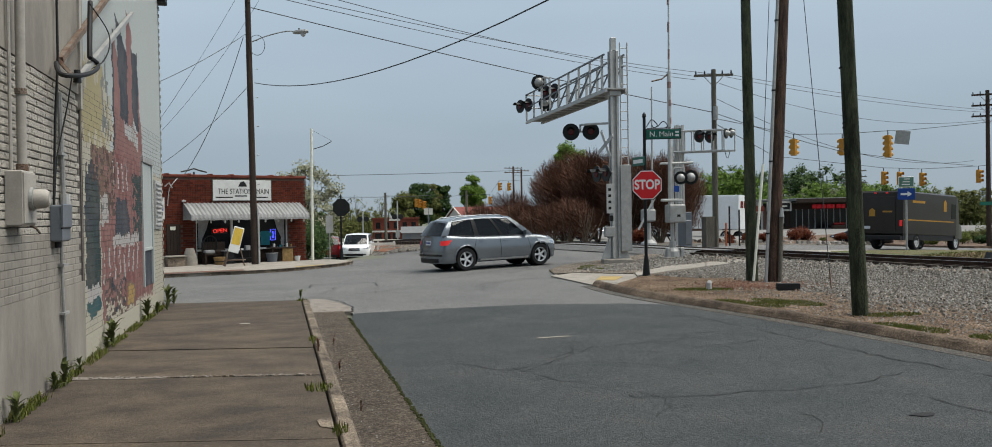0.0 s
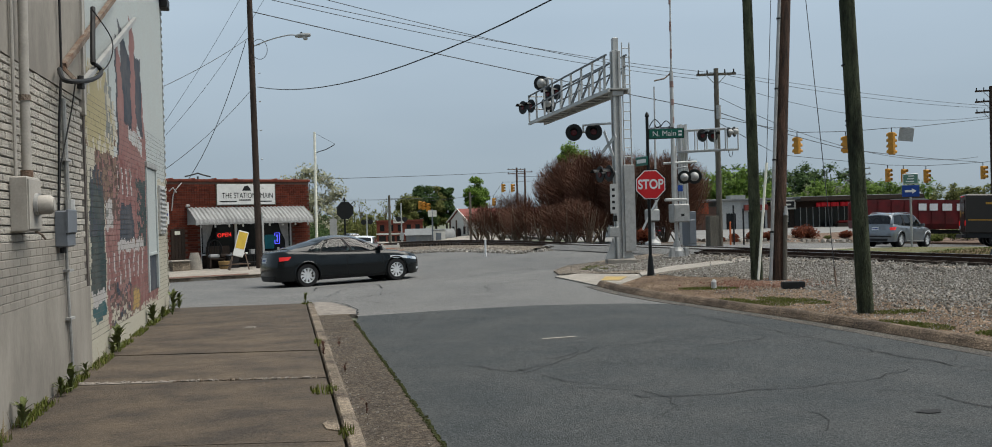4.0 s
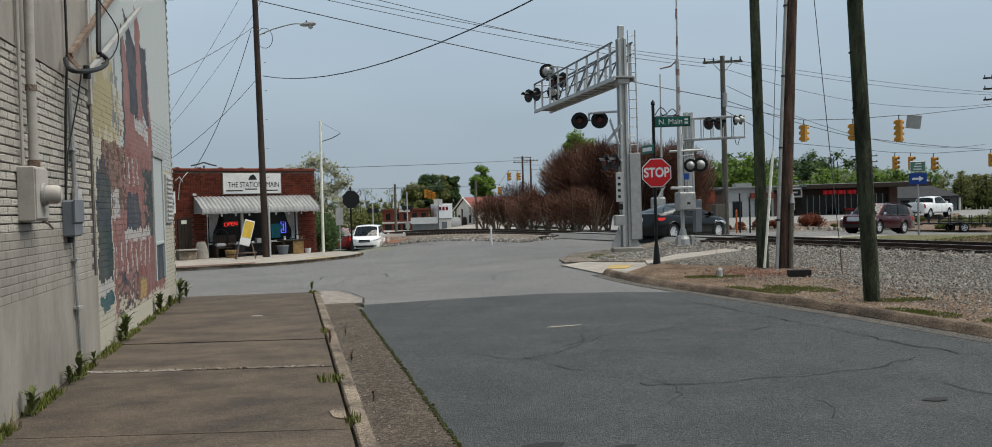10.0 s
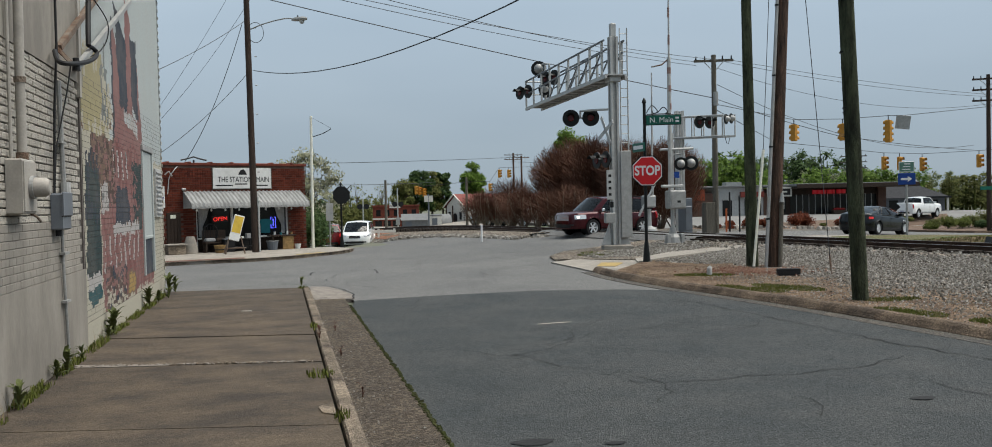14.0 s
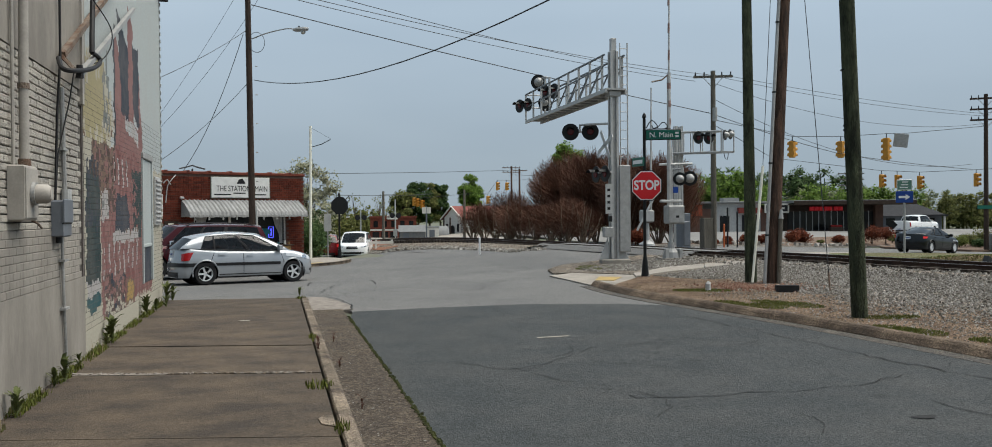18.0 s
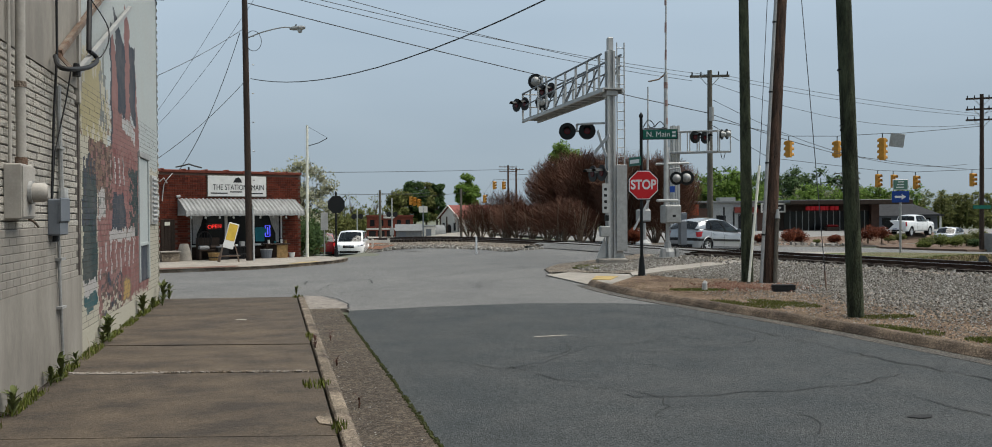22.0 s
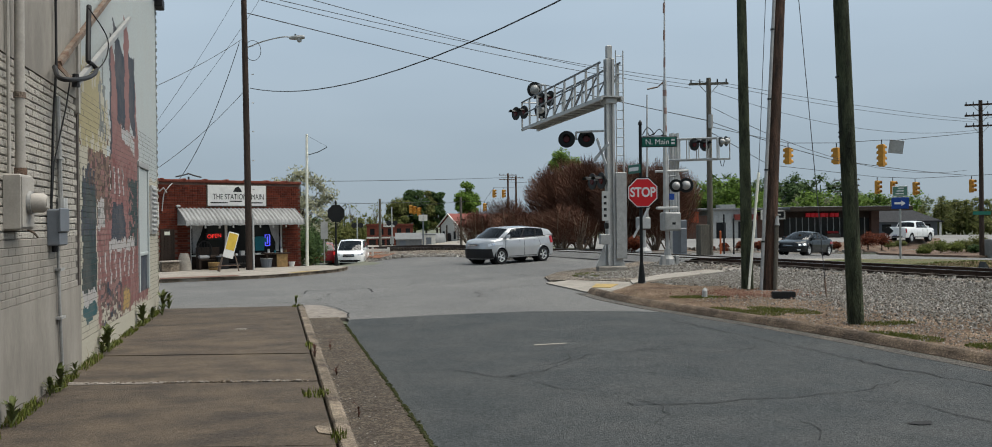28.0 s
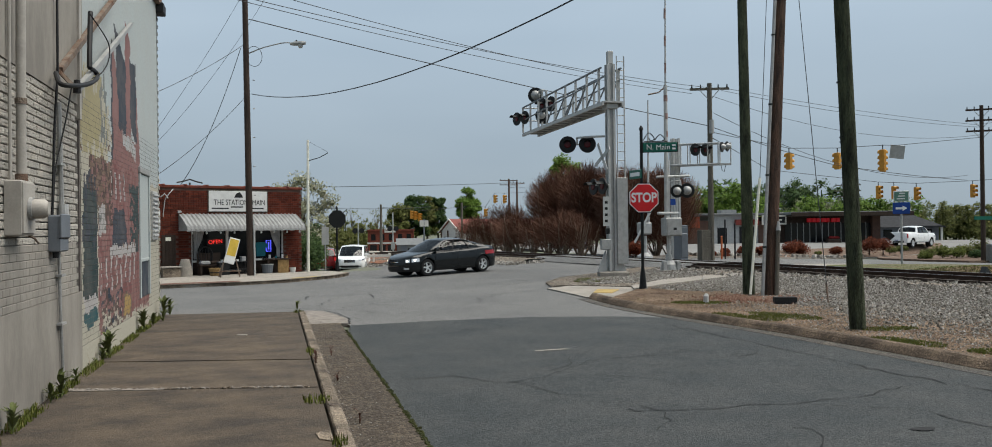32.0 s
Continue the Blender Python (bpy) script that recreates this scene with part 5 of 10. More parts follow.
# crossing gate with its tall upright arm
gate = thing("crossing_gate", pose(13.55, 29.0, gz(13.55, 29.0)) @ Matrix.Scale(0.87, 4), "railway crossing gate with raised arm, flashers and grey mechanism box", "signal")
part("foundation", Build().box(-0.45, -0.4, -0.1, 0.45, 0.4, 0.12, b=0.02), CONCRETE_PALE, gate)
part("base_casting", Build().tube([(0, 0, 0.1), (0, 0, 0.35), (0, 0, 0.5), (0, 0, 0.75)], [0.36, 0.32, 0.16, 0.12], 12), GALV, gate)
for s in (-1, 1):
    part("foot_bolt", Build().box(s * 0.3 - 0.07, -0.3, 0.1, s * 0.3 + 0.07, -0.1, 0.5, b=0.02), GALV, gate)
part("mast", Build().tube([(0, 0, 0.6), (0, 0, 4.6)], 0.08, 12), GALV_PALE, gate)
mech = part("mechanism_box", Build().box(-0.3, -0.45, 1.5, 0.38, 0.05, 2.25, b=0.04), GALV, gate, "grey gate mechanism box")
part("door", Build().box(-0.26, -0.47, 1.55, 0.34, -0.45, 2.2, b=0.01), GALV, mech)
part("mark", Build().box(0.0, -0.475, 1.75, 0.14, -0.47, 1.84), BLACK_STEEL, mech)
part("side_tank", Build().box(0.5, -0.2, 0.6, 0.75, 0.1, 1.6, b=0.03), BOX_GREY, gate)
part("arm_lower", Build().tube([(-0.22, -0.3, 1.9), (-0.2, -0.3, 7.6)], [0.085, 0.075], 10), GALV_PALE, gate)
for k in range(3):
    FADED = paint("faded_red_band", (0.3, 0.2, 0.18), 0.7, vary=0.2, scale=6, bump=0.0) if k == 0 else FADED
    part("arm_band", Build().tube([(-0.2, -0.3, 5.5 + k * 0.72), (-0.2, -0.3, 5.75 + k * 0.72)], 0.08, 10), FADED, gate, "faded red band")
part("arm_upper", Build().tube([(-0.2, -0.3, 7.6), (-0.16, -0.3, 11.5)], [0.042, 0.03], 8), GALV_PALE, gate)
for k in range(3):
    part("arm_band", Build().tube([(-0.2, -0.3, 8.1 + k * 1.1), (-0.19, -0.3, 8.5 + k * 1.1)], 0.044, 8), FADED, gate)
part("cross_rod", Build().tube([(-0.95, -0.3, 7.2), (-0.5, -0.3, 7.3), (-0.2, -0.3, 7.55)], 0.03, 6), RUST, gate)
part("cross_arm", Build().tube([(-0.55, -0.1, 3.9), (0.9, -0.1, 3.95)], 0.05, 8), GALV_PALE, gate)
spot(gate, pose(0.26, -0.3, 3.32, 0, 0, -20), 0.27)
spot(gate, pose(0.7, -0.3, 3.34, 0, 0, -20), 0.3)
part("lamp_bracket", Build().tube([(0, 0, 3.7), (0.5, -0.1, 3.75), (0.5, -0.2, 3.3)], 0.04, 8), GALV_PALE, gate)
part("blue_plate", Build().box(-0.1, -0.43, 2.75, 0.12, -0.42, 3.0), SIGN_BLUE, gate, "small blue plate")
part("counterweight", Build().box(-0.6, -0.4, 2.36, 0.3, -0.22, 2.48, b=0.03), GALV_PALE, gate)

# second gantry beyond the track, and a second gate stand
gantry2 = thing("signal_gantry", pose(18.55, 38.85, gz(18.55, 38.85)), "grey aluminium railway crossing gantry on the far side", "signal")
for dx, dy in ((-0.13, -0.13), (0.13, -0.13), (0.13, 0.13), (-0.13, 0.13)):
    part("mast_leg", Build().box(dx - 0.045, dy - 0.045, 0, dx + 0.045, dy + 0.045, 5.9), GALV_PALE, gantry2)
part("foundation", Build().box(-0.6, -0.5, -0.1, 0.6, 0.5, 0.2), CONCRETE_PALE, gantry2)
A2 = Vector((0.36, -4.1, 0))
for o in (-0.3, 0.3):
    for z0, z1 in ((4.62, 4.3), (5.6, 5.2)):
        part("arm_rail", Build().tube([(o, 0, z0), (A2.x + o, A2.y, z1 + 0.1)], 0.04, 8), GALV_PALE, gantry2)
    for k in range(6):
        part("upright", Build().tube([(A2.x * k / 5 + o, A2.y * k / 5, 4.62 - 0.2 * k / 5), (A2.x * k / 5 + o, A2.y * k / 5, 5.6 - 0.28 * k / 5)], 0.028, 6), GALV_PALE, gantry2)
part("walkway", Build().loft([[(p.x + o, p.y, z + dz) for o, dz in ((-0.32, 0), (0.32, 0), (0.32, 0.08), (-0.32, 0.08))] for p, z in ((Vector((0, 0, 0)), 4.56), (A2, 4.35))]), GALV, gantry2)
flasher(gantry2, Matrix.Translation((-0.2, -3.0, 5.1)) @ Matrix.Rotation(radians(15), 4, "Z"), 0.28, spread=0.3)
spot(gantry2, pose(0.1, -4.4, 5.1, 0, 0, 40), 0.22)
spot(gantry2, pose(0.45, -4.2, 5.15, 0, 0, 40), 0.22)
part("cable_loop", Build().tube([(0.3, -3.9, 4.35), (0.36, -3.9, 4.12), (0.45, -3.9, 4.08), (0.52, -3.9, 4.35)], 0.014, 6), BLACK_STEEL, gantry2)
stand = thing("crossing_gate", pose(15.95, 36.6, gz(15.95, 36.6)), "second railway gate mechanism on a stand beside the track", "signal")
part("base_casting", Build().tube([(0, 0, 0), (0, 0, 0.3), (0, 0, 0.45), (0, 0, 1.2)], [0.4, 0.35, 0.12, 0.1], 12), GALV_PALE, stand)
part("mechanism_box", Build().box(-0.3, -0.3, 1.25, 0.22, 0.15, 1.8, b=0.05), GALV, stand)
part("box_door", Build().box(-0.26, -0.32, 1.3, 0.18, -0.3, 1.75, b=0.01), GALV_PALE, stand)
part("arm", Build().tube([(0.1, -0.2, 1.6), (0.15, -0.2, 7.2)], [0.06, 0.03], 8), GALV_PALE, stand)
part("strut", Build().tube([(-0.6, -0.3, 0.9), (0.3, -0.3, 2.5)], 0.05, 6), GALV_PALE, stand)
bungalow = thing("relay_cabinet", pose(18.0, 37.2, gz(18.0, 37.2)), "grey steel relay cabinet beside the track", "cabinet")
part("body", Build().box(-0.2, -0.3, 0, 0.2, 0.3, 1.75, b=0.03), BOX_GREY, bungalow)
part("door", Build().box(-0.16, -0.315, 0.1, 0.16, -0.3, 1.65, b=0.01), BOX_GREY, bungalow)
part("handle", Build().box(0.08, -0.34, 0.8, 0.12, -0.31, 0.95), GALV, bungalow)


# ---- track ----
RAIL_RUST = paint("rail_rust", (0.075, 0.045, 0.033), 0.7, 0.4, vary=0.25, scale=4, fine=40, bump=0.1)
RAIL_TOP = paint("rail_shine", (0.3, 0.28, 0.27), 0.35, 0.9, vary=0.15, bump=0.0)
TIE = paint("creosote_tie", (0.05, 0.038, 0.03), 0.9, vary=0.25, scale=3, fine=20, bump=0.3, each=0.25)
track_dir = Vector((-0.196, 0.981))
track_side = Vector((0.981, 0.196))


def track_at(v, o):
    p = Vector((17.2, 18.8)) + track_dir * v + track_side * o
    return p.x, p.y


track = thing("railway_track", Matrix.Identity(4), "rusty steel rails on dark timber sleepers in stone ballast", "track", kind="structure")
part("ballast_bed", Build().loft([[(x, y, gz(x, y) + h) for (x, y), h in ((track_at(v, -2.4), -0.1), (track_at(v, -1.0), 0.1), (track_at(v, 2.5), 0.1), (track_at(v, 3.9), -0.1))] for v in range(-30, 11)], closed=False, caps=False), BALLAST, track)
part("ballast_bed", Build().loft([[(x, y, gz(x, y) + h) for (x, y), h in ((track_at(v, -3.0), -0.1), (track_at(v, -1.3), 0.16), (track_at(v, 2.8), 0.16), (track_at(v, 4.2), -0.1))] for v in range(22, 140, 2)], closed=False, caps=False), BALLAST, track)
for o in (0.0, 1.5):
    for lo, hi in ((-30, 140),):
        line = [track_at(v, o) for v in range(lo, hi, 2)]
        part("rail", ribbon(line, [(-0.06, 0.06), (-0.06, 0.09), (-0.015, 0.1), (-0.015, 0.19), (-0.035, 0.2), (-0.035, 0.225), (0.035, 0.225), (0.035, 0.2), (0.015, 0.19), (0.015, 0.1), (0.06, 0.09), (0.06, 0.06)]), RAIL_RUST, track)
        part("rail_head", ribbon(line, [(-0.03, 0.225), (-0.03, 0.229), (0.03, 0.229), (0.03, 0.225)]), RAIL_TOP, track)
for k in range(-20, 190):
    v = k * 0.55
    if 12 < v < 22:
        continue
    c = track_at(v, 0.75)
    part("sleeper", Build().box(-1.3, -0.11, -0.06, 1.3, 0.11, 0.12, m=Matrix.Translation((c[0], c[1], gz(*c))) @ Matrix.Rotation(math.atan2(track_side.y, track_side.x), 4, "Z")), TIE, track)
panel = part("crossing_panel", Build().loft([[(x, y, gz(x, y) + h) for (x, y), h in ((track_at(v, -0.75), 0.03), (track_at(v, -0.3), 0.2), (track_at(v, 1.8), 0.2), (track_at(v, 2.3), 0.03))] for v in range(11, 24)], closed=False, caps=False), ASPHALT_PALE, track, "worn asphalt crossing panel")
stones("ballast_gravel", 5000, lambda r: track_at(r.uniform(-12, 10.5), r.choice((r.uniform(-2.2, -0.3), r.uniform(0.2, 1.4), r.uniform(1.7, 3)))), (0.018, 0.045), STONE, "grey ballast stones between and beside the rails", 7, 0.1)
stones("ballast_gravel", 3500, lambda r: track_at(r.uniform(21, 60), r.uniform(-3.0, -0.9)), (0.05, 0.1), STONE, "grey ballast shoulder along the far track", 8, 0.03)
alone("marker_post", Build().tube([(8.66, 38.1, gz(8.66, 38.1)), (8.66, 38.1, gz(8.66, 38.1) + 0.75)], 0.042, 8), SIGN_WHITE, "short white marker post beside the road", "post")
derail = alone("track_switch", Build().loft([[(x, y, z) for x, y, z in ((-0.2, -0.12, 0), (0.2, -0.12, 0), (0.05, 0, 0.35))], [(x, y + 0.24, z) for x, y, z in ((-0.2, -0.12, 0), (0.2, -0.12, 0), (0.05, 0, 0.35))]]), BLACK_STEEL, "small black steel track device beyond the rails", "device", m=pose(21.6, 23.2, gz(21.6, 23.2)))

# ---- far signals on span wires ----


def traffic_signal(x, y, z, turn, sections=3, label="yellow three-light traffic signal hung from a span wire"):
    t = thing("traffic_signal", pose(x, y, z, 0, 0, turn), label, "traffic light", "traffic signals on the span wires")
    h = 0.35 * sections
    part("housing", Build().box(-0.17, -0.1, -h / 2, 0.17, 0.12, h / 2, b=0.03), SIGNAL_YELLOW, t)
    for k in range(sections):
        zc = h / 2 - 0.175 - 0.35 * k
        part("lens", Build().disc((0, -0.11, zc), (0, 1, 0), 0.12, 0.02, 14), LENS_OFF, t)
        part("visor", Build().loft([[(0.15 * math.cos(a), yy, zc + 0.15 * math.sin(a)) for a in (radians(-30 + 24 * q) for q in range(11))] for yy in (-0.1, -0.34)], closed=False, caps=False), SIGNAL_YELLOW, t)
        part("side_visor", Build().loft([[(0.17, 0.15 * math.cos(a) * 0.8, zc + 0.15 * math.sin(a)) for a in (radians(-30 + 24 * q) for q in range(11))], [(0.29, 0.15 * math.cos(a) * 0.8, zc + 0.15 * math.sin(a)) for a in (radians(-30 + 24 * q) for q in range(11))]], closed=False, caps=False), SIGNAL_YELLOW, t)
    part("hanger", Build().tube([(0, 0, h / 2), (0, 0, h / 2 + 0.3)], 0.03, 6), BLACK_STEEL, t)
    return t


for x, y, z, n in ((31.3, 49.3, 5.69, 3), (34.26, 48.6, 5.66, 3), (37.05, 47.95, 5.66, 4)):
    traffic_signal(x, y, z, 112, n)
tagged(alone("hanging_sign", Build().box(-0.42, -0.02, -0.42, 0.42, 0.02, 0.42, b=0.01), GALV, "grey square back of a sign hung from the span wire", "sign", m=pose(37.95, 47.75, 6.2, 0, 8, -35)))
for x, y, z in ((46.73, 61.05, 4.2), (47.94, 60.76, 4.15), (49.69, 60.35, 4.06), (54.1, 59.3, 4.22)):
    traffic_signal(x, y, z, 20)
for line in ([(22.3, 42.2, 6.6), (31.3, 49.3, 6.5), (34.26, 48.6, 6.48), (37.05, 47.95, 6.63), (37.95, 47.75, 6.62), (48.3, 52.1, 7.7)], [(22.3, 42.2, 6.3), (34, 56, 5.6), (46.73, 61.05, 5.02), (47.94, 60.76, 4.97), (49.69, 60.35, 4.88), (54.1, 59.3, 5.04), (70, 56, 6)]):
    alone("span_wire", Build().tube(line, 0.018, 5), WIRE, "steel span wire carrying traffic signals", "wire", group="overhead wires")


def line_pole(x, y, top, label, arms=1, turn=0, mat=POLE_GREY, r=0.16, width=1.2):
    p = utility_pole(x, y, top, r, r * 0.75, mat, label)
    h = top - gz(x, y)
    for k in range(arms):
        m = pose(0, 0, h - 0.3 - 0.75 * k, 0, 0, turn)
        part("cross_arm", Build().box(-width, -0.06, -0.06, width, 0.06, 0.06, m=m), mat, p)
        for s in (-0.9, -0.45, 0.45, 0.9):
            part("insulator", Build().tube([m @ Vector((s * width, 0, 0.06)), m @ Vector((s * width, 0, 0.24))], [0.045, 0.03], 6), BLACK_STEEL, p)
        for s in (-1, 1):
            part("arm_brace", Build().tube([m @ Vector((s * width * 0.55, -0.05, 0)), m @ Vector((0, -0.05, -0.6))], 0.02, 5), GALV, p)
    return p


far_pole = line_pole(22.1, 42.1, 9.15, "weathered wooden power pole with a cross-arm beyond the crossing", 1, -20, width=1.0)
part("transformer", Build().tube([(-0.05, -0.28, 6.6), (-0.05, -0.28, 7.3)], 0.12, 10), GALV, far_pole)
part("cabinet", Build().box(-0.75, -0.4, 0, -0.25, 0.1, 1.6, b=0.02), POLE_GREY, far_pole)
right_pole = line_pole(48.35, 52.1, 9.95, "dark wooden power pole with three cross-arms", 3, -35, POLE_DARK, 0.17, 1.0)
part("pole_sign", Build().box(-0.9, -0.2, 3.0, 0.6, -0.17, 3.25), SIGN_GREEN, right_pole, "green street sign")
part("cabinet", Build().box(0.3, -0.6, -0.2, 1.0, 0.1, 1.3, b=0.03), GALV, right_pole)
line_pole(39.2, 147, 10.1, "distant wooden power pole with cross-arms", 2, 0, POLE_BROWN, 0.2, 1.6)
line_pole(40.9, 148, 9.7, "distant wooden power pole with cross-arms", 1, 20, POLE_BROWN, 0.2, 1.6)
line_pole(72, 100, 7.0, "distant wooden power pole with many cross-arms", 3, -30, POLE_GREY, 0.2, 1.6)
line_pole(24.8, 118, 5.2, "distant bare wooden pole near the white hall", 0, 0, POLE_GREY, 0.2)
line_pole(13.8, 118, 5.0, "distant bare wooden pole near the white hall", 0, 0, POLE_GREY, 0.2)
for x, y, z in ((17, 112, 3.2), (17.5, 112.3, 3.1), (18.1, 112.5, 2.9), (28.2, 113, 5.2), (29.6, 113.5, 5.2), (26.9, 113, 3.4)):
    traffic_signal(x, y, z + 0.3, 40)
alone("span_wire", Build().tube([(13.8, 118, 4.6), (17, 112, 4.3), (17.5, 112.3, 4.2), (18.1, 112.5, 4.0), (24.8, 117.8, 4.6), (26.9, 113, 4.5), (28.2, 113, 6.3), (29.6, 113.5, 6.3), (40, 118, 6.8)], 0.02, 5), WIRE, "steel span wire carrying distant traffic signals", "wire", group="overhead wires")

# wires from the lamp pole and between the far poles
wire((-0.88, 38.41, 7.46), (5.5, 14.17, 5.9), 0.78, 0.016, "heavy black overhead cable sagging across the street")
wire((-0.97, 38.51, 10.62), (22.02, 42.1, 6.93), 0.12, 0.02, "twisted black overhead service cable")
wire((22.02, 42.1, 6.93), (33.5, 48.0, 5.4), 0.1, 0.018)
wire((33.5, 48.0, 5.4), (50.7, 56.1, 4.9), 0.1, 0.018)
wire((-19.4, 15.85, 10.36), (22.2, 42.29, 8.95), 0.968, 0.012, n=40)
wire((-16.7, 15.2, 10.45), (21.3, 42.5, 8.84), 0.968, 0.012, n=40)
wire((-20.2, 16.05, 10.78), (21.3, 42.49, 8.65), 0.968, 0.012, n=40)
wire((22.9, 42.06, 8.92), (48.5, 52.1, 8.55), 0.2, 0.012)
wire((22.8, 42.1, 8.79), (48.4, 52.1, 8.4), 0.3, 0.012)
wire((22.36, 42.25, 8.5), (48.4, 52.1, 7.9), 1.0, 0.012)
wire((22.35, 42.21, 7.63), (50.71, 56.04, 5.27), 1.3, 0.014)
wire((-1.11, 38.5, 9.58), (-3.84, 31.88, 6.47), 0.1, 0.011)
wire((-1.3, 38.5, 9.38), (-3.9, 40.1, 3.72), 0.55, 0.014, "black service cable dropping to the shop")
wire((-1.06, 38.4, 7.41), (-4.33, 36.02, 3.92), 0.2, 0.011)
wire((-0.45, 35.36, 12.06), (-4.31, 36.08, 5.72), 0.2, 0.007)
wire((0.66, 35.12, 12.3), (-4.28, 36.05, 5.23), 0.45, 0.007)
wire((3.0, 91.9, 6.08), (39.2, 147, 9.4), 0.1, 0.03)
wire((2.9, 91.9, 3.97), (25.8, 148.2, 5.4), 0.2, 0.03)
wire((39.2, 147, 8.6), (58, 120, 7.6), 0.3, 0.025)
wire((48.35, 52.1, 8.6), (36, 20, 10.5), 0.8, 0.012)

# one-way and route signs beyond the track
blue = thing("route_sign", pose(29.1, 36.4, gz(29.1, 36.4), 0, 0, -34), "blue arrow sign under a green route sign on a steel post", "sign")
part("post", Build().tube([(0, 0, 0), (0, 0, 3.5)], 0.05, 8), GALV, blue)
part("arrow_plate", Build().box(-0.38, -0.09, 2.45, 0.38, -0.06, 3.0, b=0.02), SIGN_BLUE, blue)
part("arrow", Build().slab([(-0.25, -0.05), (0.05, -0.05), (0.05, -0.13), (0.25, 0), (0.05, 0.13), (0.05, 0.05), (-0.25, 0.05)], 0, 0.006, pose(0, -0.092, 2.72, 90, 0, 0)), SIGN_WHITE, blue)
# plate shrunk and greyed to match a farther sign's look from the camera
route = part("route_plate", Build().box(-0.34, -0.09, 3.05, 0.34, -0.06, 3.55, b=0.02), SIGN_WHITE, blue)
part("plate_panel", Build().box(-0.31, -0.096, 3.08, 0.31, -0.09, 3.52), paint("greyed_sign_green", (0.1, 0.2, 0.16), 0.5, vary=0.1, bump=0.0), route)
for k in range(3):
    part("plate_bar", Build().box(-0.2 + 0.05 * k, -0.1, 3.15 + 0.13 * k, 0.16, -0.096, 3.2 + 0.13 * k), SIGN_WHITE, route)
small = thing("road_sign", pose(50.4, 64.5, gz(50.4, 64.5) * 0.6, 0, 0, -34), "small black and white diamond sign on a post", "sign")
part("post", Build().tube([(0, 0, 0), (0, 0, 1.4)], 0.04, 6), GALV, small)
part("diamond", Build().box(-0.3, -0.05, -0.3, 0.3, -0.03, 0.3, m=pose(0, 0, 1.35, 0, 45, 0)), BLACK_STEEL, small)
part("plate", Build().box(-0.25, -0.05, 0.7, 0.25, -0.03, 0.95), SIGN_WHITE, small)

# ---- vehicles ----
TYRE = paint("tyre_rubber", (0.018, 0.018, 0.019), 0.85, vary=0.1, fine=120, bump=0.1)
ARCH = paint("wheel_well", (0.008, 0.008, 0.009), 0.95, vary=0.05, bump=0.0)
ALLOY = paint("alloy", (0.68, 0.69, 0.7), 0.4, 0.3, vary=0.06, bump=0.0)
BLACK_TRIM = paint("black_trim", (0.015, 0.015, 0.016), 0.5, vary=0.1, bump=0.03)
CHROME = paint("chrome", (0.75, 0.76, 0.78), 0.15, 1.0, vary=0.03, bump=0.0)
CAR_GLASS = paint("tinted_glass", (0.012, 0.015, 0.017), 0.04, vary=0.05, bump=0.0, spec=0.1)
LAMP_RED = paint("red_lens", (0.3, 0.008, 0.01), 0.15, vary=0.05, bump=0.0, coat=0.6)
LAMP_CLEAR = paint("clear_lens", (0.62, 0.64, 0.66), 0.12, 0.3, vary=0.06, bump=0.0, coat=0.6)
LAMP_LIT = glow("lit_lens", (1.0, 0.93, 0.8), 1.4)
BRAKE_LIT = glow("lit_brake", (0.5, 0.012, 0.012), 0.12)
PLATE = paint("plate_white", (0.62, 0.63, 0.66), 0.5, vary=0.05, bump=0.0)
PLATE_BAR = paint("plate_bar", (0.05, 0.07, 0.2), 0.5, vary=0.05, bump=0.0)


def car_paint(name, col, metal=0.55):
    return paint(name, col, 0.2, metal, vary=0.05, scale=2.0, fine=200, bump=0.0, coat=0.35, spec=0.2)


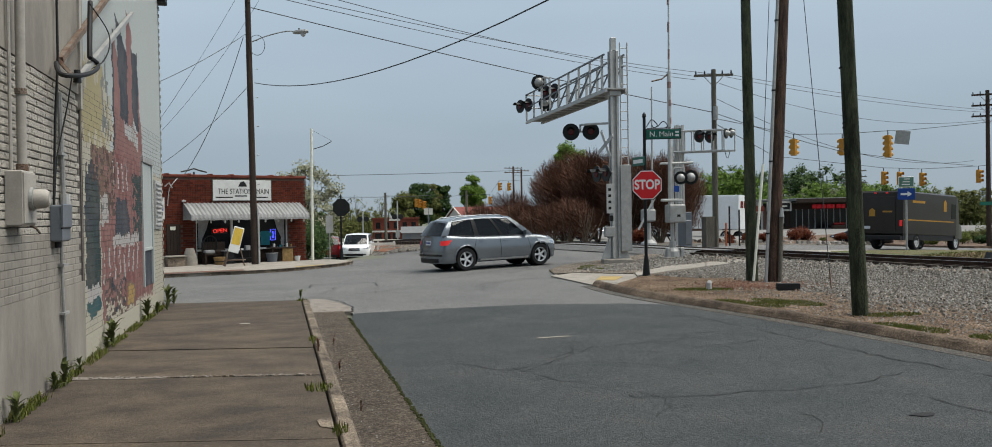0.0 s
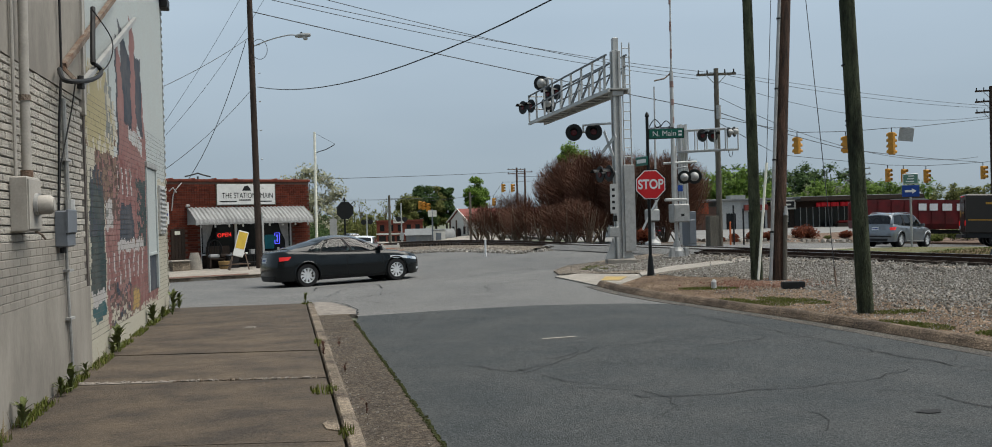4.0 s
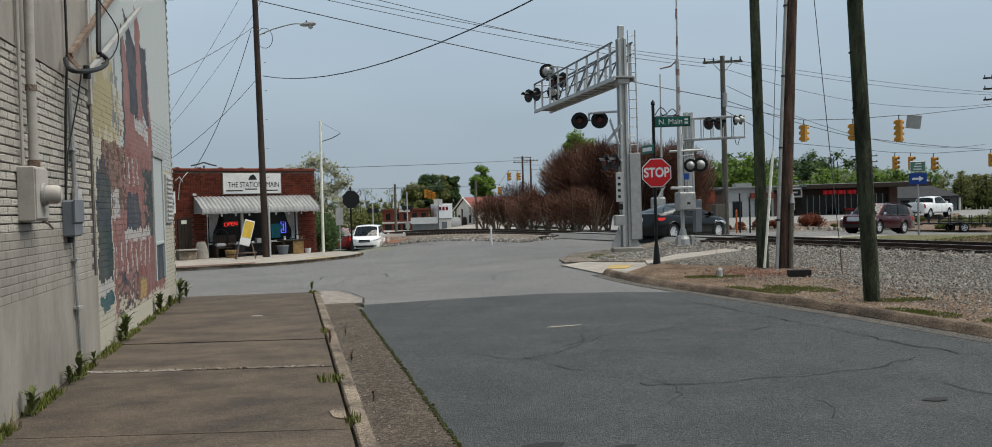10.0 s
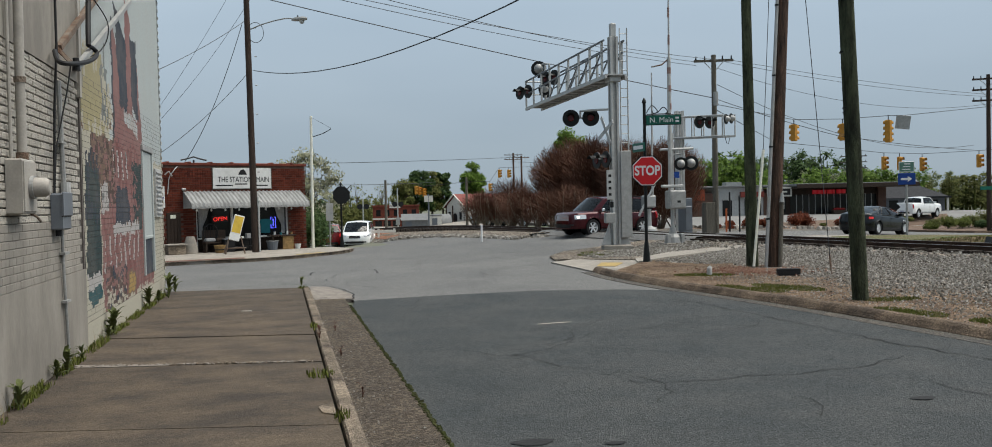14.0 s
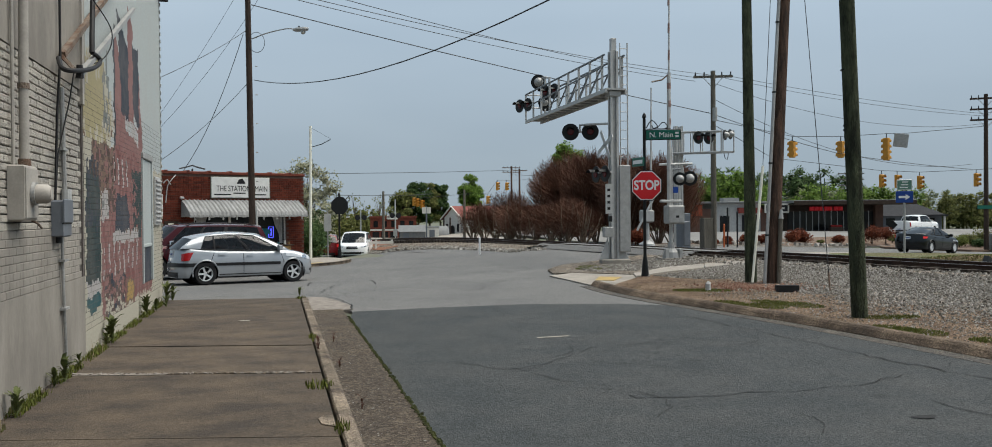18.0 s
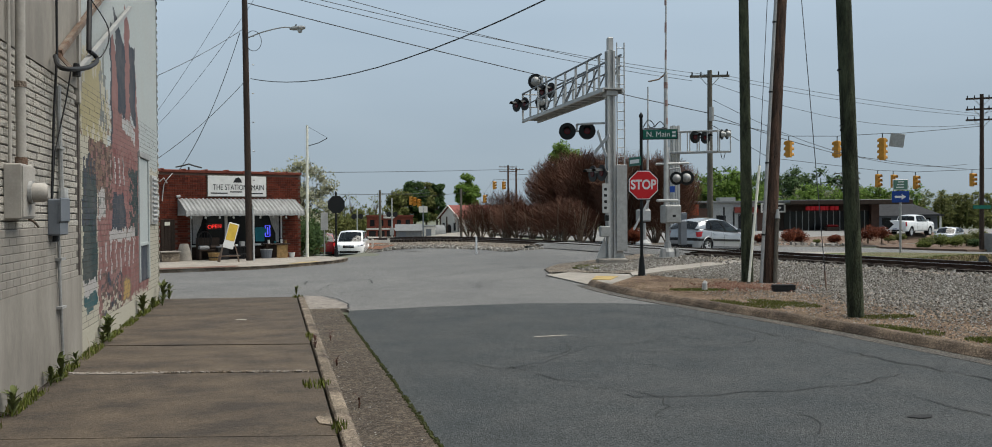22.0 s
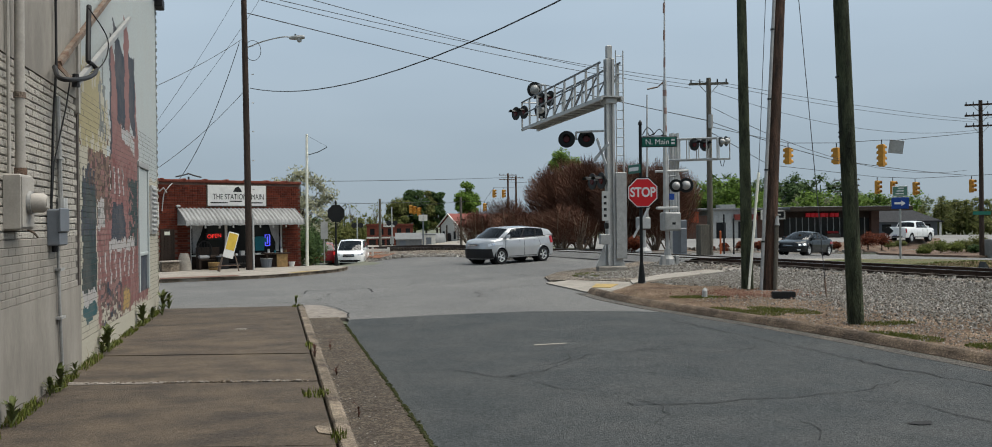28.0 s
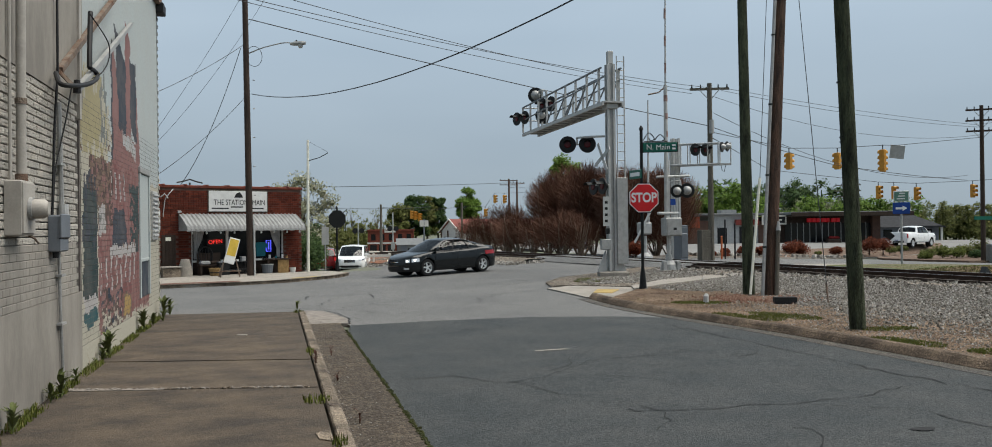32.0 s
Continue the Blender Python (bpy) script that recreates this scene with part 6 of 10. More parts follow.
def wheel_meshes(r, width, spokes):
    t = Build()
    prof = [(r * 0.66, -width / 2), (r * 0.93, -width / 2), (r, -width * 0.32), (r, width * 0.32), (r * 0.93, width / 2), (r * 0.66, width / 2)]
    n = 28
    t.loft([[(q * math.cos(2 * math.pi * k / n), o, q * math.sin(2 * math.pi * k / n)) for q, o in prof] for k in range(n)] +
           [[(q, o, 0) for q, o in prof]], closed=True, caps=False)
    m = Build()
    rim = [(r * 0.67, -width * 0.45), (r * 0.67, width * 0.44), (r * 0.61, width * 0.44), (r * 0.59, width * 0.2), (r * 0.59, -width * 0.45)]
    m.loft([[(q * math.cos(2 * math.pi * k / n), o, q * math.sin(2 * math.pi * k / n)) for q, o in rim] for k in range(n)] + [[(q, o, 0) for q, o in rim]], caps=False)
    m.disc((0, width * 0.2, 0), (0, 1, 0), r * 0.17, width * 0.2, 14, r * 0.12)
    for k in range(spokes):
        a = 2 * math.pi * k / spokes
        tr = Matrix.Rotation(a, 4, "Y")
        w0, w1 = r * 0.07, r * 0.1
        p = [tr @ Vector(q) for q in ((r * 0.1, width * 0.2, -w0), (r * 0.62, width * 0.24, -w1), (r * 0.62, width * 0.24, w1), (r * 0.1, width * 0.2, w0),
                                      (r * 0.1, width * 0.38, -w0), (r * 0.62, width * 0.4, -w1 * 0.8), (r * 0.62, width * 0.4, w1 * 0.8), (r * 0.1, width * 0.38, w0))]
        m.add(p, [(3, 2, 1, 0), (4, 5, 6, 7), (0, 1, 5, 4), (1, 2, 6, 5), (2, 3, 7, 6), (3, 0, 4, 7)])
    d = Build().disc((0, -width * 0.1, 0), (0, 1, 0), r * 0.62, 0.03, 20)
    return t.mesh("tyre", TYRE, True), m.mesh("rim", ALLOY, True), d.mesh("brake_disc", ARCH)


def put_wheels(car, r, places, width=0.22, spokes=5):
    """Wheels with tyre and rim; places: x, half track."""
    tyre, rim, back = wheel_meshes(r, width, spokes)
    made = []
    for x, half in places:
        for s in (1, -1):
            hub = Matrix.Translation((x, s * (half - width / 2), r)) @ (Matrix.Identity(4) if s > 0 else Matrix.Rotation(math.pi, 4, "Z"))
            w = part("wheel", tyre, None, car, m=hub)
            part("rim", rim, None, w, "silver alloy rim")
            part("brake_disc", back, None, w)
            made.append((w, hub, r, s))
    return made


def smooth_at(points, x):
    """A smooth curve through (x, z) points in falling or rising x."""
    p = sorted(points)
    if x <= p[0][0]:
        return p[0][1]
    if x >= p[-1][0]:
        return p[-1][1]
    i = max(k for k in range(len(p) - 1) if p[k][0] <= x)
    (x0, z0), (x1, z1) = p[i], p[i + 1]
    before, after = p[max(i - 1, 0)], p[min(i + 2, len(p) - 1)]
    h = x1 - x0
    m0 = (z1 - before[1]) / (x1 - before[0])
    m1 = (after[1] - z0) / (after[0] - x0)
    t = (x - x0) / h
    return (2 * t ** 3 - 3 * t * t + 1) * z0 + (t ** 3 - 2 * t * t + t) * h * m0 + (3 * t * t - 2 * t ** 3) * z1 + (t ** 3 - t * t) * h * m1


class Shell:
    """The outer skin of a car, front along +x. A place on its side is (s, z): s runs from the nose's middle (0) round the
    corner (1), along the side (2) and round the rear corner to the tail's middle (3)."""
    FLANK = ((0.0, 0.93), (0.06, 0.965), (0.2, 0.982), (0.45, 0.992), (0.64, 1.0), (0.7, 0.984), (0.84, 0.968), (0.94, 0.94), (1.0, 0.9))

    def __init__(self, L, W, base, r, top, shift, sill, front, rear):
        self.L, self.hw, self.base, self.r, self.top, self.shift, self.sill = L, W / 2, base, r, top, shift, sill
        # front and rear: reach of the rounding, its squareness, height of the bumper's nose, how far it leans back
        self.front, self.rear = front, rear

    def ends(self, z):
        f, b = self.front, self.rear
        return self.L / 2 - f[3] * min(2.5, abs((z - f[2]) / 0.35)) ** 1.7, -self.L / 2 + b[3] * min(2.5, abs((z - b[2]) / 0.35)) ** 1.7

    def rim(self, x):
        return smooth_at(self.top, x)

    def flat(self, s):
        """x on the nominal outline."""
        (df, pf), (db, pb) = self.front[:2], self.rear[:2]
        if s < 1:
            return self.L / 2 - df + df * max(0.0, math.cos(s * math.pi / 2)) ** (2 / pf)
        if s < 2:
            return self.L / 2 - df + (s - 1) * (-self.L + db + df)
        return -self.L / 2 + db - db * max(0.0, math.sin((s - 2) * math.pi / 2)) ** (2 / pb)

    def at_x(self, x):
        (df, _), (db, _) = self.front[:2], self.rear[:2]
        return 1 + (self.L / 2 - df - x) / (self.L - db - df)

    def nose(self, share):
        return math.asin(min(1, share) ** (self.front[1] / 2)) * 2 / math.pi

    def tail(self, share):
        return 3 - math.asin(min(1, share) ** (self.rear[1] / 2)) * 2 / math.pi

    def at(self, s, z, out=0.0):
        if s < 0:
            p = self.at(-s, z, out)
            return Vector((p.x, -p.y, p.z))
        if s > 3:
            p = self.at(6 - s, z, out)
            return Vector((p.x, -p.y, p.z))
        x = self.flat(s)
        zt = self.rim(x)
        v = min(1.0, max(0.0, (z - self.sill) / (zt - self.sill)))
        hw = self.hw * float(np.interp(v, [q[0] for q in self.FLANK], [q[1] for q in self.FLANK])) * (1 - 0.02 * (x / self.L * 2) ** 2) + out
        xf, xb = self.ends(z)
        (df, pf), (db, pb) = self.front[:2], self.rear[:2]
        if s < 1:
            a = s * math.pi / 2
            return Vector((xf + out - df + df * max(0.0, math.cos(a)) ** (2 / pf), hw * math.sin(a) ** (2 / pf), z))
        if s < 2:
            x0, x1 = xf - df, xb + db
            return Vector((x0 + (s - 1) * (x1 - x0), hw, z))
        a = (s - 2) * math.pi / 2
        return Vector((xb - out + db - db * math.sin(a) ** (2 / pb), hw * max(0.0, math.cos(a)) ** (2 / pb), z))

    def foot(self, s):
        """Height of the lower edge, raised over the wheels."""
        x, z = self.flat(s), self.sill
        for xw in (self.base / 2 + self.shift, -self.base / 2 + self.shift):
            d, ra = abs(x - xw), self.r * 1.14
            if d < ra:
                z = max(z, self.r + 0.02 + math.sqrt(ra * ra - d * d))
        return z

    def patch(self, corners, lift=0.008, n=8, m=2, side=1, deep=0.02):
        """A thin panel on the skin between four (s, z) corners."""
        b = Build()
        (a0, b0, c0, d0) = corners

        def grid(out):
            rows = []
            for j in range(m + 1):
                g = j / m
                row = []
                for i in range(n + 1):
                    f = i / n
                    s = (a0[0] * (1 - f) + b0[0] * f) * (1 - g) + (d0[0] * (1 - f) + c0[0] * f) * g
                    z = (a0[1] * (1 - f) + b0[1] * f) * (1 - g) + (d0[1] * (1 - f) + c0[1] * f) * g
                    p = self.at(s, z, out)
                    row.append((p.x, p.y * side, p.z))
                rows.append(row)
            return rows
        outer, inner = grid(lift), grid(lift - deep)
        b.loft(outer, closed=False, caps=False)
        edge = lambda g: g[0] + [r[-1] for r in g[1:]] + g[-1][-2::-1] + [r[0] for r in g[-2:0:-1]]
        b.loft([edge(outer), edge(inner)], closed=True, caps=False)
        return outward(b, (0, 0, 0.6))


def outward(b, middle):
    """Turns each face of a shell away from its middle."""
    c = Vector(middle)
    for i, f in enumerate(b.f):
        p = [Vector(b.v[k]) for k in f]
        n = (p[2] - p[0]).cross(p[-1] - p[1])
        if n.dot(sum(p, Vector()) / len(p) - c) < 0:
            b.f[i] = tuple(reversed(f))
    return b


def real_glass(name, tint):
    """Clear or smoked pane: lets light through by its tint and mirrors the sky at grazing angles."""
    m = bpy.data.materials.new(name)
    m.use_nodes = True
    nt = m.node_tree
    nt.nodes.remove(nt.nodes["Principled BSDF"])
    clear, shine, fr, mix = (nt.nodes.new(k) for k in ("ShaderNodeBsdfTransparent", "ShaderNodeBsdfGlossy", "ShaderNodeFresnel", "ShaderNodeMixShader"))
    clear.inputs["Color"].default_value = (*tint, 1)
    shine.inputs["Roughness"].default_value = 0.03
    fr.inputs["IOR"].default_value = 1.5
    nt.links.new(fr.outputs["Fac"], mix.inputs[0])
    nt.links.new(clear.outputs[0], mix.inputs[1])
    nt.links.new(shine.outputs[0], mix.inputs[2])
    nt.links.new(mix.outputs[0], nt.nodes["Material Output"].inputs["Surface"])
    return m


PANE_CLEAR = real_glass("window_clear", (0.22, 0.26, 0.26))
PANE_SMOKED = real_glass("window_smoked", (0.1, 0.11, 0.12))
SEAT_CLOTH = paint("seat_cloth", (0.05, 0.05, 0.055), 0.9, vary=0.15, bump=0.1)
SEAT_TAN = paint("seat_tan", (0.16, 0.14, 0.115), 0.85, vary=0.15, bump=0.1)
WHEELS = {}


def make_car(name, label, category, mat, L, W, H, base, r, top, cabin, windows, shift=0.0, sill=0.2, front=(0.75, 2.7, 0.5, 0.05), rear=(0.5, 3.2, 0.5, 0.03), head=(), tails=(), lit=False, brake=False,
             spokes=5, cladding=None, rails=False, mirror=None, trim=BLACK_TRIM, smoked=(), grille=(0.45, 0.55, 0.72), grille_mat=BLACK_TRIM, plate_z=0.8, doors=(), handle=None, crown=0.05, seats=SEAT_CLOTH, ledge=0.0, arch=0.05):
    """top: height of the bonnet, belt and boot line along x; cabin: belt front, roof front, roof rear, belt rear, width shares at
    belt and roof; windows: shares along the side between pillars."""
    car = thing(name, Matrix.Identity(4), label, category)
    sk = Shell(L, W, base, r, top, shift, sill, front, rear)
    hw = W / 2
    xa0, xa1, xc1, xc0, wb, wr = cabin
    # body: flanks from the lower edge to the belt, then bonnet and boot lid
    ss = [k / 12 for k in range(12)] + [1 + k / 84 for k in range(84)] + [2 + k / 10 for k in range(11)]
    ss[0] = 0.0
    body = Build()
    for side in (1, -1):
        rings = []
        for s in ss:
            zl, zt = sk.foot(s), sk.rim(sk.flat(s))
            ring = []
            for t in (0, 0.06, 0.16, 0.3, 0.45, 0.6, 0.74, 0.86, 0.95, 1.0):
                p = sk.at(s, zl + (zt - zl) * t)
                ring.append((p.x, p.y * side, p.z))
            rings.append(ring)
        body.loft(rings, closed=False, caps=False)
        deck = []
        for s in ss:
            zt = sk.rim(sk.flat(s))
            p = sk.at(s, zt)
            inside = xc0 + 0.12 < p.x < xa0 - 0.12
            deck.append([(p.x, p.y * side * f, p.z + crown * h) for f, h in (((1, 0), (0.965, 0.35), (0.8, 0.7), (0.45, 0.92), (0, 1)) if not inside else ((1, 0), (0.985, 0.1), (0.975, 0.1), (0.965, 0.0), (0.955, -0.4)))])
        body.loft(deck, closed=False, caps=False)
    part("body", outward(body, (0, 0, 0.55)), mat, car, smooth=True)
    part("underbody", Build().box(-L / 2 + 0.25, -hw + 0.34, sill - 0.02, L / 2 - 0.3, hw - 0.34, sill + 0.3), ARCH, car)
    # cabin
    zr = H

    def cabin_at(a, b_, side):
        xf = xa0 + (xa1 - xa0) * b_ ** 1.1
        xr = xc0 + (xc1 - xc0) * b_ ** (1.12 if category != "sedan" else 1.4)
        x = xf + (xr - xf) * a
        zb = sk.rim(x) - 0.012
        zt = zr - 0.06 - arch * (2 * abs(a - 0.42)) ** 2.4 - (ledge * max(0, a - 0.5))
        w = hw * (wb + (wr - wb) * (0.35 * b_ + 0.65 * b_ * b_))
        w *= 1 - 0.09 * max(0, 0.22 - a) / 0.22 * (1 - 0.3 * b_) - 0.07 * max(0, a - 0.8) / 0.2
        return Vector((x, side * w, zb + (zt - zb) * b_))

    def bow(a):
        return 0.17 * (1 - a) ** 6 - 0.12 * a ** 6

    cuts = [0.0] + [q for w in windows for q in w] + [1.0]
    lo, hi = 0.06, 0.93
    frame_b = Build()
    for side in (1, -1):
        for i in range(len(cuts) - 1):
            a0, a1 = cuts[i], cuts[i + 1]
            cols = [a0 + (a1 - a0) * k / 5 for k in range(6)]
            pane = i % 2 == 1
            bands = ((0, lo / 2, lo), (hi, 0.95, 1.0)) if pane else ((0, lo, 0.25, 0.5, 0.7, hi, 0.95, 1.0),)
            for band in bands:
                frame_b.loft([[cabin_at(a, q, side) for a in cols] for q in band], closed=False, caps=False)
            if pane:
                glass = Build().loft([[cabin_at(a, lo + (hi - lo) * q / 5, side) + Vector((0, -0.006 * side, 0)) for a in cols] for q in range(6)], closed=False, caps=False)
                part("side_window", outward(glass, (0, 0, zr * 0.7)), PANE_SMOKED if i // 2 in smoked else PANE_CLEAR, car, "smoked side window" if i // 2 in smoked else "clear side window", smooth=True)
                ring = [cabin_at(a, lo, side) for a in cols] + [cabin_at(a1, lo + (hi - lo) * q / 5, side) for q in range(1, 6)] + [cabin_at(a, hi, side) for a in cols[-2::-1]] + [cabin_at(a0, lo + (hi - lo) * q / 5, side) for q in range(4, -1, -1)]
                part("window_surround", Build().tube([p + Vector((0, side * 0.004, 0)) for p in ring], 0.008, 5), trim, car)
        # dark posts between the windows
        for w0, w1 in zip(windows, windows[1:]):
            if w1[0] - w0[1] < 0.09:
                part("door_pillar", Build().loft([[cabin_at(a, lo + (hi - lo) * q / 4, side) + Vector((0, side * 0.005, 0)) for a in (w0[1], w1[0])] for q in range(5)], closed=False, caps=False), BLACK_TRIM, car)
    ys = [k / 6 for k in range(-6, 7)]

    def across(a, b_, f, lift=0.0):
        p = cabin_at(a, b_, 1)
        g = 1 - f * f
        return Vector((p.x + bow(a) * g, p.y * f, p.z + lift * g))
    roof = Build().loft([[across(a, 1.0, f, 0.06) for f in ys] for a in (0, 0.03, 0.08, 0.16, 0.3, 0.5, 0.7, 0.84, 0.92, 0.97, 1)], closed=False, caps=False)
    frame_b.loft([[across(0, q, f, 0.06 * q) for f in ys] for q in (0.93, 1.0)], closed=False, caps=False)
    frame_b.loft([[across(1, q, f, 0.06 * q) for f in ys] for q in (0.9, 1.0)], closed=False, caps=False)
    for f0, f1 in ((-1, -0.93), (0.93, 1)):
        frame_b.loft([[across(0, q / 6 * 0.93, f, 0.06 * q / 6) for f in (f0, f1)] for q in range(7)], closed=False, caps=False)
        frame_b.loft([[across(1, q / 6 * 0.9, f, 0.06 * q / 6) for f in (f0 * 1, f1 * 1)] for q in range(7)], closed=False, caps=False)
    mid = (xa0 + xc0) / 2
    part("roof", outward(roof, (0, 0, 0.8)), mat, car, smooth=True)
    part("cabin_frame", outward(frame_b, (mid, 0, 0.9)), mat, car, smooth=True)
    part("windscreen", outward(Build().loft([[across(0, 0.02 + 0.91 * q / 6, f * 0.93, 0.06 * q / 6) for f in ys] for q in range(7)], closed=False, caps=False), (mid, 0, 0.5)), PANE_CLEAR, car, "clear windscreen", smooth=True)
    part("rear_window", outward(Build().loft([[across(1, 0.05 + 0.85 * q / 6, f * 0.93, 0.06 * q / 6) for f in ys] for q in range(7)], closed=False, caps=False), (mid, 0, 0.5)), PANE_SMOKED, car, "smoked rear window", smooth=True)
    zb = sk.rim(0)
    part("dashboard", Build().box(xa0 - 0.75, -hw * 0.8, zb - 0.3, xa0 - 0.1, hw * 0.8, zb - 0.02, b=0.06), BLACK_TRIM, car)
    part("cabin_floor", Build().box(xc0 + 0.1, -hw * 0.84, sill + 0.14, xa0 - 0.2, hw * 0.84, sill + 0.3), ARCH, car)
    for sx in (mid + 0.45, mid - 0.5):
        for sy in (-0.38, 0.38):
            seat = part("seat", Build().box(sx - 0.25, sy - 0.25, sill + 0.25, sx + 0.3, sy + 0.25, sill + 0.45, b=0.06).box(sx - 0.38, sy - 0.24, sill + 0.4, sx - 0.2, sy + 0.24, zb + 0.1, b=0.06), seats, car)
            part("headrest", Build().box(sx - 0.4, sy - 0.13, zb + 0.12, sx - 0.27, sy + 0.13, zb + 0.3, b=0.04), seats, seat)
    part("steering_wheel", Build().tube([(xa0 - 0.85 + 0.06 * math.sin(q), 0.38 + 0.18 * math.cos(q), zb - 0.03 + 0.17 * math.sin(q)) for q in (k * 0.5236 for k in range(13))], 0.016, 6), BLACK_TRIM, car)
    zs = sill + 0.1
    for side in (1, -1):
        belt = [cabin_at(a / 10, 0.0, side) + Vector((0, side * 0.006, 0.012)) for a in range(11)]
        part("belt_moulding", Build().tube(belt, 0.011, 5), trim, car)
        for xd, lean in doors:
            s0 = sk.at_x(xd)
            ds = 0.008 / (L - front[0] - rear[0])
            dl = lean / (L - front[0] - rear[0])
            zt = sk.rim(xd) - 0.02
            part("door_gap", sk.patch([(s0 + dl - ds, zs), (s0 + dl + ds, zs), (s0 + ds, zt), (s0 - ds, zt)], 0.002, 1, 8, side, 0.01), ARCH, car)
        for (xd, _), nxt in zip(doors[1:], doors[1:]):
            s0, s1 = sk.at_x(xd + 0.3), sk.at_x(xd + 0.1)
            zh = sk.rim(xd) - 0.15
            part("door_handle", sk.patch([(s0, zh), (s1, zh), (s1, zh + 0.035), (s0, zh + 0.035)], 0.03, 3, 1, side, 0.04), handle or mat, car)
        # bonnet shut line and rocker
        part("rocker", sk.patch([(sk.at_x(base / 2 + shift - r * 1.16), sill), (sk.at_x(-base / 2 + shift + r * 1.16), sill), (sk.at_x(-base / 2 + shift + r * 1.16), sill + 0.09), (sk.at_x(base / 2 + shift - r * 1.16), sill + 0.09)], 0.006, 10, 1, side, 0.03), cladding or BLACK_TRIM, car)
        m0 = cabin_at(0.1, 0.12, side)
        part("side_mirror", Build().loft([[(m0.x + dx, m0.y + side * (0.02 + o), m0.z + 0.03 + h) for dx, h in ((-0.05 * q, -0.07 * q), (0.07 * q, -0.06 * q), (0.06 * q, 0.07 * q), (-0.05 * q, 0.08 * q))] for o, q in ((-0.04, 0.4), (0.06, 1), (0.17, 1.05), (0.21, 0.7))]), mirror or mat, car, smooth=True)
        if rails:
            pts = [across(a, 1.0, side * 0.86, 0.06) + Vector((0, 0, dz)) for a, dz in ((0.1, -0.01), (0.16, 0.055), (0.5, 0.06), (0.84, 0.055), (0.92, -0.01))]
            part("roof_rail", Build().tube(pts, 0.02, 6), rails, car)
        for x in (base / 2 + shift, -base / 2 + shift):
            arc = [(x + r * 1.15 * math.cos(a), r + 0.02 + r * 1.15 * math.sin(a)) for a in (radians(d) for d in range(-30, 211, 15))]
            part("wheel_well", Build().loft([[(px, side * o, pz) for px, pz in arc] for o in (hw - 0.36, hw - 0.05)], closed=False, caps=False).disc((x, side * (hw - 0.4), r + 0.02), (0, side, 0), r * 1.14, 0.04, 24), ARCH, car)
            lip = [sk.at(sk.at_x(px), max(sill, pz), 0.004) for px, pz in arc if pz > sill - 0.05]
            part("wheel_arch", Build().tube([(p.x, p.y * side, p.z) for p in lip], 0.022 if not cladding else 0.035, 6), cladding or mat, car, smooth=True)
        for c in head:
            q = part("headlight", sk.patch(c, 0.008, 8, 3, side), LAMP_CLEAR, car, "lit headlight" if lit else "clear headlight", smooth=True)
            (s0, z0), (s1, z1) = c[0], c[2]
            part("lamp_bowl", sk.patch([(s0 + (s1 - s0) * 0.3, z0 + (z1 - z0) * 0.3), (s0 + (s1 - s0) * 0.6, z0 + (z1 - z0) * 0.3), (s0 + (s1 - s0) * 0.6, z0 + (z1 - z0) * 0.7), (s0 + (s1 - s0) * 0.3, z0 + (z1 - z0) * 0.7)], 0.011, 3, 2, side), CHROME if not lit else LAMP_LIT, q)
        for c in tails:
            part("tail_light", sk.patch(c, 0.01, 8, 3, side), BRAKE_LIT if brake else LAMP_RED, car, "red tail light", smooth=True)
        z0 = front[2] - 0.14
        part("fog_light", sk.patch([(sk.nose(0.6), z0), (sk.nose(0.8), z0), (sk.nose(0.8), z0 + 0.07), (sk.nose(0.6), z0 + 0.07)], 0.006, 4, 2, side), LAMP_CLEAR if category == "sedan" else BLACK_TRIM, car)
    gs, g0, g1 = grille
    gs = sk.nose(gs)
    gr_ = part("grille", sk.patch([(-gs, g0), (gs, g0), (gs, g1), (-gs, g1)], 0.008, 12, 3, 1), grille_mat, car)
    part("grille_bar", sk.patch([(-gs, (g0 + g1) / 2 - 0.012), (gs, (g0 + g1) / 2 - 0.012), (gs, (g0 + g1) / 2 + 0.012), (-gs, (g0 + g1) / 2 + 0.012)], 0.016, 12, 1, 1), CHROME, gr_)
    low = sk.nose(0.62)
    part("lower_grille", sk.patch([(-low, sill + 0.05), (low, sill + 0.05), (low, sill + 0.2), (-low, sill + 0.2)], 0.006, 12, 2, 1), BLACK_TRIM, car)
    low = 3 - sk.tail(0.7)
    part("rear_valance", sk.patch([(3 - low, sill + 0.02), (3 + low, sill + 0.02), (3 + low, sill + 0.16), (3 - low, sill + 0.16)], 0.006, 12, 2, 1), cladding or BLACK_TRIM, car)
    low = 3 - sk.tail(0.19)
    pl = part("number_plate", sk.patch([(3 - low, plate_z), (3 + low, plate_z), (3 + low, plate_z + 0.15), (3 - low, plate_z + 0.15)], 0.012, 4, 1, 1), PLATE, car, "white number plate")
    part("plate_bar", sk.patch([(3 - low * 0.7, plate_z + 0.05), (3 + low * 0.7, plate_z + 0.05), (3 + low * 0.7, plate_z + 0.1), (3 - low * 0.7, plate_z + 0.1)], 0.016, 4, 1, 1), PLATE_BAR, pl)
    SKINS[name] = sk
    WHEELS[name] = put_wheels(car, r, [(base / 2 + shift, hw - 0.015), (-base / 2 + shift, hw - 0.015)], 0.2 if r < 0.35 else 0.24, spokes)
    return car


SKINS = {}


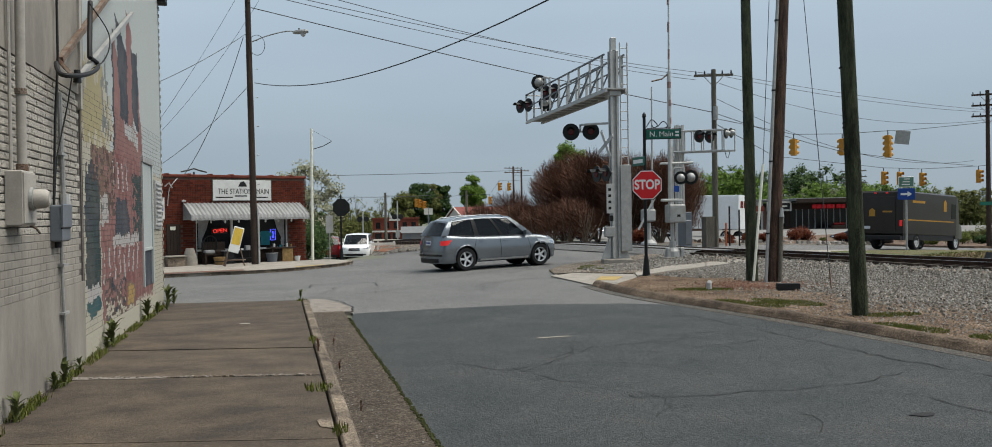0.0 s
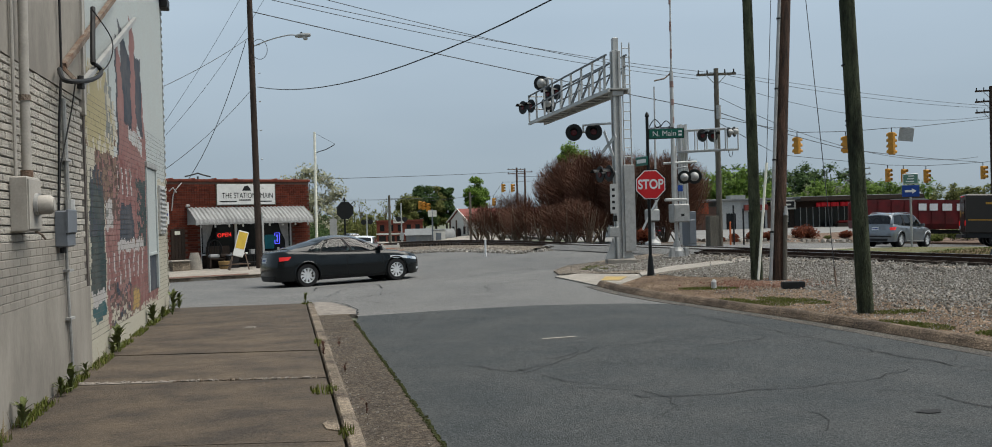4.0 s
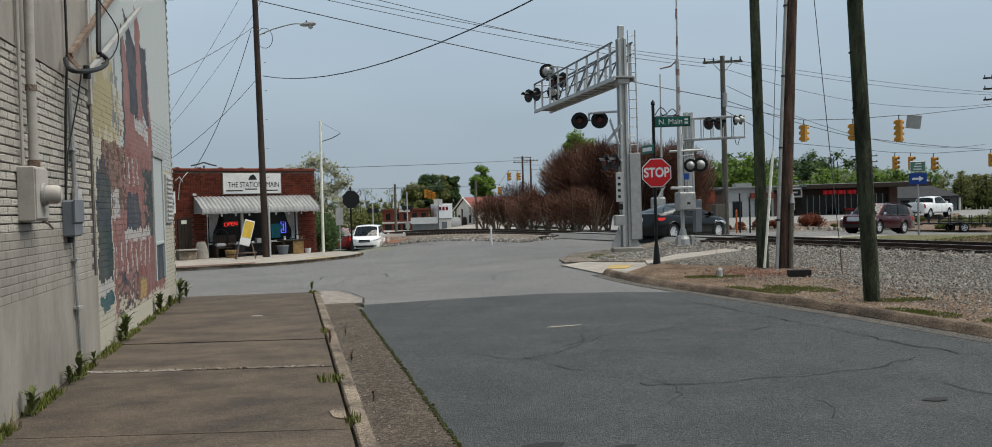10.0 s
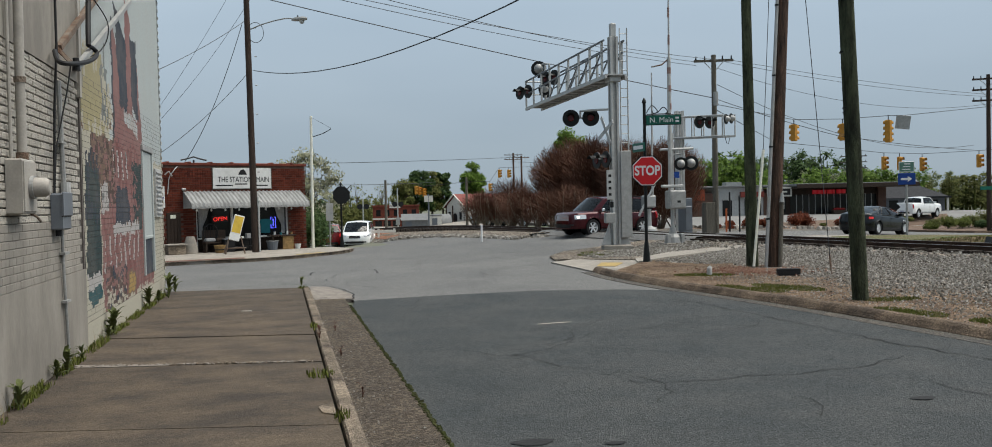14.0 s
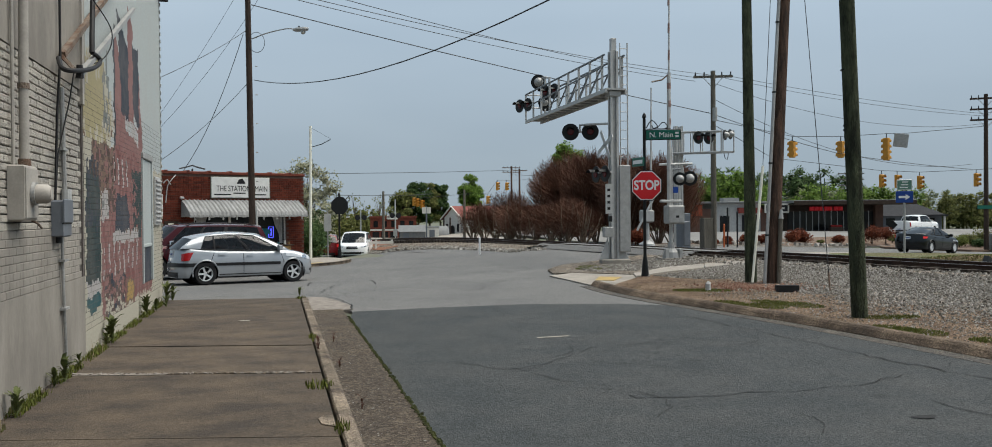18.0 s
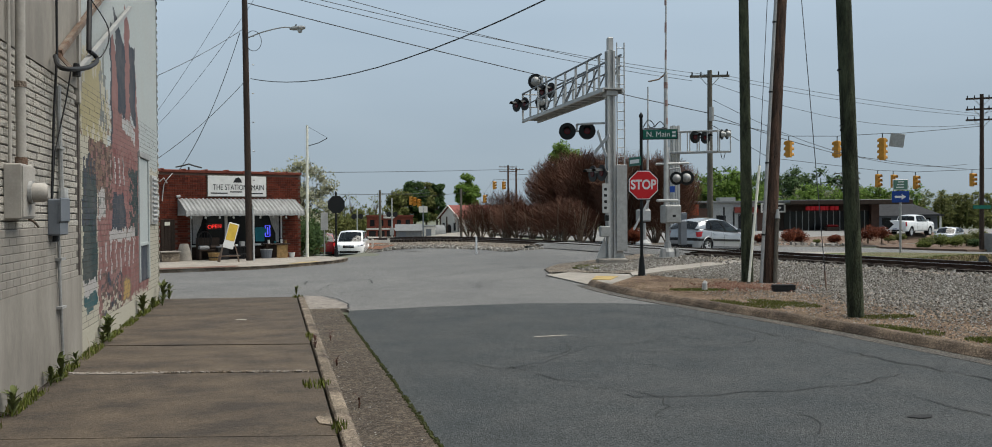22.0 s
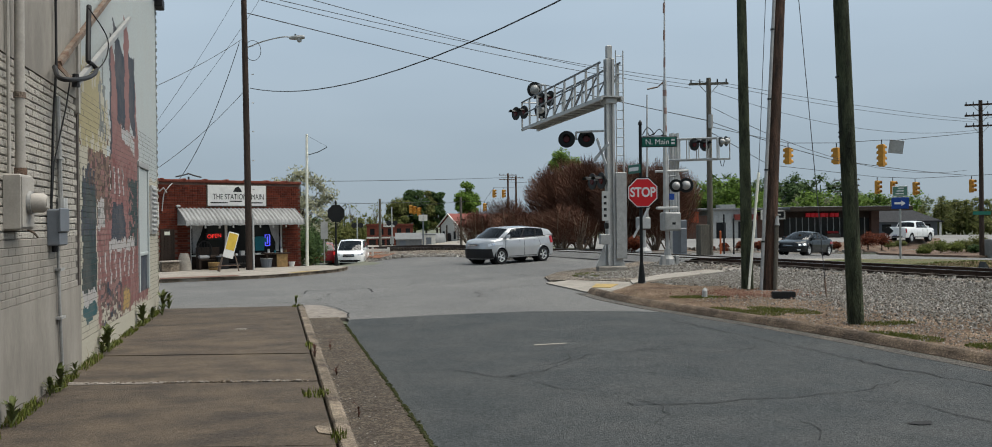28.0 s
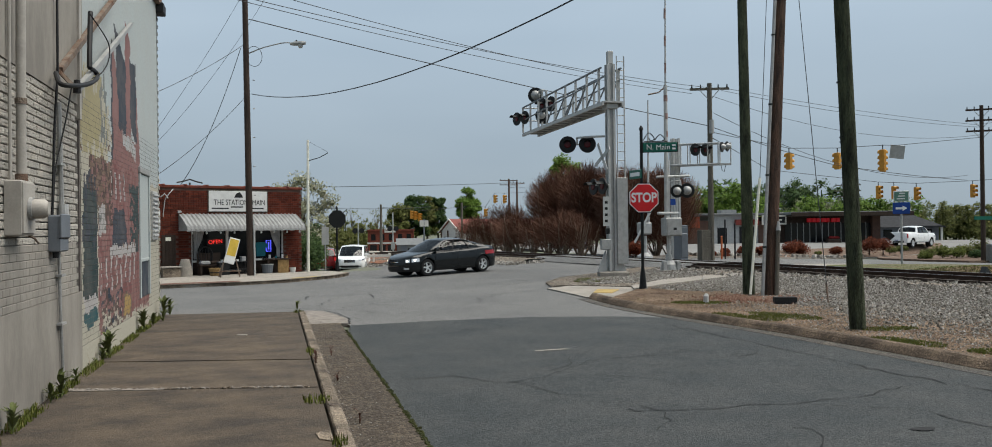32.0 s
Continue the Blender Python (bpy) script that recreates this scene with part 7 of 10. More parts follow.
def span_patch(name, side, x0, x1, z0, z1, lift=0.008, n=10):
    """A strip along a car's flank from x0 to x1."""
    sk = SKINS[name]
    return sk.patch([(sk.at_x(x0), z0), (sk.at_x(x1), z0), (sk.at_x(x1), z1), (sk.at_x(x0), z1)], lift, n, 1, side)


GREY_PAINT = car_paint("grey_metallic", (0.2, 0.22, 0.24))
DARK_PAINT = car_paint("dark_green_black", (0.005, 0.007, 0.008), 0.0)
BURGUNDY = car_paint("burgundy_metallic", (0.055, 0.006, 0.009), 0.3)
SILVER = car_paint("silver_metallic", (0.36, 0.38, 0.4), 0.4)
SILVER_WARM = car_paint("silver_warm", (0.46, 0.47, 0.48), 0.4)
BLACK_PAINT = car_paint("black_grey", (0.008, 0.01, 0.011), 0.0)
WHITE_PAINT = car_paint("white_paint", (0.78, 0.79, 0.79), 0.0)
RED_PAINT = car_paint("red_paint", (0.17, 0.011, 0.012), 0.1)

grey_suv = make_car("grey_suv", "grey metallic sport utility car with roof rails and alloy wheels", "car", GREY_PAINT, 4.78, 1.92, 1.78, 2.915, 0.375,
    [(2.39, 0.7), (2.2, 0.86), (1.7, 1.0), (1.2, 1.05), (0.5, 1.06), (-0.8, 1.09), (-1.8, 1.14), (-2.25, 1.16), (-2.39, 1.14)],
    (1.3, 0.45, -1.95, -2.27, 0.9, 0.72), ((0.09, 0.35), (0.385, 0.62), (0.67, 0.94)), arch=0.08, sill=0.26, front=(0.8, 2.6, 0.62, 0.04), rear=(0.4, 3.4, 0.55, 0.025),
    head=([(0.5, 0.68), (1.04, 0.78), (1.06, 0.92), (0.5, 0.84)],), tails=([(2.1, 0.86), (2.52, 0.85), (2.54, 0.99), (2.0, 1.02)],), rails=GREY_PAINT, smoked=(1, 2), brake=True, grille=(0.4, 0.58, 0.76), plate_z=0.86,
    doors=((0.98, -0.12), (-0.13, 0.0), (-1.05, 0.22)), spokes=5, handle=GREY_PAINT)
for s in (1, -1):
    part("running_board", span_patch("grey_suv", s, 0.95, -0.95, 0.3, 0.36, 0.05), GALV, grey_suv, "brushed metal running board")
low = 3 - SKINS["grey_suv"].tail(0.86)
part("bumper_plate", SKINS["grey_suv"].patch([(3 - low, 0.5), (3 + low, 0.5), (3 + low, 0.56), (3 - low, 0.56)], 0.02, 14, 1), BLACK_TRIM, grey_suv)
dark_sedan = make_car("dark_sedan", "black-green four-door saloon car with alloy wheels", "sedan", DARK_PAINT, 4.87, 1.85, 1.475, 2.85, 0.335,
    [(2.43, 0.6), (2.2, 0.74), (1.7, 0.87), (1.2, 0.93), (0.4, 0.95), (-0.8, 0.985), (-1.6, 1.03), (-2.2, 1.04), (-2.43, 0.99)],
    (1.3, 0.2, -0.98, -2.02, 0.9, 0.66), ((0.085, 0.37), (0.395, 0.68), (0.695, 0.81)), arch=0.1, sill=0.19, front=(0.85, 2.4, 0.45, 0.05), rear=(0.6, 2.9, 0.55, 0.04),
    head=([(0.55, 0.6), (1.1, 0.7), (1.1, 0.78), (0.52, 0.68)],), tails=([(2.1, 0.8), (2.38, 0.78), (2.4, 0.9), (2.04, 0.9)],), brake=True, trim=BLACK_TRIM, grille=(0.45, 0.5, 0.66), plate_z=0.74,
    doors=((0.95, -0.1), (-0.18, 0.0), (-1.12, 0.2)), spokes=10)
burgundy_suv = make_car("burgundy_suv", "large burgundy sport utility car with chrome mirrors and roof rails", "car", BURGUNDY, 4.8, 1.9, 1.74, 2.78, 0.375,
    [(2.4, 0.9), (2.2, 0.98), (1.7, 1.03), (1.3, 1.05), (0.5, 1.05), (-1.4, 1.06), (-2.25, 1.07), (-2.4, 1.05)],
    (1.33, 0.61, -2.05, -2.27, 0.93, 0.8), ((0.085, 0.295), (0.32, 0.545), (0.585, 0.94)), sill=0.32, front=(0.5, 3.2, 0.6, 0.02), rear=(0.3, 4.0, 0.6, 0.015),
    head=([(0.55, 0.74), (1.03, 0.76), (1.03, 0.94), (0.55, 0.93)],), tails=([(2.02, 0.75), (2.3, 0.75), (2.3, 1.05), (2.02, 1.07)],), lit=True, rails=BLACK_TRIM, spokes=6, mirror=CHROME, smoked=(1, 2), grille=(0.5, 0.68, 0.93), grille_mat=SILVER_WARM, plate_z=0.82,
    doors=((1.05, -0.05), (0.1, 0.0), (-0.8, 0.15)), handle=CHROME, seats=SEAT_TAN)
silver_hatchback = make_car("silver_hatchback", "small silver five-door hatchback with dark side moulding", "car", SILVER, 3.99, 1.7, 1.47, 2.5, 0.305,
    [(1.99, 0.58), (1.8, 0.74), (1.4, 0.86), (1.1, 0.9), (0.4, 0.91), (-0.7, 0.94), (-1.5, 0.99), (-1.85, 1.0), (-1.99, 0.97)],
    (1.22, 0.22, -1.5, -1.9, 0.92, 0.74), ((0.085, 0.385), (0.41, 0.7), (0.715, 0.83)), smoked=(2,), arch=0.09, sill=0.2, front=(0.7, 2.5, 0.45, 0.05), rear=(0.42, 3.0, 0.45, 0.035),
    head=([(0.5, 0.62), (1.08, 0.74), (1.08, 0.84), (0.5, 0.74)],), tails=([(2.1, 0.68), (2.42, 0.66), (2.46, 0.86), (2.02, 0.9)],), grille=(0.42, 0.52, 0.62), plate_z=0.78,
    doors=((0.92, -0.08), (-0.2, 0.0), (-1.02, 0.2)))
for s in (1, -1):
    part("side_moulding", span_patch("silver_hatchback", s, 0.86, -1.35, 0.52, 0.6, 0.012), BLACK_TRIM, silver_hatchback, "black side moulding")
    part("bumper_strip", SKINS["silver_hatchback"].patch([(1.93, 0.5), (3.0, 0.5), (3.0, 0.62), (1.93, 0.6)], 0.012, 12, 1, s), BLACK_TRIM, silver_hatchback, "black bumper strip")
silver_wagon = make_car("silver_wagon", "boxy silver compact wagon with black front air dam", "car", SILVER_WARM, 4.05, 1.76, 1.56, 2.5, 0.325,
    [(2.03, 0.84), (1.88, 0.96), (1.5, 1.03), (1.2, 1.06), (0.4, 1.07), (-0.9, 1.1), (-1.75, 1.14), (-2.03, 1.12)],
    (1.28, 0.62, -1.74, -1.92, 0.93, 0.8), ((0.085, 0.36), (0.385, 0.63), (0.645, 0.8)), sill=0.24, front=(0.6, 2.8, 0.5, 0.03), rear=(0.35, 3.4, 0.5, 0.02),
    head=([(0.55, 0.76), (1.08, 0.82), (1.08, 0.94), (0.55, 0.86)],), tails=([(2.0, 0.8), (2.35, 0.8), (2.35, 1.1), (2.0, 1.1)],), smoked=(1, 2), grille=(0.4, 0.78, 0.84), doors=((1.02, -0.05), (-0.08, 0.0), (-0.98, 0.2)), ledge=0.12)
part("air_dam", SKINS["silver_wagon"].patch([(-0.85, 0.26), (0.85, 0.26), (0.72, 0.66), (-0.72, 0.66)], 0.015, 16, 4), BLACK_TRIM, silver_wagon, "black front air dam")
black_sedan = make_car("black_sedan", "black-grey saloon car with oval clear headlights", "sedan", BLACK_PAINT, 4.68, 1.78, 1.41, 2.74, 0.32,
    [(2.4, 0.56), (2.2, 0.7), (1.7, 0.82), (1.2, 0.89), (0.4, 0.92), (-0.8, 0.95), (-1.5, 0.98), (-2.1, 0.97), (-2.4, 0.88)],
    (1.3, 0.42, -0.88, -1.72, 0.9, 0.68), ((0.085, 0.37), (0.395, 0.66), (0.68, 0.84)), arch=0.08, sill=0.19, front=(0.75, 2.5, 0.42, 0.05), rear=(0.65, 2.5, 0.5, 0.05),
    head=([(0.42, 0.54), (0.58, 0.54), (0.58, 0.66), (0.42, 0.66)], [(0.64, 0.55), (0.9, 0.57), (0.9, 0.7), (0.64, 0.68)]), tails=([(1.95, 0.7), (2.6, 0.7), (2.6, 0.86), (1.95, 0.84)],), lit=True, grille=(0.34, 0.5, 0.62), plate_z=0.68,
    doors=((0.98, -0.1), (-0.12, 0.0), (-1.05, 0.2)))
minivan = make_car("minivan", "white minivan parked beside the kerb with its nose to the junction", "van", WHITE_PAINT, 5.15, 2.0, 1.74, 3.08, 0.34,
    [(2.57, 0.72), (2.4, 0.84), (2.0, 0.95), (1.6, 1.0), (0, 1.04), (-2.2, 1.1), (-2.57, 1.08)],
    (1.75, 0.7, -2.2, -2.48, 0.92, 0.78), ((0.085, 0.3), (0.33, 0.6), (0.64, 0.92)), sill=0.2, front=(0.75, 2.8, 0.45, 0.04), rear=(0.4, 3.4, 0.5, 0.02),
    head=([(0.36, 0.68), (0.98, 0.76), (1.0, 0.88), (0.36, 0.78)],), tails=([(2.0, 0.9), (2.3, 0.9), (2.3, 1.06), (2.0, 1.06)],), smoked=(1, 2), grille=(0.4, 0.6, 0.78), doors=((1.4, -0.05), (0.2, 0), (-1.0, 0.1)), handle=CHROME)
minivan.matrix_basis = pose(5.35, 62.5, gz(5.35, 62.5), 0, 0, -101)
FAR = dict(sill=0.27, front=(0.7, 2.6, 0.55, 0.04), rear=(0.4, 3.2, 0.5, 0.03))
red_car = make_car("red_car", "red car parked behind the white minivan", "car", RED_PAINT, 4.7, 1.85, 1.7, 2.8, 0.36,
    [(2.35, 0.72), (2.1, 0.9), (1.3, 1.04), (0, 1.07), (-2.1, 1.12), (-2.35, 1.1)], (1.25, 0.4, -1.85, -2.2, 0.92, 0.76), ((0.085, 0.36), (0.39, 0.64), (0.68, 0.93)),
    head=([(0.55, 0.68), (1.03, 0.74), (1.03, 0.9), (0.55, 0.84)],), tails=([(1.98, 0.8), (2.5, 0.8), (2.5, 1.02), (1.98, 1.04)],), brake=True, smoked=(1, 2), doors=((0.95, 0), (-0.1, 0), (-1.0, 0.2)), **FAR)
red_car.matrix_basis = pose(3.45, 64.5, gz(3.45, 64.5), 0, 0, 86)
far_suv = make_car("far_suv", "silver sport utility car on the far street", "car", SILVER, 4.6, 1.85, 1.72, 2.7, 0.36,
    [(2.3, 0.72), (2.05, 0.9), (1.3, 1.04), (0, 1.07), (-2.05, 1.12), (-2.3, 1.1)], (1.25, 0.4, -1.85, -2.15, 0.92, 0.76), ((0.085, 0.36), (0.39, 0.64), (0.68, 0.93)),
    head=([(0.55, 0.68), (1.03, 0.74), (1.03, 0.9), (0.55, 0.84)],), tails=([(1.98, 0.8), (2.5, 0.8), (2.5, 1.02), (1.98, 1.04)],), rails=BLACK_TRIM, smoked=(1, 2), doors=((0.95, 0), (-0.1, 0), (-1.0, 0.2)), **FAR)
far_sedan = make_car("far_sedan", "dark saloon car passing on the far street", "sedan", BLACK_PAINT, 4.7, 1.8, 1.46, 2.75, 0.33,
    [(2.35, 0.6), (2.1, 0.74), (1.2, 0.92), (0, 0.95), (-1.5, 1.01), (-2.1, 1.01), (-2.35, 0.94)], (1.25, 0.3, -0.95, -1.85, 0.9, 0.67), ((0.085, 0.37), (0.395, 0.67), (0.69, 0.82)), sill=0.19,
    head=([(0.55, 0.58), (1.05, 0.66), (1.05, 0.76), (0.55, 0.68)],), tails=([(1.92, 0.8), (2.6, 0.8), (2.6, 0.92), (1.92, 0.92)],), doors=((0.95, 0), (-0.12, 0), (-1.05, 0.2)))

# delivery truck
VAN_BROWN = paint("delivery_brown", (0.018, 0.013, 0.01), 0.4, vary=0.1, scale=2, fine=80, bump=0.02, coat=0.3)
GOLD = paint("gold_lettering", (0.38, 0.2, 0.03), 0.5, vary=0.08, bump=0.0)
LIGHT_GREY = paint("light_grey_metal", (0.4, 0.41, 0.42), 0.45, 0.3, vary=0.1, scale=3, fine=60, bump=0.03)
delivery_truck = thing("delivery_truck", Matrix.Identity(4), "dark brown boxy parcel delivery truck with gold marks", "truck")
part("box_body", Build().slab([(2.6, -1.15), (2.6, 1.15), (-3.6, 1.15), (-3.6, -1.15)], 0.75, 3.0, b=0.08), VAN_BROWN, delivery_truck, smooth=True)
part("cab", Build().loft([[(2.55, y, z) for y, z in ((-1.12, 0.6), (1.12, 0.6), (1.12, 2.95), (-1.12, 2.95))], [(3.0, y, z) for y, z in ((-1.1, 0.6), (1.1, 0.6), (1.08, 2.8), (-1.08, 2.8))], [(3.35, y, z) for y, z in ((-1.05, 0.6), (1.05, 0.6), (1.0, 1.5), (-1.0, 1.5))], [(3.9, y, z) for y, z in ((-0.95, 0.65), (0.95, 0.65), (0.9, 1.3), (-0.9, 1.3))]]), VAN_BROWN, delivery_truck, smooth=True)
part("windscreen", Build().loft([[(3.03, -0.98, 2.65), (3.03, 0.98, 2.65)], [(3.36, -0.95, 1.55), (3.36, 0.95, 1.55)]], closed=False, caps=False), CAR_GLASS, delivery_truck)
for s in (1, -1):
    part("cab_window", Build().box(2.0, s * 1.14, 1.7, 2.55, s * 1.158, 2.5), CAR_GLASS, delivery_truck)
    part("side_stripe", Build().box(-3.5, s * 1.14, 1.5, 2.3, s * 1.156, 1.56), GOLD, delivery_truck, "thin gold side stripe")
    part("side_mark", Build().slab([(1.0, -0.28), (1.36, -0.28), (1.36, 0.2), (1.18, 0.34), (1.0, 0.2)], 0, 0.01, pose(0, s * 1.153, 2.35, 90, 0, 0), 0), GOLD, delivery_truck, "gold shield mark")
    part("side_lettering_bar", Build().box(-2.6, s * 1.14, 2.42, -1.2, s * 1.156, 2.54), GOLD, delivery_truck)
    part("skirt", Build().box(-3.5, s * 0.95, 0.5, 2.4, s * 1.1, 0.78, b=0.02), BLACK_TRIM, delivery_truck)
    part("tail_light", Build().box(-3.64, s * 0.98, 1.2, -3.58, s * 1.1, 1.5, b=0.01), BRAKE_LIT, delivery_truck)
    part("roof_marker", Build().box(-3.64, s * 0.3 - 0.05, 2.86, -3.59, s * 0.3 + 0.05, 2.92), BRAKE_LIT, delivery_truck)
part("rear_door", Build().box(-3.63, -0.75, 0.95, -3.595, 0.75, 2.7, b=0.01), VAN_BROWN, delivery_truck)
part("rear_mark", Build().slab([(-0.16, 0), (0.16, 0), (0.16, 0.3), (0.0, 0.42), (-0.16, 0.3)], 0, 0.01, pose(-3.632, 0.45, 1.7, 90, 0, -90), 0), GOLD, delivery_truck, "gold shield mark")
part("rear_lettering_bar", Build().box(-3.64, -0.6, 1.9, -3.63, -0.1, 1.98), GOLD, delivery_truck)
part("rear_bumper", Build().box(-3.8, -1.1, 0.5, -3.55, 1.1, 0.72, b=0.03), BLACK_TRIM, delivery_truck)
part("plate", Build().box(-3.645, 0.55, 1.05, -3.63, 0.85, 1.2), PLATE, delivery_truck)
WHEELS["delivery_truck"] = put_wheels(delivery_truck, 0.42, [(2.75, 1.1), (-2.0, 1.12)], 0.3, 6)

# tractor with a red tipping trailer
TRAILER_RED = paint("trailer_red", (0.13, 0.012, 0.014), 0.5, vary=0.18, scale=1.5, fine=40, bump=0.05, tint=(0.07, 0.012, 0.012))
LETTER_WHITE = paint("lettering_white", (0.68, 0.68, 0.68), 0.5, vary=0.06, bump=0.0)
dump_semi = thing("dump_truck", Matrix.Identity(4), "white tractor pulling a long red open tipping trailer", "truck")
part("trailer_tub", Build().loft([[(x, y, z) for y, z in ((-1.0, 1.05), (1.0, 1.05), (1.25, 1.4), (1.25, zt), (1.12, zt), (1.1, 1.6), (-1.1, 1.6), (-1.12, zt), (-1.25, zt), (-1.25, 1.4))] for x, zt in ((-7.0, 2.75), (-6.8, 2.95), (3.6, 2.95), (3.9, 2.9))]), TRAILER_RED, dump_semi)
for k in range(13):
    for s in (1, -1):
        part("side_rib", Build().box(-6.7 + k * 0.85, s * 1.24, 1.4, -6.6 + k * 0.85, s * 1.31, 2.9), TRAILER_RED, dump_semi)
for k, (x0, x1) in enumerate(((2.6, 2.9), (2.0, 2.4), (0.6, 1.1), (-0.2, 0.3), (-0.9, -0.5), (-1.8, -1.2), (-2.6, -2.1), (-3.3, -2.8))):
    for s in (1, -1):
        part("lettering_bar", Build().box(x0, s * 1.31, 2.25, x1, s * 1.325, 2.7), LETTER_WHITE, dump_semi)
part("chassis", Build().box(-6.9, -0.5, 0.75, 7.2, 0.5, 1.0, b=0.03), BLACK_TRIM, dump_semi)
part("cab", Build().loft([[(4.4, y, z) for y, z in ((-1.15, 0.7), (1.15, 0.7), (1.1, 2.9), (-1.1, 2.9))], [(5.7, y, z) for y, z in ((-1.15, 0.7), (1.15, 0.7), (1.05, 2.8), (-1.05, 2.8))], [(6.15, y, z) for y, z in ((-1.1, 0.7), (1.1, 0.7), (0.95, 1.85), (-0.95, 1.85))], [(7.3, y, z) for y, z in ((-0.95, 0.75), (0.95, 0.75), (0.85, 1.6), (-0.85, 1.6))]]), WHITE_PAINT, dump_semi, smooth=True)
for s in (1, -1):
    part("cab_window", Build().box(4.8, s * 1.09, 1.9, 5.6, s * 1.14, 2.6), CAR_GLASS, dump_semi)
part("windscreen", Build().loft([[(5.75, -0.95, 2.7), (5.75, 0.95, 2.7)], [(6.17, -0.9, 1.9), (6.17, 0.9, 1.9)]], closed=False, caps=False), CAR_GLASS, dump_semi)
part("grille", Build().box(7.25, -0.5, 0.85, 7.36, 0.5, 1.5, b=0.02), CHROME, dump_semi)
part("front_bumper", Build().box(7.2, -1.1, 0.45, 7.5, 1.1, 0.78, b=0.05), CHROME, dump_semi)
for s in (1, -1):
    part("fender", Build().tube([(6.4 + 0.66 * math.cos(a), s * 1.0, 0.5 + 0.66 * math.sin(a)) for a in (radians(10 + 16 * k) for k in range(11))], 0.16, 8), WHITE_PAINT, dump_semi, smooth=True)
    part("headlight", Build().box(7.15, s * 0.72, 0.95, 7.4, s * 0.95, 1.2, b=0.03), LAMP_CLEAR, dump_semi)
    part("fuel_tank", Build().tube([(4.2, s * 0.95, 0.75), (5.5, s * 0.95, 0.75)], 0.3, 12), CHROME, dump_semi, smooth=True)
    part("exhaust_stack", Build().tube([(4.3, s * 1.0, 1.0), (4.3, s * 1.0, 3.4)], 0.08, 10), CHROME, dump_semi)
    part("side_mirror", Build().box(5.75, s * 1.2, 1.9, 5.85, s * 1.45, 2.4, b=0.03), BLACK_TRIM, dump_semi)
    part("door_gap", Build().box(5.68, s * 1.1, 0.8, 5.7, s * 1.158, 2.6), ARCH, dump_semi)
    part("step", Build().box(4.9, s * 0.9, 0.45, 5.6, s * 1.16, 0.55, b=0.02), BLACK_TRIM, dump_semi)
WHEELS["dump_semi"] = put_wheels(dump_semi, 0.5, [(6.4, 1.15), (3.2, 1.15), (2.0, 1.15), (-4.6, 1.15), (-5.8, 1.15)], 0.32, 8)

# box trailer far off
box_truck = thing("box_truck", Matrix.Identity(4), "white box truck seen from behind on the far street", "truck")
part("box_body", Build().slab([(2.5, -1.28), (2.5, 1.28), (-5.5, 1.28), (-5.5, -1.28)], 1.1, 4.0, b=0.03), WHITE_PAINT, box_truck)
part("cab", Build().loft([[(2.7, y, z) for y, z in ((-1.15, 0.6), (1.15, 0.6), (1.1, 2.8), (-1.1, 2.8))], [(4.2, y, z) for y, z in ((-1.1, 0.6), (1.1, 0.6), (1.0, 2.6), (-1.0, 2.6))], [(4.6, y, z) for y, z in ((-1.05, 0.6), (1.05, 0.6), (0.95, 1.5), (-0.95, 1.5))]]), WHITE_PAINT, box_truck, smooth=True)
for k in range(3):
    part("red_mark", Build().box(-5.53, 0.55 - k * 0.55, 2.9, -5.5, 0.95 - k * 0.55, 3.5), RED_PAINT, box_truck, "red block mark")
part("rear_bumper", Build().box(-5.55, -1.2, 0.6, -5.3, 1.2, 0.8), BLACK_TRIM, box_truck)
WHEELS["box_truck"] = put_wheels(box_truck, 0.48, [(3.2, 1.15), (-4.2, 1.2)], 0.3, 6)

# pickup standing in the far lot
pickup = make_car("pickup_truck", "white four-door pickup truck standing in the far car park", "truck", WHITE_PAINT, 6.0, 2.0, 1.95, 3.7, 0.42,
    [(3.0, 1.08), (2.8, 1.2), (2.2, 1.27), (1.6, 1.3), (0, 1.32), (-0.95, 1.32), (-1.1, 1.36), (-2.8, 1.37), (-3.0, 1.35)], (1.65, 0.85, -0.72, -0.98, 0.92, 0.76), ((0.1, 0.5), (0.55, 0.9)), sill=0.45, front=(0.5, 3.2, 0.7, 0.02), rear=(0.25, 4.5, 0.7, 0.01),
    head=([(0.55, 0.9), (1.03, 0.9), (1.03, 1.08), (0.55, 1.08)],), tails=([(2.0, 0.9), (2.3, 0.9), (2.3, 1.28), (2.0, 1.28)],), smoked=(1,), spokes=6, doors=((1.3, 0), (0.3, 0), (-0.75, 0)), plate_z=0.6)
pickup.matrix_basis = pose(57.0, 69.9, -0.5, 0, 0, 26)

beige_suv = make_car("beige_suv", "beige sport utility car towing a flat trailer", "car", car_paint("beige_metallic", (0.3, 0.27, 0.22), 0.4), 4.8, 1.9, 1.8, 2.85, 0.37,
    [(2.4, 0.75), (2.15, 0.94), (1.3, 1.08), (0, 1.1), (-2.1, 1.15), (-2.4, 1.12)], (1.25, 0.45, -2.0, -2.28, 0.92, 0.77), ((0.085, 0.34), (0.37, 0.62), (0.66, 0.93)),
    head=([(0.55, 0.7), (1.03, 0.76), (1.03, 0.92), (0.55, 0.86)],), tails=([(1.98, 0.8), (2.4, 0.8), (2.4, 1.1), (1.98, 1.1)],), smoked=(1, 2), doors=((0.95, 0), (-0.1, 0), (-1.0, 0.2)), **FAR)
utility_trailer = thing("utility_trailer", Matrix.Identity(4), "black flat utility trailer with low stake sides", "trailer")
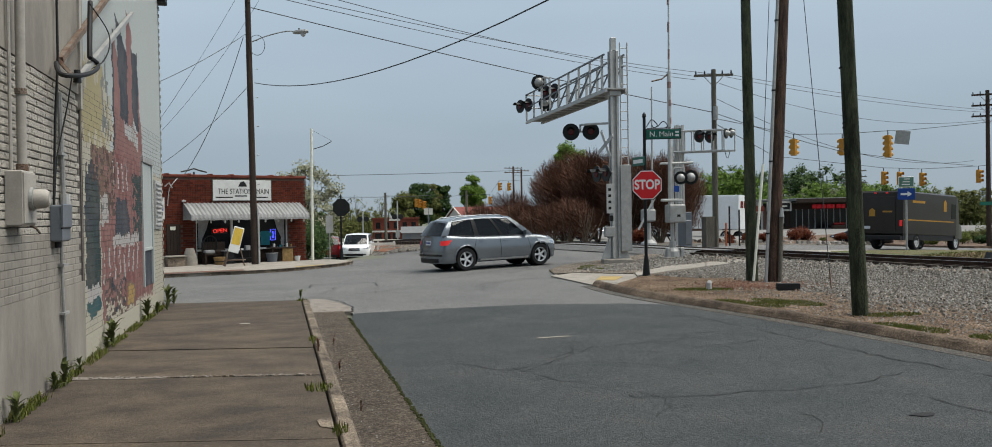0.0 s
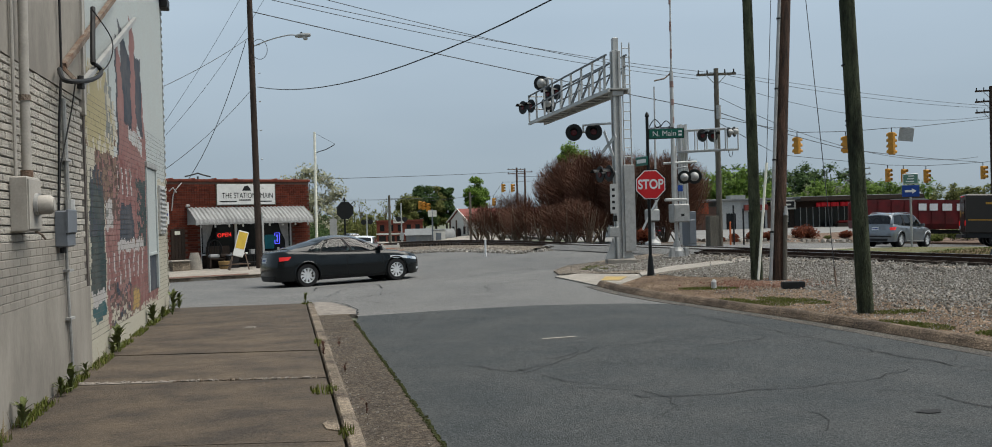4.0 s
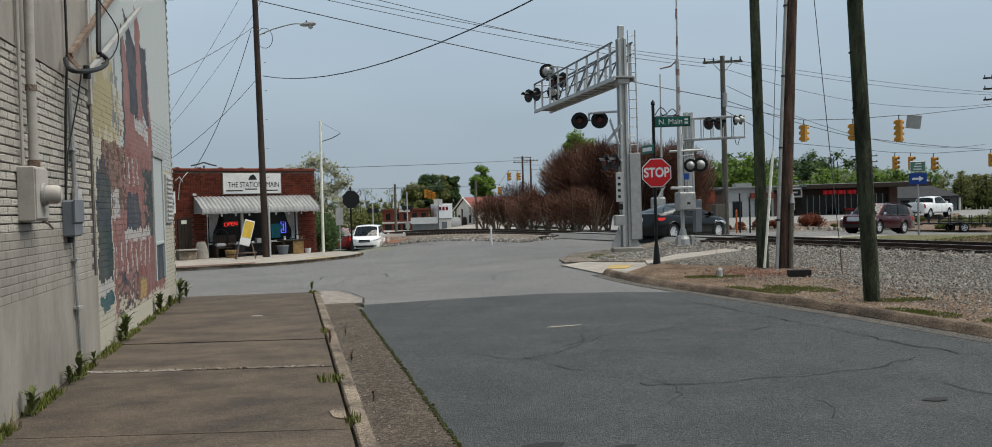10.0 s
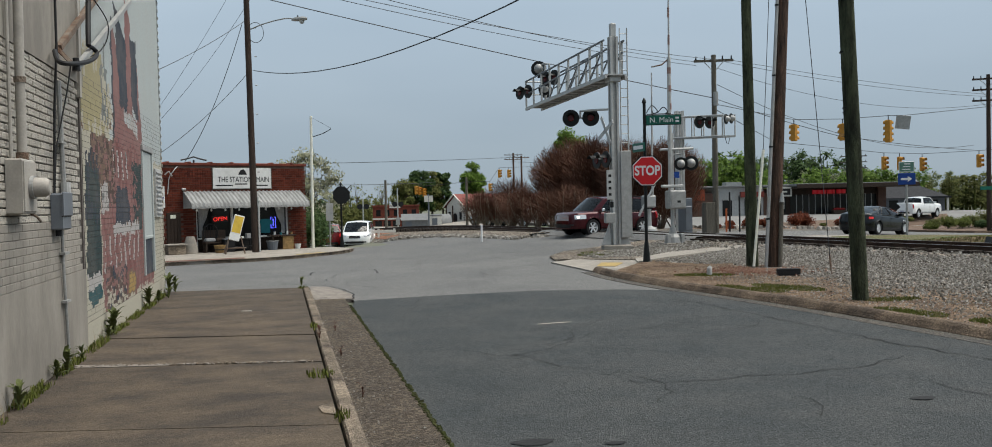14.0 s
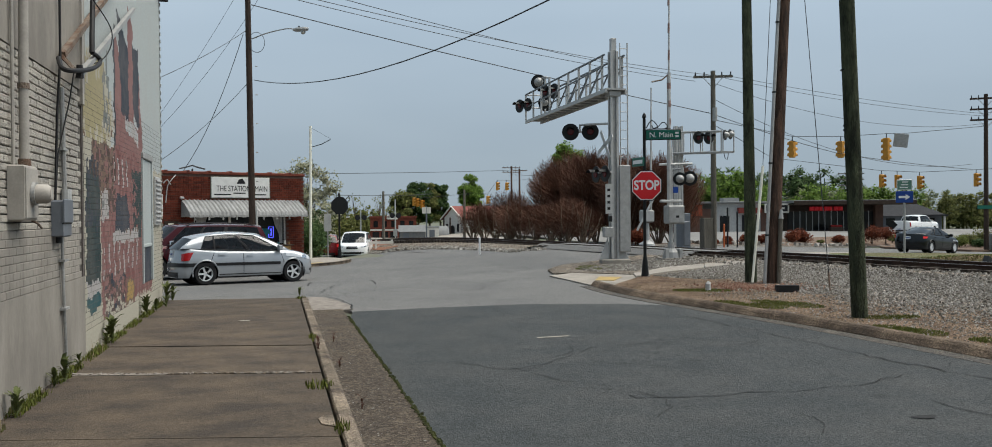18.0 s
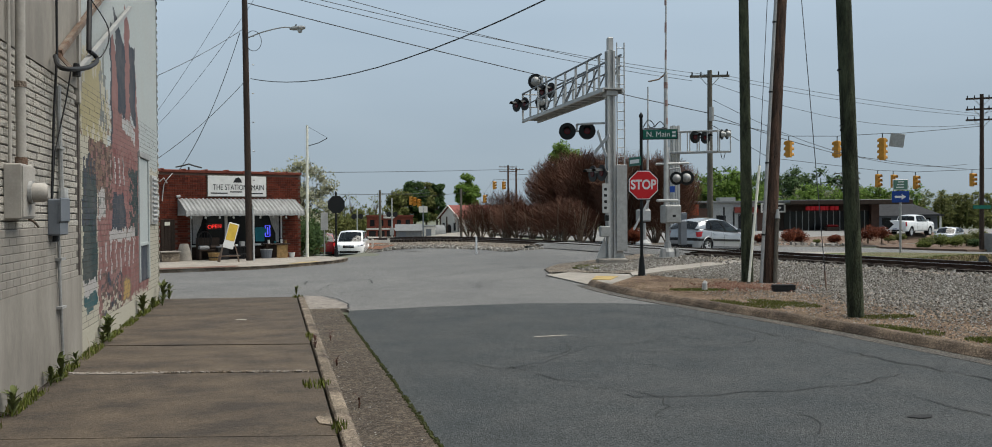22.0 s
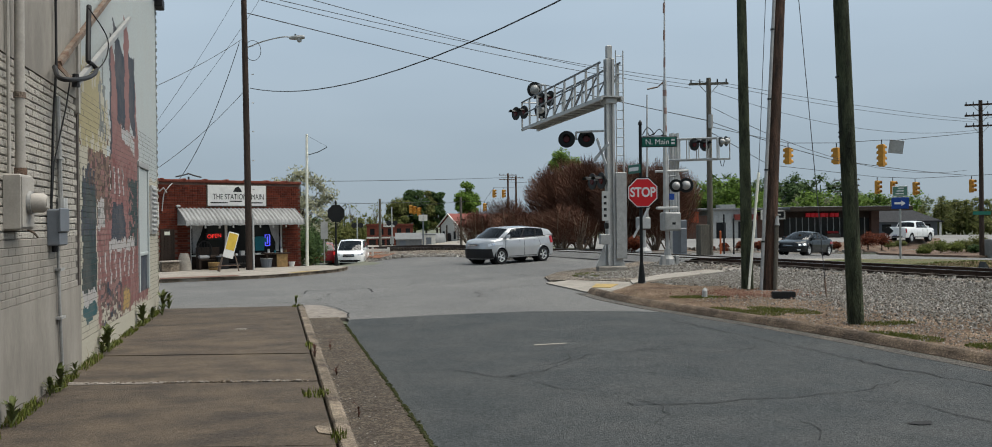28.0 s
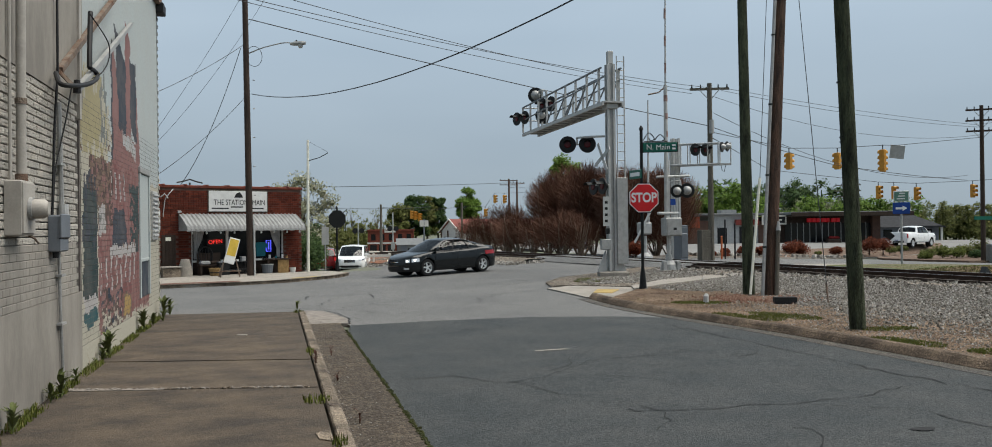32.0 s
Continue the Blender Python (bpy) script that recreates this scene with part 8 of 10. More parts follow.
part("deck", Build().box(-2.3, -1.0, 0.55, 2.0, 1.0, 0.66, b=0.02), BLACK_TRIM, utility_trailer)
part("drawbar", Build().tube([(2.0, 0, 0.55), (3.1, 0, 0.5)], 0.05, 8), BLACK_TRIM, utility_trailer)
for s in (1, -1):
    part("side_rail", Build().box(-2.3, s * 0.98 - 0.02, 0.95, 2.0, s * 0.98 + 0.02, 1.01), BLACK_TRIM, utility_trailer)
    for k in range(7):
        part("stake", Build().box(-2.28 + k * 0.7, s * 0.98 - 0.03, 0.62, -2.22 + k * 0.7, s * 0.98 + 0.03, 1.2), BLACK_TRIM, utility_trailer)
    part("mudguard", Build().box(-0.9, s * 1.0, 0.7, 0.3, s * 1.22, 0.78, b=0.02), BLACK_TRIM, utility_trailer)
    part("tail_light", Build().box(-2.34, s * 0.8 - 0.08, 0.5, -2.3, s * 0.8 + 0.08, 0.6), LAMP_RED, utility_trailer)
WHEELS["utility_trailer"] = put_wheels(utility_trailer, 0.33, [(-0.3, 1.2)], 0.2, 5)

MOVERS = {"grey_suv": grey_suv, "dark_sedan": dark_sedan, "burgundy_suv": burgundy_suv, "silver_hatchback": silver_hatchback, "silver_wagon": silver_wagon,
          "black_sedan": black_sedan, "delivery_truck": delivery_truck, "dump_semi": dump_semi, "box_truck": box_truck, "far_suv": far_suv, "far_sedan": far_sedan, "utility_trailer": utility_trailer, "beige_suv": beige_suv}

# ---- the corner shop ----
BRICK_RED = paint("red_brick", (0.215, 0.056, 0.033), 0.85, vary=0.2, scale=2.0, fine=30, bump=0.2, tint=(0.135, 0.038, 0.026), each=0.26)
BRICK_JOINT = paint("brick_joint", (0.12, 0.075, 0.06), 0.95, vary=0.15, bump=0.1)
AWNING = paint("corrugated_awning", (0.3, 0.3, 0.295), 0.6, 0.1, vary=0.22, scale=3.0, fine=30, bump=0.08, tint=(0.19, 0.19, 0.185), stretch=(3, 0.6, 0.6))
SHOP_GLASS = paint("shop_glass", (0.012, 0.013, 0.014), 0.06, vary=0.05, bump=0.0, spec=0.25)
DARK_WOOD = paint("dark_stained_wood", (0.045, 0.03, 0.022), 0.75, vary=0.2, scale=3, fine=30, bump=0.15)
CURTAIN = paint("pale_curtain", (0.36, 0.36, 0.36), 0.9, vary=0.12, scale=6, fine=60, bump=0.1)
TEAL = paint("teal_cloth", (0.03, 0.2, 0.24), 0.85, vary=0.12, scale=6, bump=0.1)
NEON_RED = glow("neon_red", (0.9, 0.04, 0.03), 0.3)
NEON_BLUE = glow("neon_blue", (0.1, 0.12, 1.0), 0.35)
STRAW = paint("straw", (0.3, 0.19, 0.08), 0.85, vary=0.2, scale=6, bump=0.2)
YELLOW_BOARD = paint("yellow_board", (0.62, 0.42, 0.06), 0.6, vary=0.1, scale=4, bump=0.02)
WHITE_BOARD = paint("white_board", (0.66, 0.66, 0.64), 0.6, vary=0.06, scale=4, bump=0.02)

U = Vector((0.9067, 0.4217, 0))
TURN = math.degrees(math.atan2(U.y, U.x))
SHOP = pose(-4.56, 38.62, -0.24, 0, 0, TURN)
L, DEEP, TALL = 6.34, 11.0, 3.9
shop = thing("shop", SHOP, "small red brick shop with pale awning and display window", "building")
# walls: u along the front, v to the back, origin at the left front corner
W0, W1, SILL, HEAD = 1.3, 5.45, 0.7, 2.05
part("front_wall", Build().box(-0.9, 0.02, 0, W0, 0.3, TALL - 0.1).box(W1, 0.02, 0, L, 0.3, TALL - 0.1).box(W0, 0.02, HEAD, W1, 0.3, TALL - 0.1).box(W0, 0.02, 0, W1, 0.3, 0.12), BRICK_JOINT, shop)
part("side_wall", Build().box(L - 0.3, 0.3, 0, L - 0.02, DEEP, TALL - 0.1), BRICK_RED, shop)
part("side_wall", Build().box(-0.9, 0.3, 0, -0.62, DEEP, TALL - 0.1), BRICK_RED, shop)
part("back_wall", Build().box(-0.62, DEEP - 0.3, 0, L - 0.3, DEEP, TALL - 0.2), BRICK_RED, shop)
roof = part("roof", Build().box(-0.62, 0.3, TALL - 0.45, L - 0.3, DEEP - 0.3, TALL - 0.3), GALV, shop)
part("coping", Build().box(-0.95, -0.04, TALL - 0.1, L + 0.05, 0.36, TALL + 0.02, b=0.02), BRICK_RED, shop, "thin brick coping")
part("coping", Build().box(L - 0.34, 0.36, TALL - 0.1, L + 0.05, DEEP, TALL + 0.02, b=0.02), BRICK_RED, shop)
for k in range(7):
    part("coping_tile", Build().box(0.1 + k * 0.92, -0.06, TALL + 0.0, 0.2 + k * 0.92, 0.38, TALL + 0.06, b=0.01), BRICK_RED, shop)
part("roof_vent", Build().tube([(2.7, 4.0, TALL - 0.3), (2.7, 4.0, TALL + 0.35)], 0.04, 6), BLACK_TRIM, shop)
part("vent_cap", Build().tube([(2.1, 4.0, TALL + 0.34), (2.45, 4.0, TALL + 0.42), (2.7, 4, TALL + 0.5), (2.95, 4.0, TALL + 0.42), (3.3, 4, TALL + 0.34)], 0.035, 6), BLACK_TRIM, shop)
# display window
part("floor", Build().box(W0 - 0.3, 0.3, 0.05, W1 + 0.3, 5.0, 0.14), DARK_WOOD, shop)
part("inner_wall", Build().box(W0 - 0.3, 4.9, 0.1, W1 + 0.3, 5.0, 2.8), DARK_WOOD, shop)
part("low_wall", Build().box(W0, 0.1, 0.12, 2.85, 0.26, SILL), DARK_WOOD, shop, "dark boarded stall riser")
part("low_wall", Build().box(4.2, 0.1, 0.12, W1, 0.26, SILL), DARK_WOOD, shop, "dark boarded stall riser")
part("display_shelf", Build().box(W0, 0.02, SILL - 0.03, 2.9, 0.5, SILL + 0.05, b=0.01), WHITE_BOARD, shop)
part("display_shelf", Build().box(4.1, -0.05, SILL - 0.03, W1 + 0.1, 0.5, SILL + 0.05, b=0.01), WHITE_BOARD, shop)
for u in (W0, 2.87, 4.1, W1):
    part("window_mullion", Build().box(u - 0.05, 0.05, 0.12, u + 0.05, 0.16, HEAD, b=0.01), WHITE_BOARD, shop)
part("window_pane", Build().box(W0 + 0.05, 0.14, SILL + 0.05, 2.82, 0.15, HEAD), SHOP_GLASS, shop)
part("window_pane", Build().box(4.15, 0.14, SILL + 0.05, W1 - 0.05, 0.15, HEAD), SHOP_GLASS, shop)
part("door", Build().box(2.95, 0.2, 0.12, 4.05, 0.25, HEAD), SHOP_GLASS, shop, "dark glass shop door")
for s, u in ((1, W0 + 0.1), (-1, W1 - 0.1)):
    b = Build()
    b.loft([[(u + s * (0.02 + w), 0.11 + 0.012 * (k % 2), z) for k, w in enumerate([q * 0.06 for q in range(n)])] for z, n in ((HEAD - 0.02, 9),)] + [[(u + s * (0.02 + 0.06 * q * (0.75 if z > 1.5 else 0.35)), 0.11 + 0.012 * (q % 2), z) for q in range(9)] for z in (1.6, 1.2, SILL + 0.1)], closed=False, caps=False)
    part("curtain", b, CURTAIN, shop, "pale drawn-back curtain")
# awning of corrugated sheet
rings = []
for v, z in ((0.0, 2.72), (-0.45, 2.5), (-0.95, 2.2), (-1.0, 2.05)):
    rings.append([(0.75 + 5.3 * k / 120, v, z + (0.018 if k % 4 < 2 else -0.018)) for k in range(121)])
part("awning", Build().loft(rings, closed=False, caps=False), AWNING, shop, "pale corrugated metal awning")
part("awning_valance", Build().loft([[(0.75 + 5.3 * k / 60, -1.005, 2.06) for k in range(61)], [(0.75 + 5.3 * k / 60, -1.01, 1.96 + 0.03 * abs(math.sin(k * 0.6))) for k in range(61)]], closed=False, caps=False), AWNING, shop)
for u in (0.76, 6.04):
    part("awning_end", Build().add([(u, 0, 2.7), (u, -0.45, 2.48), (u, -1.0, 2.18), (u, -1.0, 2.0), (u, 0, 2.0)], [(0, 1, 2, 3, 4)]), AWNING, shop)
    part("awning_strut", Build().tube([(u, 0, 2.02), (u, -0.98, 2.02)], 0.02, 6), GALV, shop)
for k in range(9):
    part("festoon_bulb", Build().tube([(1.0 + k * 0.6, -0.9, 1.98), (1.0 + k * 0.6, -0.9, 1.9), (1.0 + k * 0.6, -0.9, 1.86)], [0.02, 0.045, 0.02], 8), WHITE_BOARD, shop)
# sign board
board = part("sign_board", Build().box(2.04, -0.05, 2.82, 4.66, 0.0, 3.7, b=0.01), WHITE_BOARD, shop, "white board reading THE STATION MAIN")
part("board_rim", Build().box(2.0, -0.035, 2.78, 4.7, 0.005, 3.74, b=0.01), POLE_GREY, board)
words("THE STATION", 0.34, BLACK_TRIM, shop, pose(3.02, -0.054, 3.2, 90, 0, 0), wide=0.72)
words("MAIN", 0.34, BLACK_TRIM, shop, pose(4.27, -0.054, 3.2, 90, 0, 0), wide=0.72)
part("logo", Build().slab([(3.15, 0), (3.55, 0), (3.5, 0.12), (3.4, 0.24), (3.25, 0.18)], 0, 0.005, pose(0, -0.052, 3.42, 90, 0, 0)), BLACK_TRIM, board)
for u0, u1, z in ((2.15, 2.9, 2.93), (3.0, 3.55, 2.99), (3.7, 4.5, 2.93)):
    part("small_line", Build().box(u0, -0.054, z, u1, -0.05, z + 0.05), BLACK_TRIM, board)
# side door and window at the left end
part("side_door", Build().box(0.05, -0.03, 0.05, 0.62, 0.03, 1.85, b=0.01), DARK_WOOD, shop, "dark plank side door")
for k in range(4):
    part("door_plank", Build().box(0.07 + k * 0.135, -0.05, 0.1, 0.19 + k * 0.135, -0.03, 1.8), DARK_WOOD, shop)
part("door_plate", Build().box(0.2, -0.058, 1.6, 0.42, -0.05, 1.75), GUARD, shop)
part("wall_light", Build().box(0.7, -0.12, 2.75, 0.85, 0.02, 2.85, b=0.02), GALV_PALE, shop)
part("wall_light", Build().tube([(0.02, -0.05, 3.4), (0.15, -0.15, 3.55), (0.3, -0.1, 3.35)], 0.03, 6), GALV_PALE, shop)
part("service_cable", Build().tube(spline([(0.55, -0.02, 3.75), (0.35, -0.1, 3.55), (0.2, -0.06, 3.3), (0.15, -0.03, 2.9), (0.12, -0.03, 2.6)]), 0.02, 6), GALV_PALE, shop)
notice = part("wall_notice", Build().box(-0.55, -0.03, 2.05, 0.0, 0.02, 2.95, b=0.01), WHITE_BOARD, shop, "white notice on the wall")
part("notice_bar", Build().box(-0.5, -0.034, 2.4, -0.05, -0.03, 2.5), SIGN_BLUE, notice)
# bricks of the front: the rows beside and over the window
n_part, joined = 0, Build()
for row in range(int((TALL - 0.1) / 0.1)):
    for k in range(-5, 31):
        u0, z0 = k * 0.215 + (0.107 if row % 2 else 0), row * 0.1
        if u0 < -0.88 or u0 > L - 0.21 or (W0 - 0.15 < u0 < W1 - 0.05 and z0 < HEAD - 0.02) or (2.0 < u0 < 4.55 and 2.75 < z0 < 3.7) or (-0.05 < u0 < 0.55 and z0 < 1.8):
            continue
        joined.box(u0 + 0.008, -0.006 * ((row * 7 + k * 3) % 3) / 2, z0 + 0.008, u0 + 0.207, 0.03, z0 + 0.092)
BRICK_RED_MANY = island_paint("red_brick_faces", ((0.11, 0.028, 0.017), (0.185, 0.048, 0.029), (0.085, 0.023, 0.016), (0.145, 0.038, 0.023)), 0.85)
tagged(part("brick_facing", joined, BRICK_RED_MANY, shop), "red brick facing", kind="stuff")


def at_shop(u, v, z=0.0, turn=0.0):
    return SHOP @ pose(u, v, z, 0, 0, turn)


neon = thing("neon_sign", at_shop(2.36, 0.12, 1.52), "lit red neon sign reading OPEN in the shop window", "sign")
words("OPEN", 0.24, NEON_RED, neon, pose(0, -0.03, 0, 90, -4, 0))
part("backing", Build().box(-0.36, 0.0, -0.14, 0.36, 0.01, 0.14), BLACK_TRIM, neon)
neon2 = thing("neon_sign", at_shop(4.78, 0.12, 1.3), "lit blue neon window sign", "sign")
part("tube_frame", Build().tube([(-0.11, -0.02, -0.24), (0.11, -0.02, -0.24), (0.11, -0.02, 0.24), (-0.11, -0.02, 0.24), (-0.11, -0.02, -0.24)], 0.018, 6), NEON_BLUE, neon2)
part("tube_mark", Build().tube([(0, -0.02, -0.16), (0, -0.02, 0.16)], 0.03, 6), NEON_BLUE, neon2)
part("backing", Build().box(-0.13, 0.0, -0.26, 0.13, 0.01, 0.26), BLACK_TRIM, neon2)
shirt = thing("shirt", at_shop(4.4, 0.08, 0.85), "teal shirt hung in the shop window", "clothing")
part("cloth", Build().slab([(-0.2, 0.0), (0.2, 0.0), (0.22, 0.4), (0.32, 0.34), (0.36, 0.5), (0.16, 0.62), (-0.16, 0.62), (-0.36, 0.5), (-0.32, 0.34), (-0.22, 0.4)], -0.03, 0.03, pose(0, 0, 0, 90, 0, 0)), TEAL, shirt)
bench = thing("display_bench", at_shop(1.9, -0.5, 0.12), "dark wooden bench with goods before the shop window", "bench")
part("seat", Build().box(-0.5, -0.2, 0.4, 0.5, 0.2, 0.46, b=0.01), DARK_WOOD, bench)
part("backrest", Build().box(-0.5, 0.16, 0.46, 0.5, 0.2, 0.95, b=0.01), DARK_WOOD, bench)
for u in (-0.45, 0.45):
    part("leg", Build().box(u - 0.04, -0.18, 0, u + 0.04, 0.18, 0.4), DARK_WOOD, bench)
for x, c in ((-0.25, CURTAIN), (0.2, DARK_WOOD)):
    part("cushion", Build().box(x - 0.2, -0.15, 0.46, x + 0.2, 0.12, 0.62, b=0.05), c, bench)
chair = thing("wicker_chair", at_shop(1.75, -0.35, 0.5), "round dark wicker chair back in front of the window", "chair")
part("hoop", Build().tube([(0.3 * math.cos(a), 0, 0.45 + 0.38 * math.sin(a)) for a in (k * 0.31 for k in range(21))], 0.03, 6), BLACK_TRIM, chair)
for k in range(5):
    part("spoke", Build().tube([(-0.2 + 0.1 * k, 0, 0.1), (-0.24 + 0.12 * k, 0, 0.75)], 0.012, 5), BLACK_TRIM, chair)
goods = thing("display_table", at_shop(3.05, -0.45, 0.12), "low black table with goods under the shop window", "table")
part("top", Build().box(-0.5, -0.22, 0.52, 0.5, 0.22, 0.56, b=0.01), BLACK_TRIM, goods)
for x, y in ((-0.46, -0.18), (0.46, -0.18), (-0.46, 0.18), (0.46, 0.18)):
    part("leg", Build().box(x - 0.025, y - 0.025, 0, x + 0.025, y + 0.025, 0.52), BLACK_TRIM, goods)
part("shelf", Build().box(-0.46, -0.2, 0.2, 0.46, 0.2, 0.23), BLACK_TRIM, goods)
for x, w, h, c in ((-0.33, 0.1, 0.14, DARK_WOOD), (-0.05, 0.13, 0.08, WHITE_BOARD), (0.3, 0.09, 0.2, CURTAIN)):
    alone("goods_box", Build().box(-w, -0.1, 0, w, 0.1, h, b=0.012), c, "small box of goods on the low table", "box", m=at_shop(3.05 + x, -0.45, 0.68), group="boxes on the low table")
basket = thing("basket", at_shop(1.8, -1.3, 0.1), "round straw basket on the pavement", "basket")
part("bowl", Build().tube([(0, 0, 0), (0, 0, 0.3), (0, 0, 0.36)], [0.2, 0.26, 0.27], 14), STRAW, basket)
part("band", Build().tube([(0, 0, 0.16), (0, 0, 0.2)], 0.245, 14), BLACK_TRIM, basket)
urn = thing("planter_urn", at_shop(0.75, -0.75, 0.1), "tall pale concrete urn beside the shop front", "planter")
part("body", Build().tube([(0, 0, 0), (0, 0, 0.3), (0, 0, 0.62), (0, 0, 0.75)], [0.3, 0.29, 0.2, 0.16], 16), CONCRETE_PALE, urn, smooth=True)
block = thing("stone_planter", at_shop(0.05, -0.95, 0.1), "low stone block planter at the corner", "planter")
part("trough", Build().box(-0.35, -0.25, 0, 0.35, 0.25, 0.42, b=0.03), CONCRETE_KERB, block)
part("cap", Build().box(-0.4, -0.3, 0.42, 0.4, 0.3, 0.48, b=0.02), CONCRETE_PALE, block)
dark_bin = thing("dark_bin", at_shop(2.35, -0.7, 0.1), "dark bin among goods at the shop front", "bin")
part("body", Build().box(-0.22, -0.2, 0, 0.22, 0.2, 0.55, b=0.03), BLACK_TRIM, dark_bin)
part("lid", Build().box(-0.24, -0.22, 0.55, 0.24, 0.22, 0.6, b=0.02), BOX_GREY, dark_bin)
tub = thing("tub", at_shop(4.4, -0.6, 0.1), "grey plastic tub on the pavement", "tub")
part("body", Build().tube([(0, 0, 0), (0, 0, 0.4)], [0.2, 0.26], 14), BOX_GREY, tub)
part("rim", Build().tube([(0, 0, 0.39), (0, 0, 0.42)], 0.275, 14), GALV, tub)
crate = thing("wooden_stand", at_shop(5.05, -0.55, 0.1), "pale wooden stand below the shop window", "stand")
part("front", Build().box(-0.22, -0.2, 0, 0.28, -0.16, 0.6, b=0.01), STRAW, crate)
part("top", Build().box(-0.75, -0.25, 0.6, 0.4, 0.3, 0.66, b=0.01), DARK_WOOD, crate)
part("leg", Build().box(-0.7, -0.2, 0, -0.62, -0.1, 0.6), DARK_WOOD, crate)
for k, (u, h) in enumerate(((-0.5, 0.15), (-0.2, 0.1), (0.1, 0.18), (0.3, 0.12))):
    j = thing("jar", at_shop(5.05 + u, -0.5, 0.76), "small jar on the outdoor stand", "jar", "jars on the stand")
    part("body", Build().tube([(0, 0, 0), (0, 0, h)], 0.05, 8), (WHITE_BOARD, TEAL, WHITE_BOARD, STRAW)[k], j)
    part("lid", Build().tube([(0, 0, h), (0, 0, h + 0.03)], 0.052, 8), BLACK_TRIM, j)
pot = thing("flower_pot", at_shop(5.55, -0.7, 0.1), "white flower pot on the pavement", "pot")
part("body", Build().tube([(0, 0, 0), (0, 0, 0.24)], [0.1, 0.15], 12), WHITE_BOARD, pot)
part("soil", Build().tube([(0, 0, 0.22), (0, 0, 0.245)], 0.13, 12), DARK_WOOD, pot)
# tilted yellow notice board on a stand at the kerb
easel = thing("sandwich_board", pose(-1.75, 36.6, gz(-1.75, 36.6) + 0.1, 0, 0, 10), "tilted yellow and white notice board on a dark frame", "sign")
mb = pose(0.1, 0, 1.05, -8, 16, 0)
part("panel", Build().box(-0.2, -0.03, -0.52, 0.2, 0.03, 0.52, m=mb, b=0.02), WHITE_BOARD, easel)
part("yellow_face", Build().box(-0.17, -0.036, -0.2, 0.17, -0.03, 0.47, m=mb), YELLOW_BOARD, easel, "yellow poster face")
part("frame", Build().tube([(-0.35, 0, 0), (-0.2, 0, 0.7), (0.25, 0, 0.7), (0.4, 0, 0)], 0.03, 6), RUST, easel)
part("frame", Build().tube([(-0.35, 0.5, 0), (-0.15, 0.1, 0.8)], 0.03, 6), RUST, easel)
part("frame", Build().tube([(-0.4, 0, 0.25), (0.45, 0, 0.25)], 0.025, 6), RUST, easel)

# pavement before the shop
shop_walk = thing("pavement_shop", Matrix.Identity(4), "concrete pavement and kerb before the corner shop", "pavement", kind="structure")
part("slab", drape([(-12, 28.75), (-3.8, 32.15), (-0.5, 33.15), (1.9, 35.05), (2.65, 36.1), (2.95, 37.3), (2.4, 39.6), (2.0, 42), (1.8, 56), (0.6, 56), (1.3, 41.4), (-4.5, 38.7), (-12, 35)], 0.11, 1.5, 0.14), CONCRETE_PALE, shop_walk)
part("kerb_edge", ribbon(spline([(-12, 28.7), (-3.8, 32.1), (-0.5, 33.1), (1.9, 35.0), (2.67, 36.05), (3.0, 37.3)], 5), [(-0.02, -0.05), (-0.02, 0.1), (0.02, 0.12), (-0.16, 0.12), (-0.2, -0.05)]), CONCRETE_KERB, shop_walk)
part("brick_band", drape([(-8, 30.6), (-3.8, 32.35), (-1.2, 33.1), (-1.3, 33.7), (-3.9, 33.0), (-8, 31.4)], 0.125, 1.5), paint("brick_paving", (0.16, 0.075, 0.055), 0.85, vary=0.2, scale=3, fine=30, bump=0.2), shop_walk, "red brick paving band")
part("yellow_kerb", drape([(0.7, 34.2), (1.75, 35.0), (1.6, 35.25), (0.5, 34.45)], 0.13, 1.0), TACTILE, shop_walk, "yellow painted kerb")
part("lawn", drape([(1.4, 42.5), (2.1, 43), (1.85, 60), (-1, 60)], 0.14, 2.0), GRASS, shop_walk)

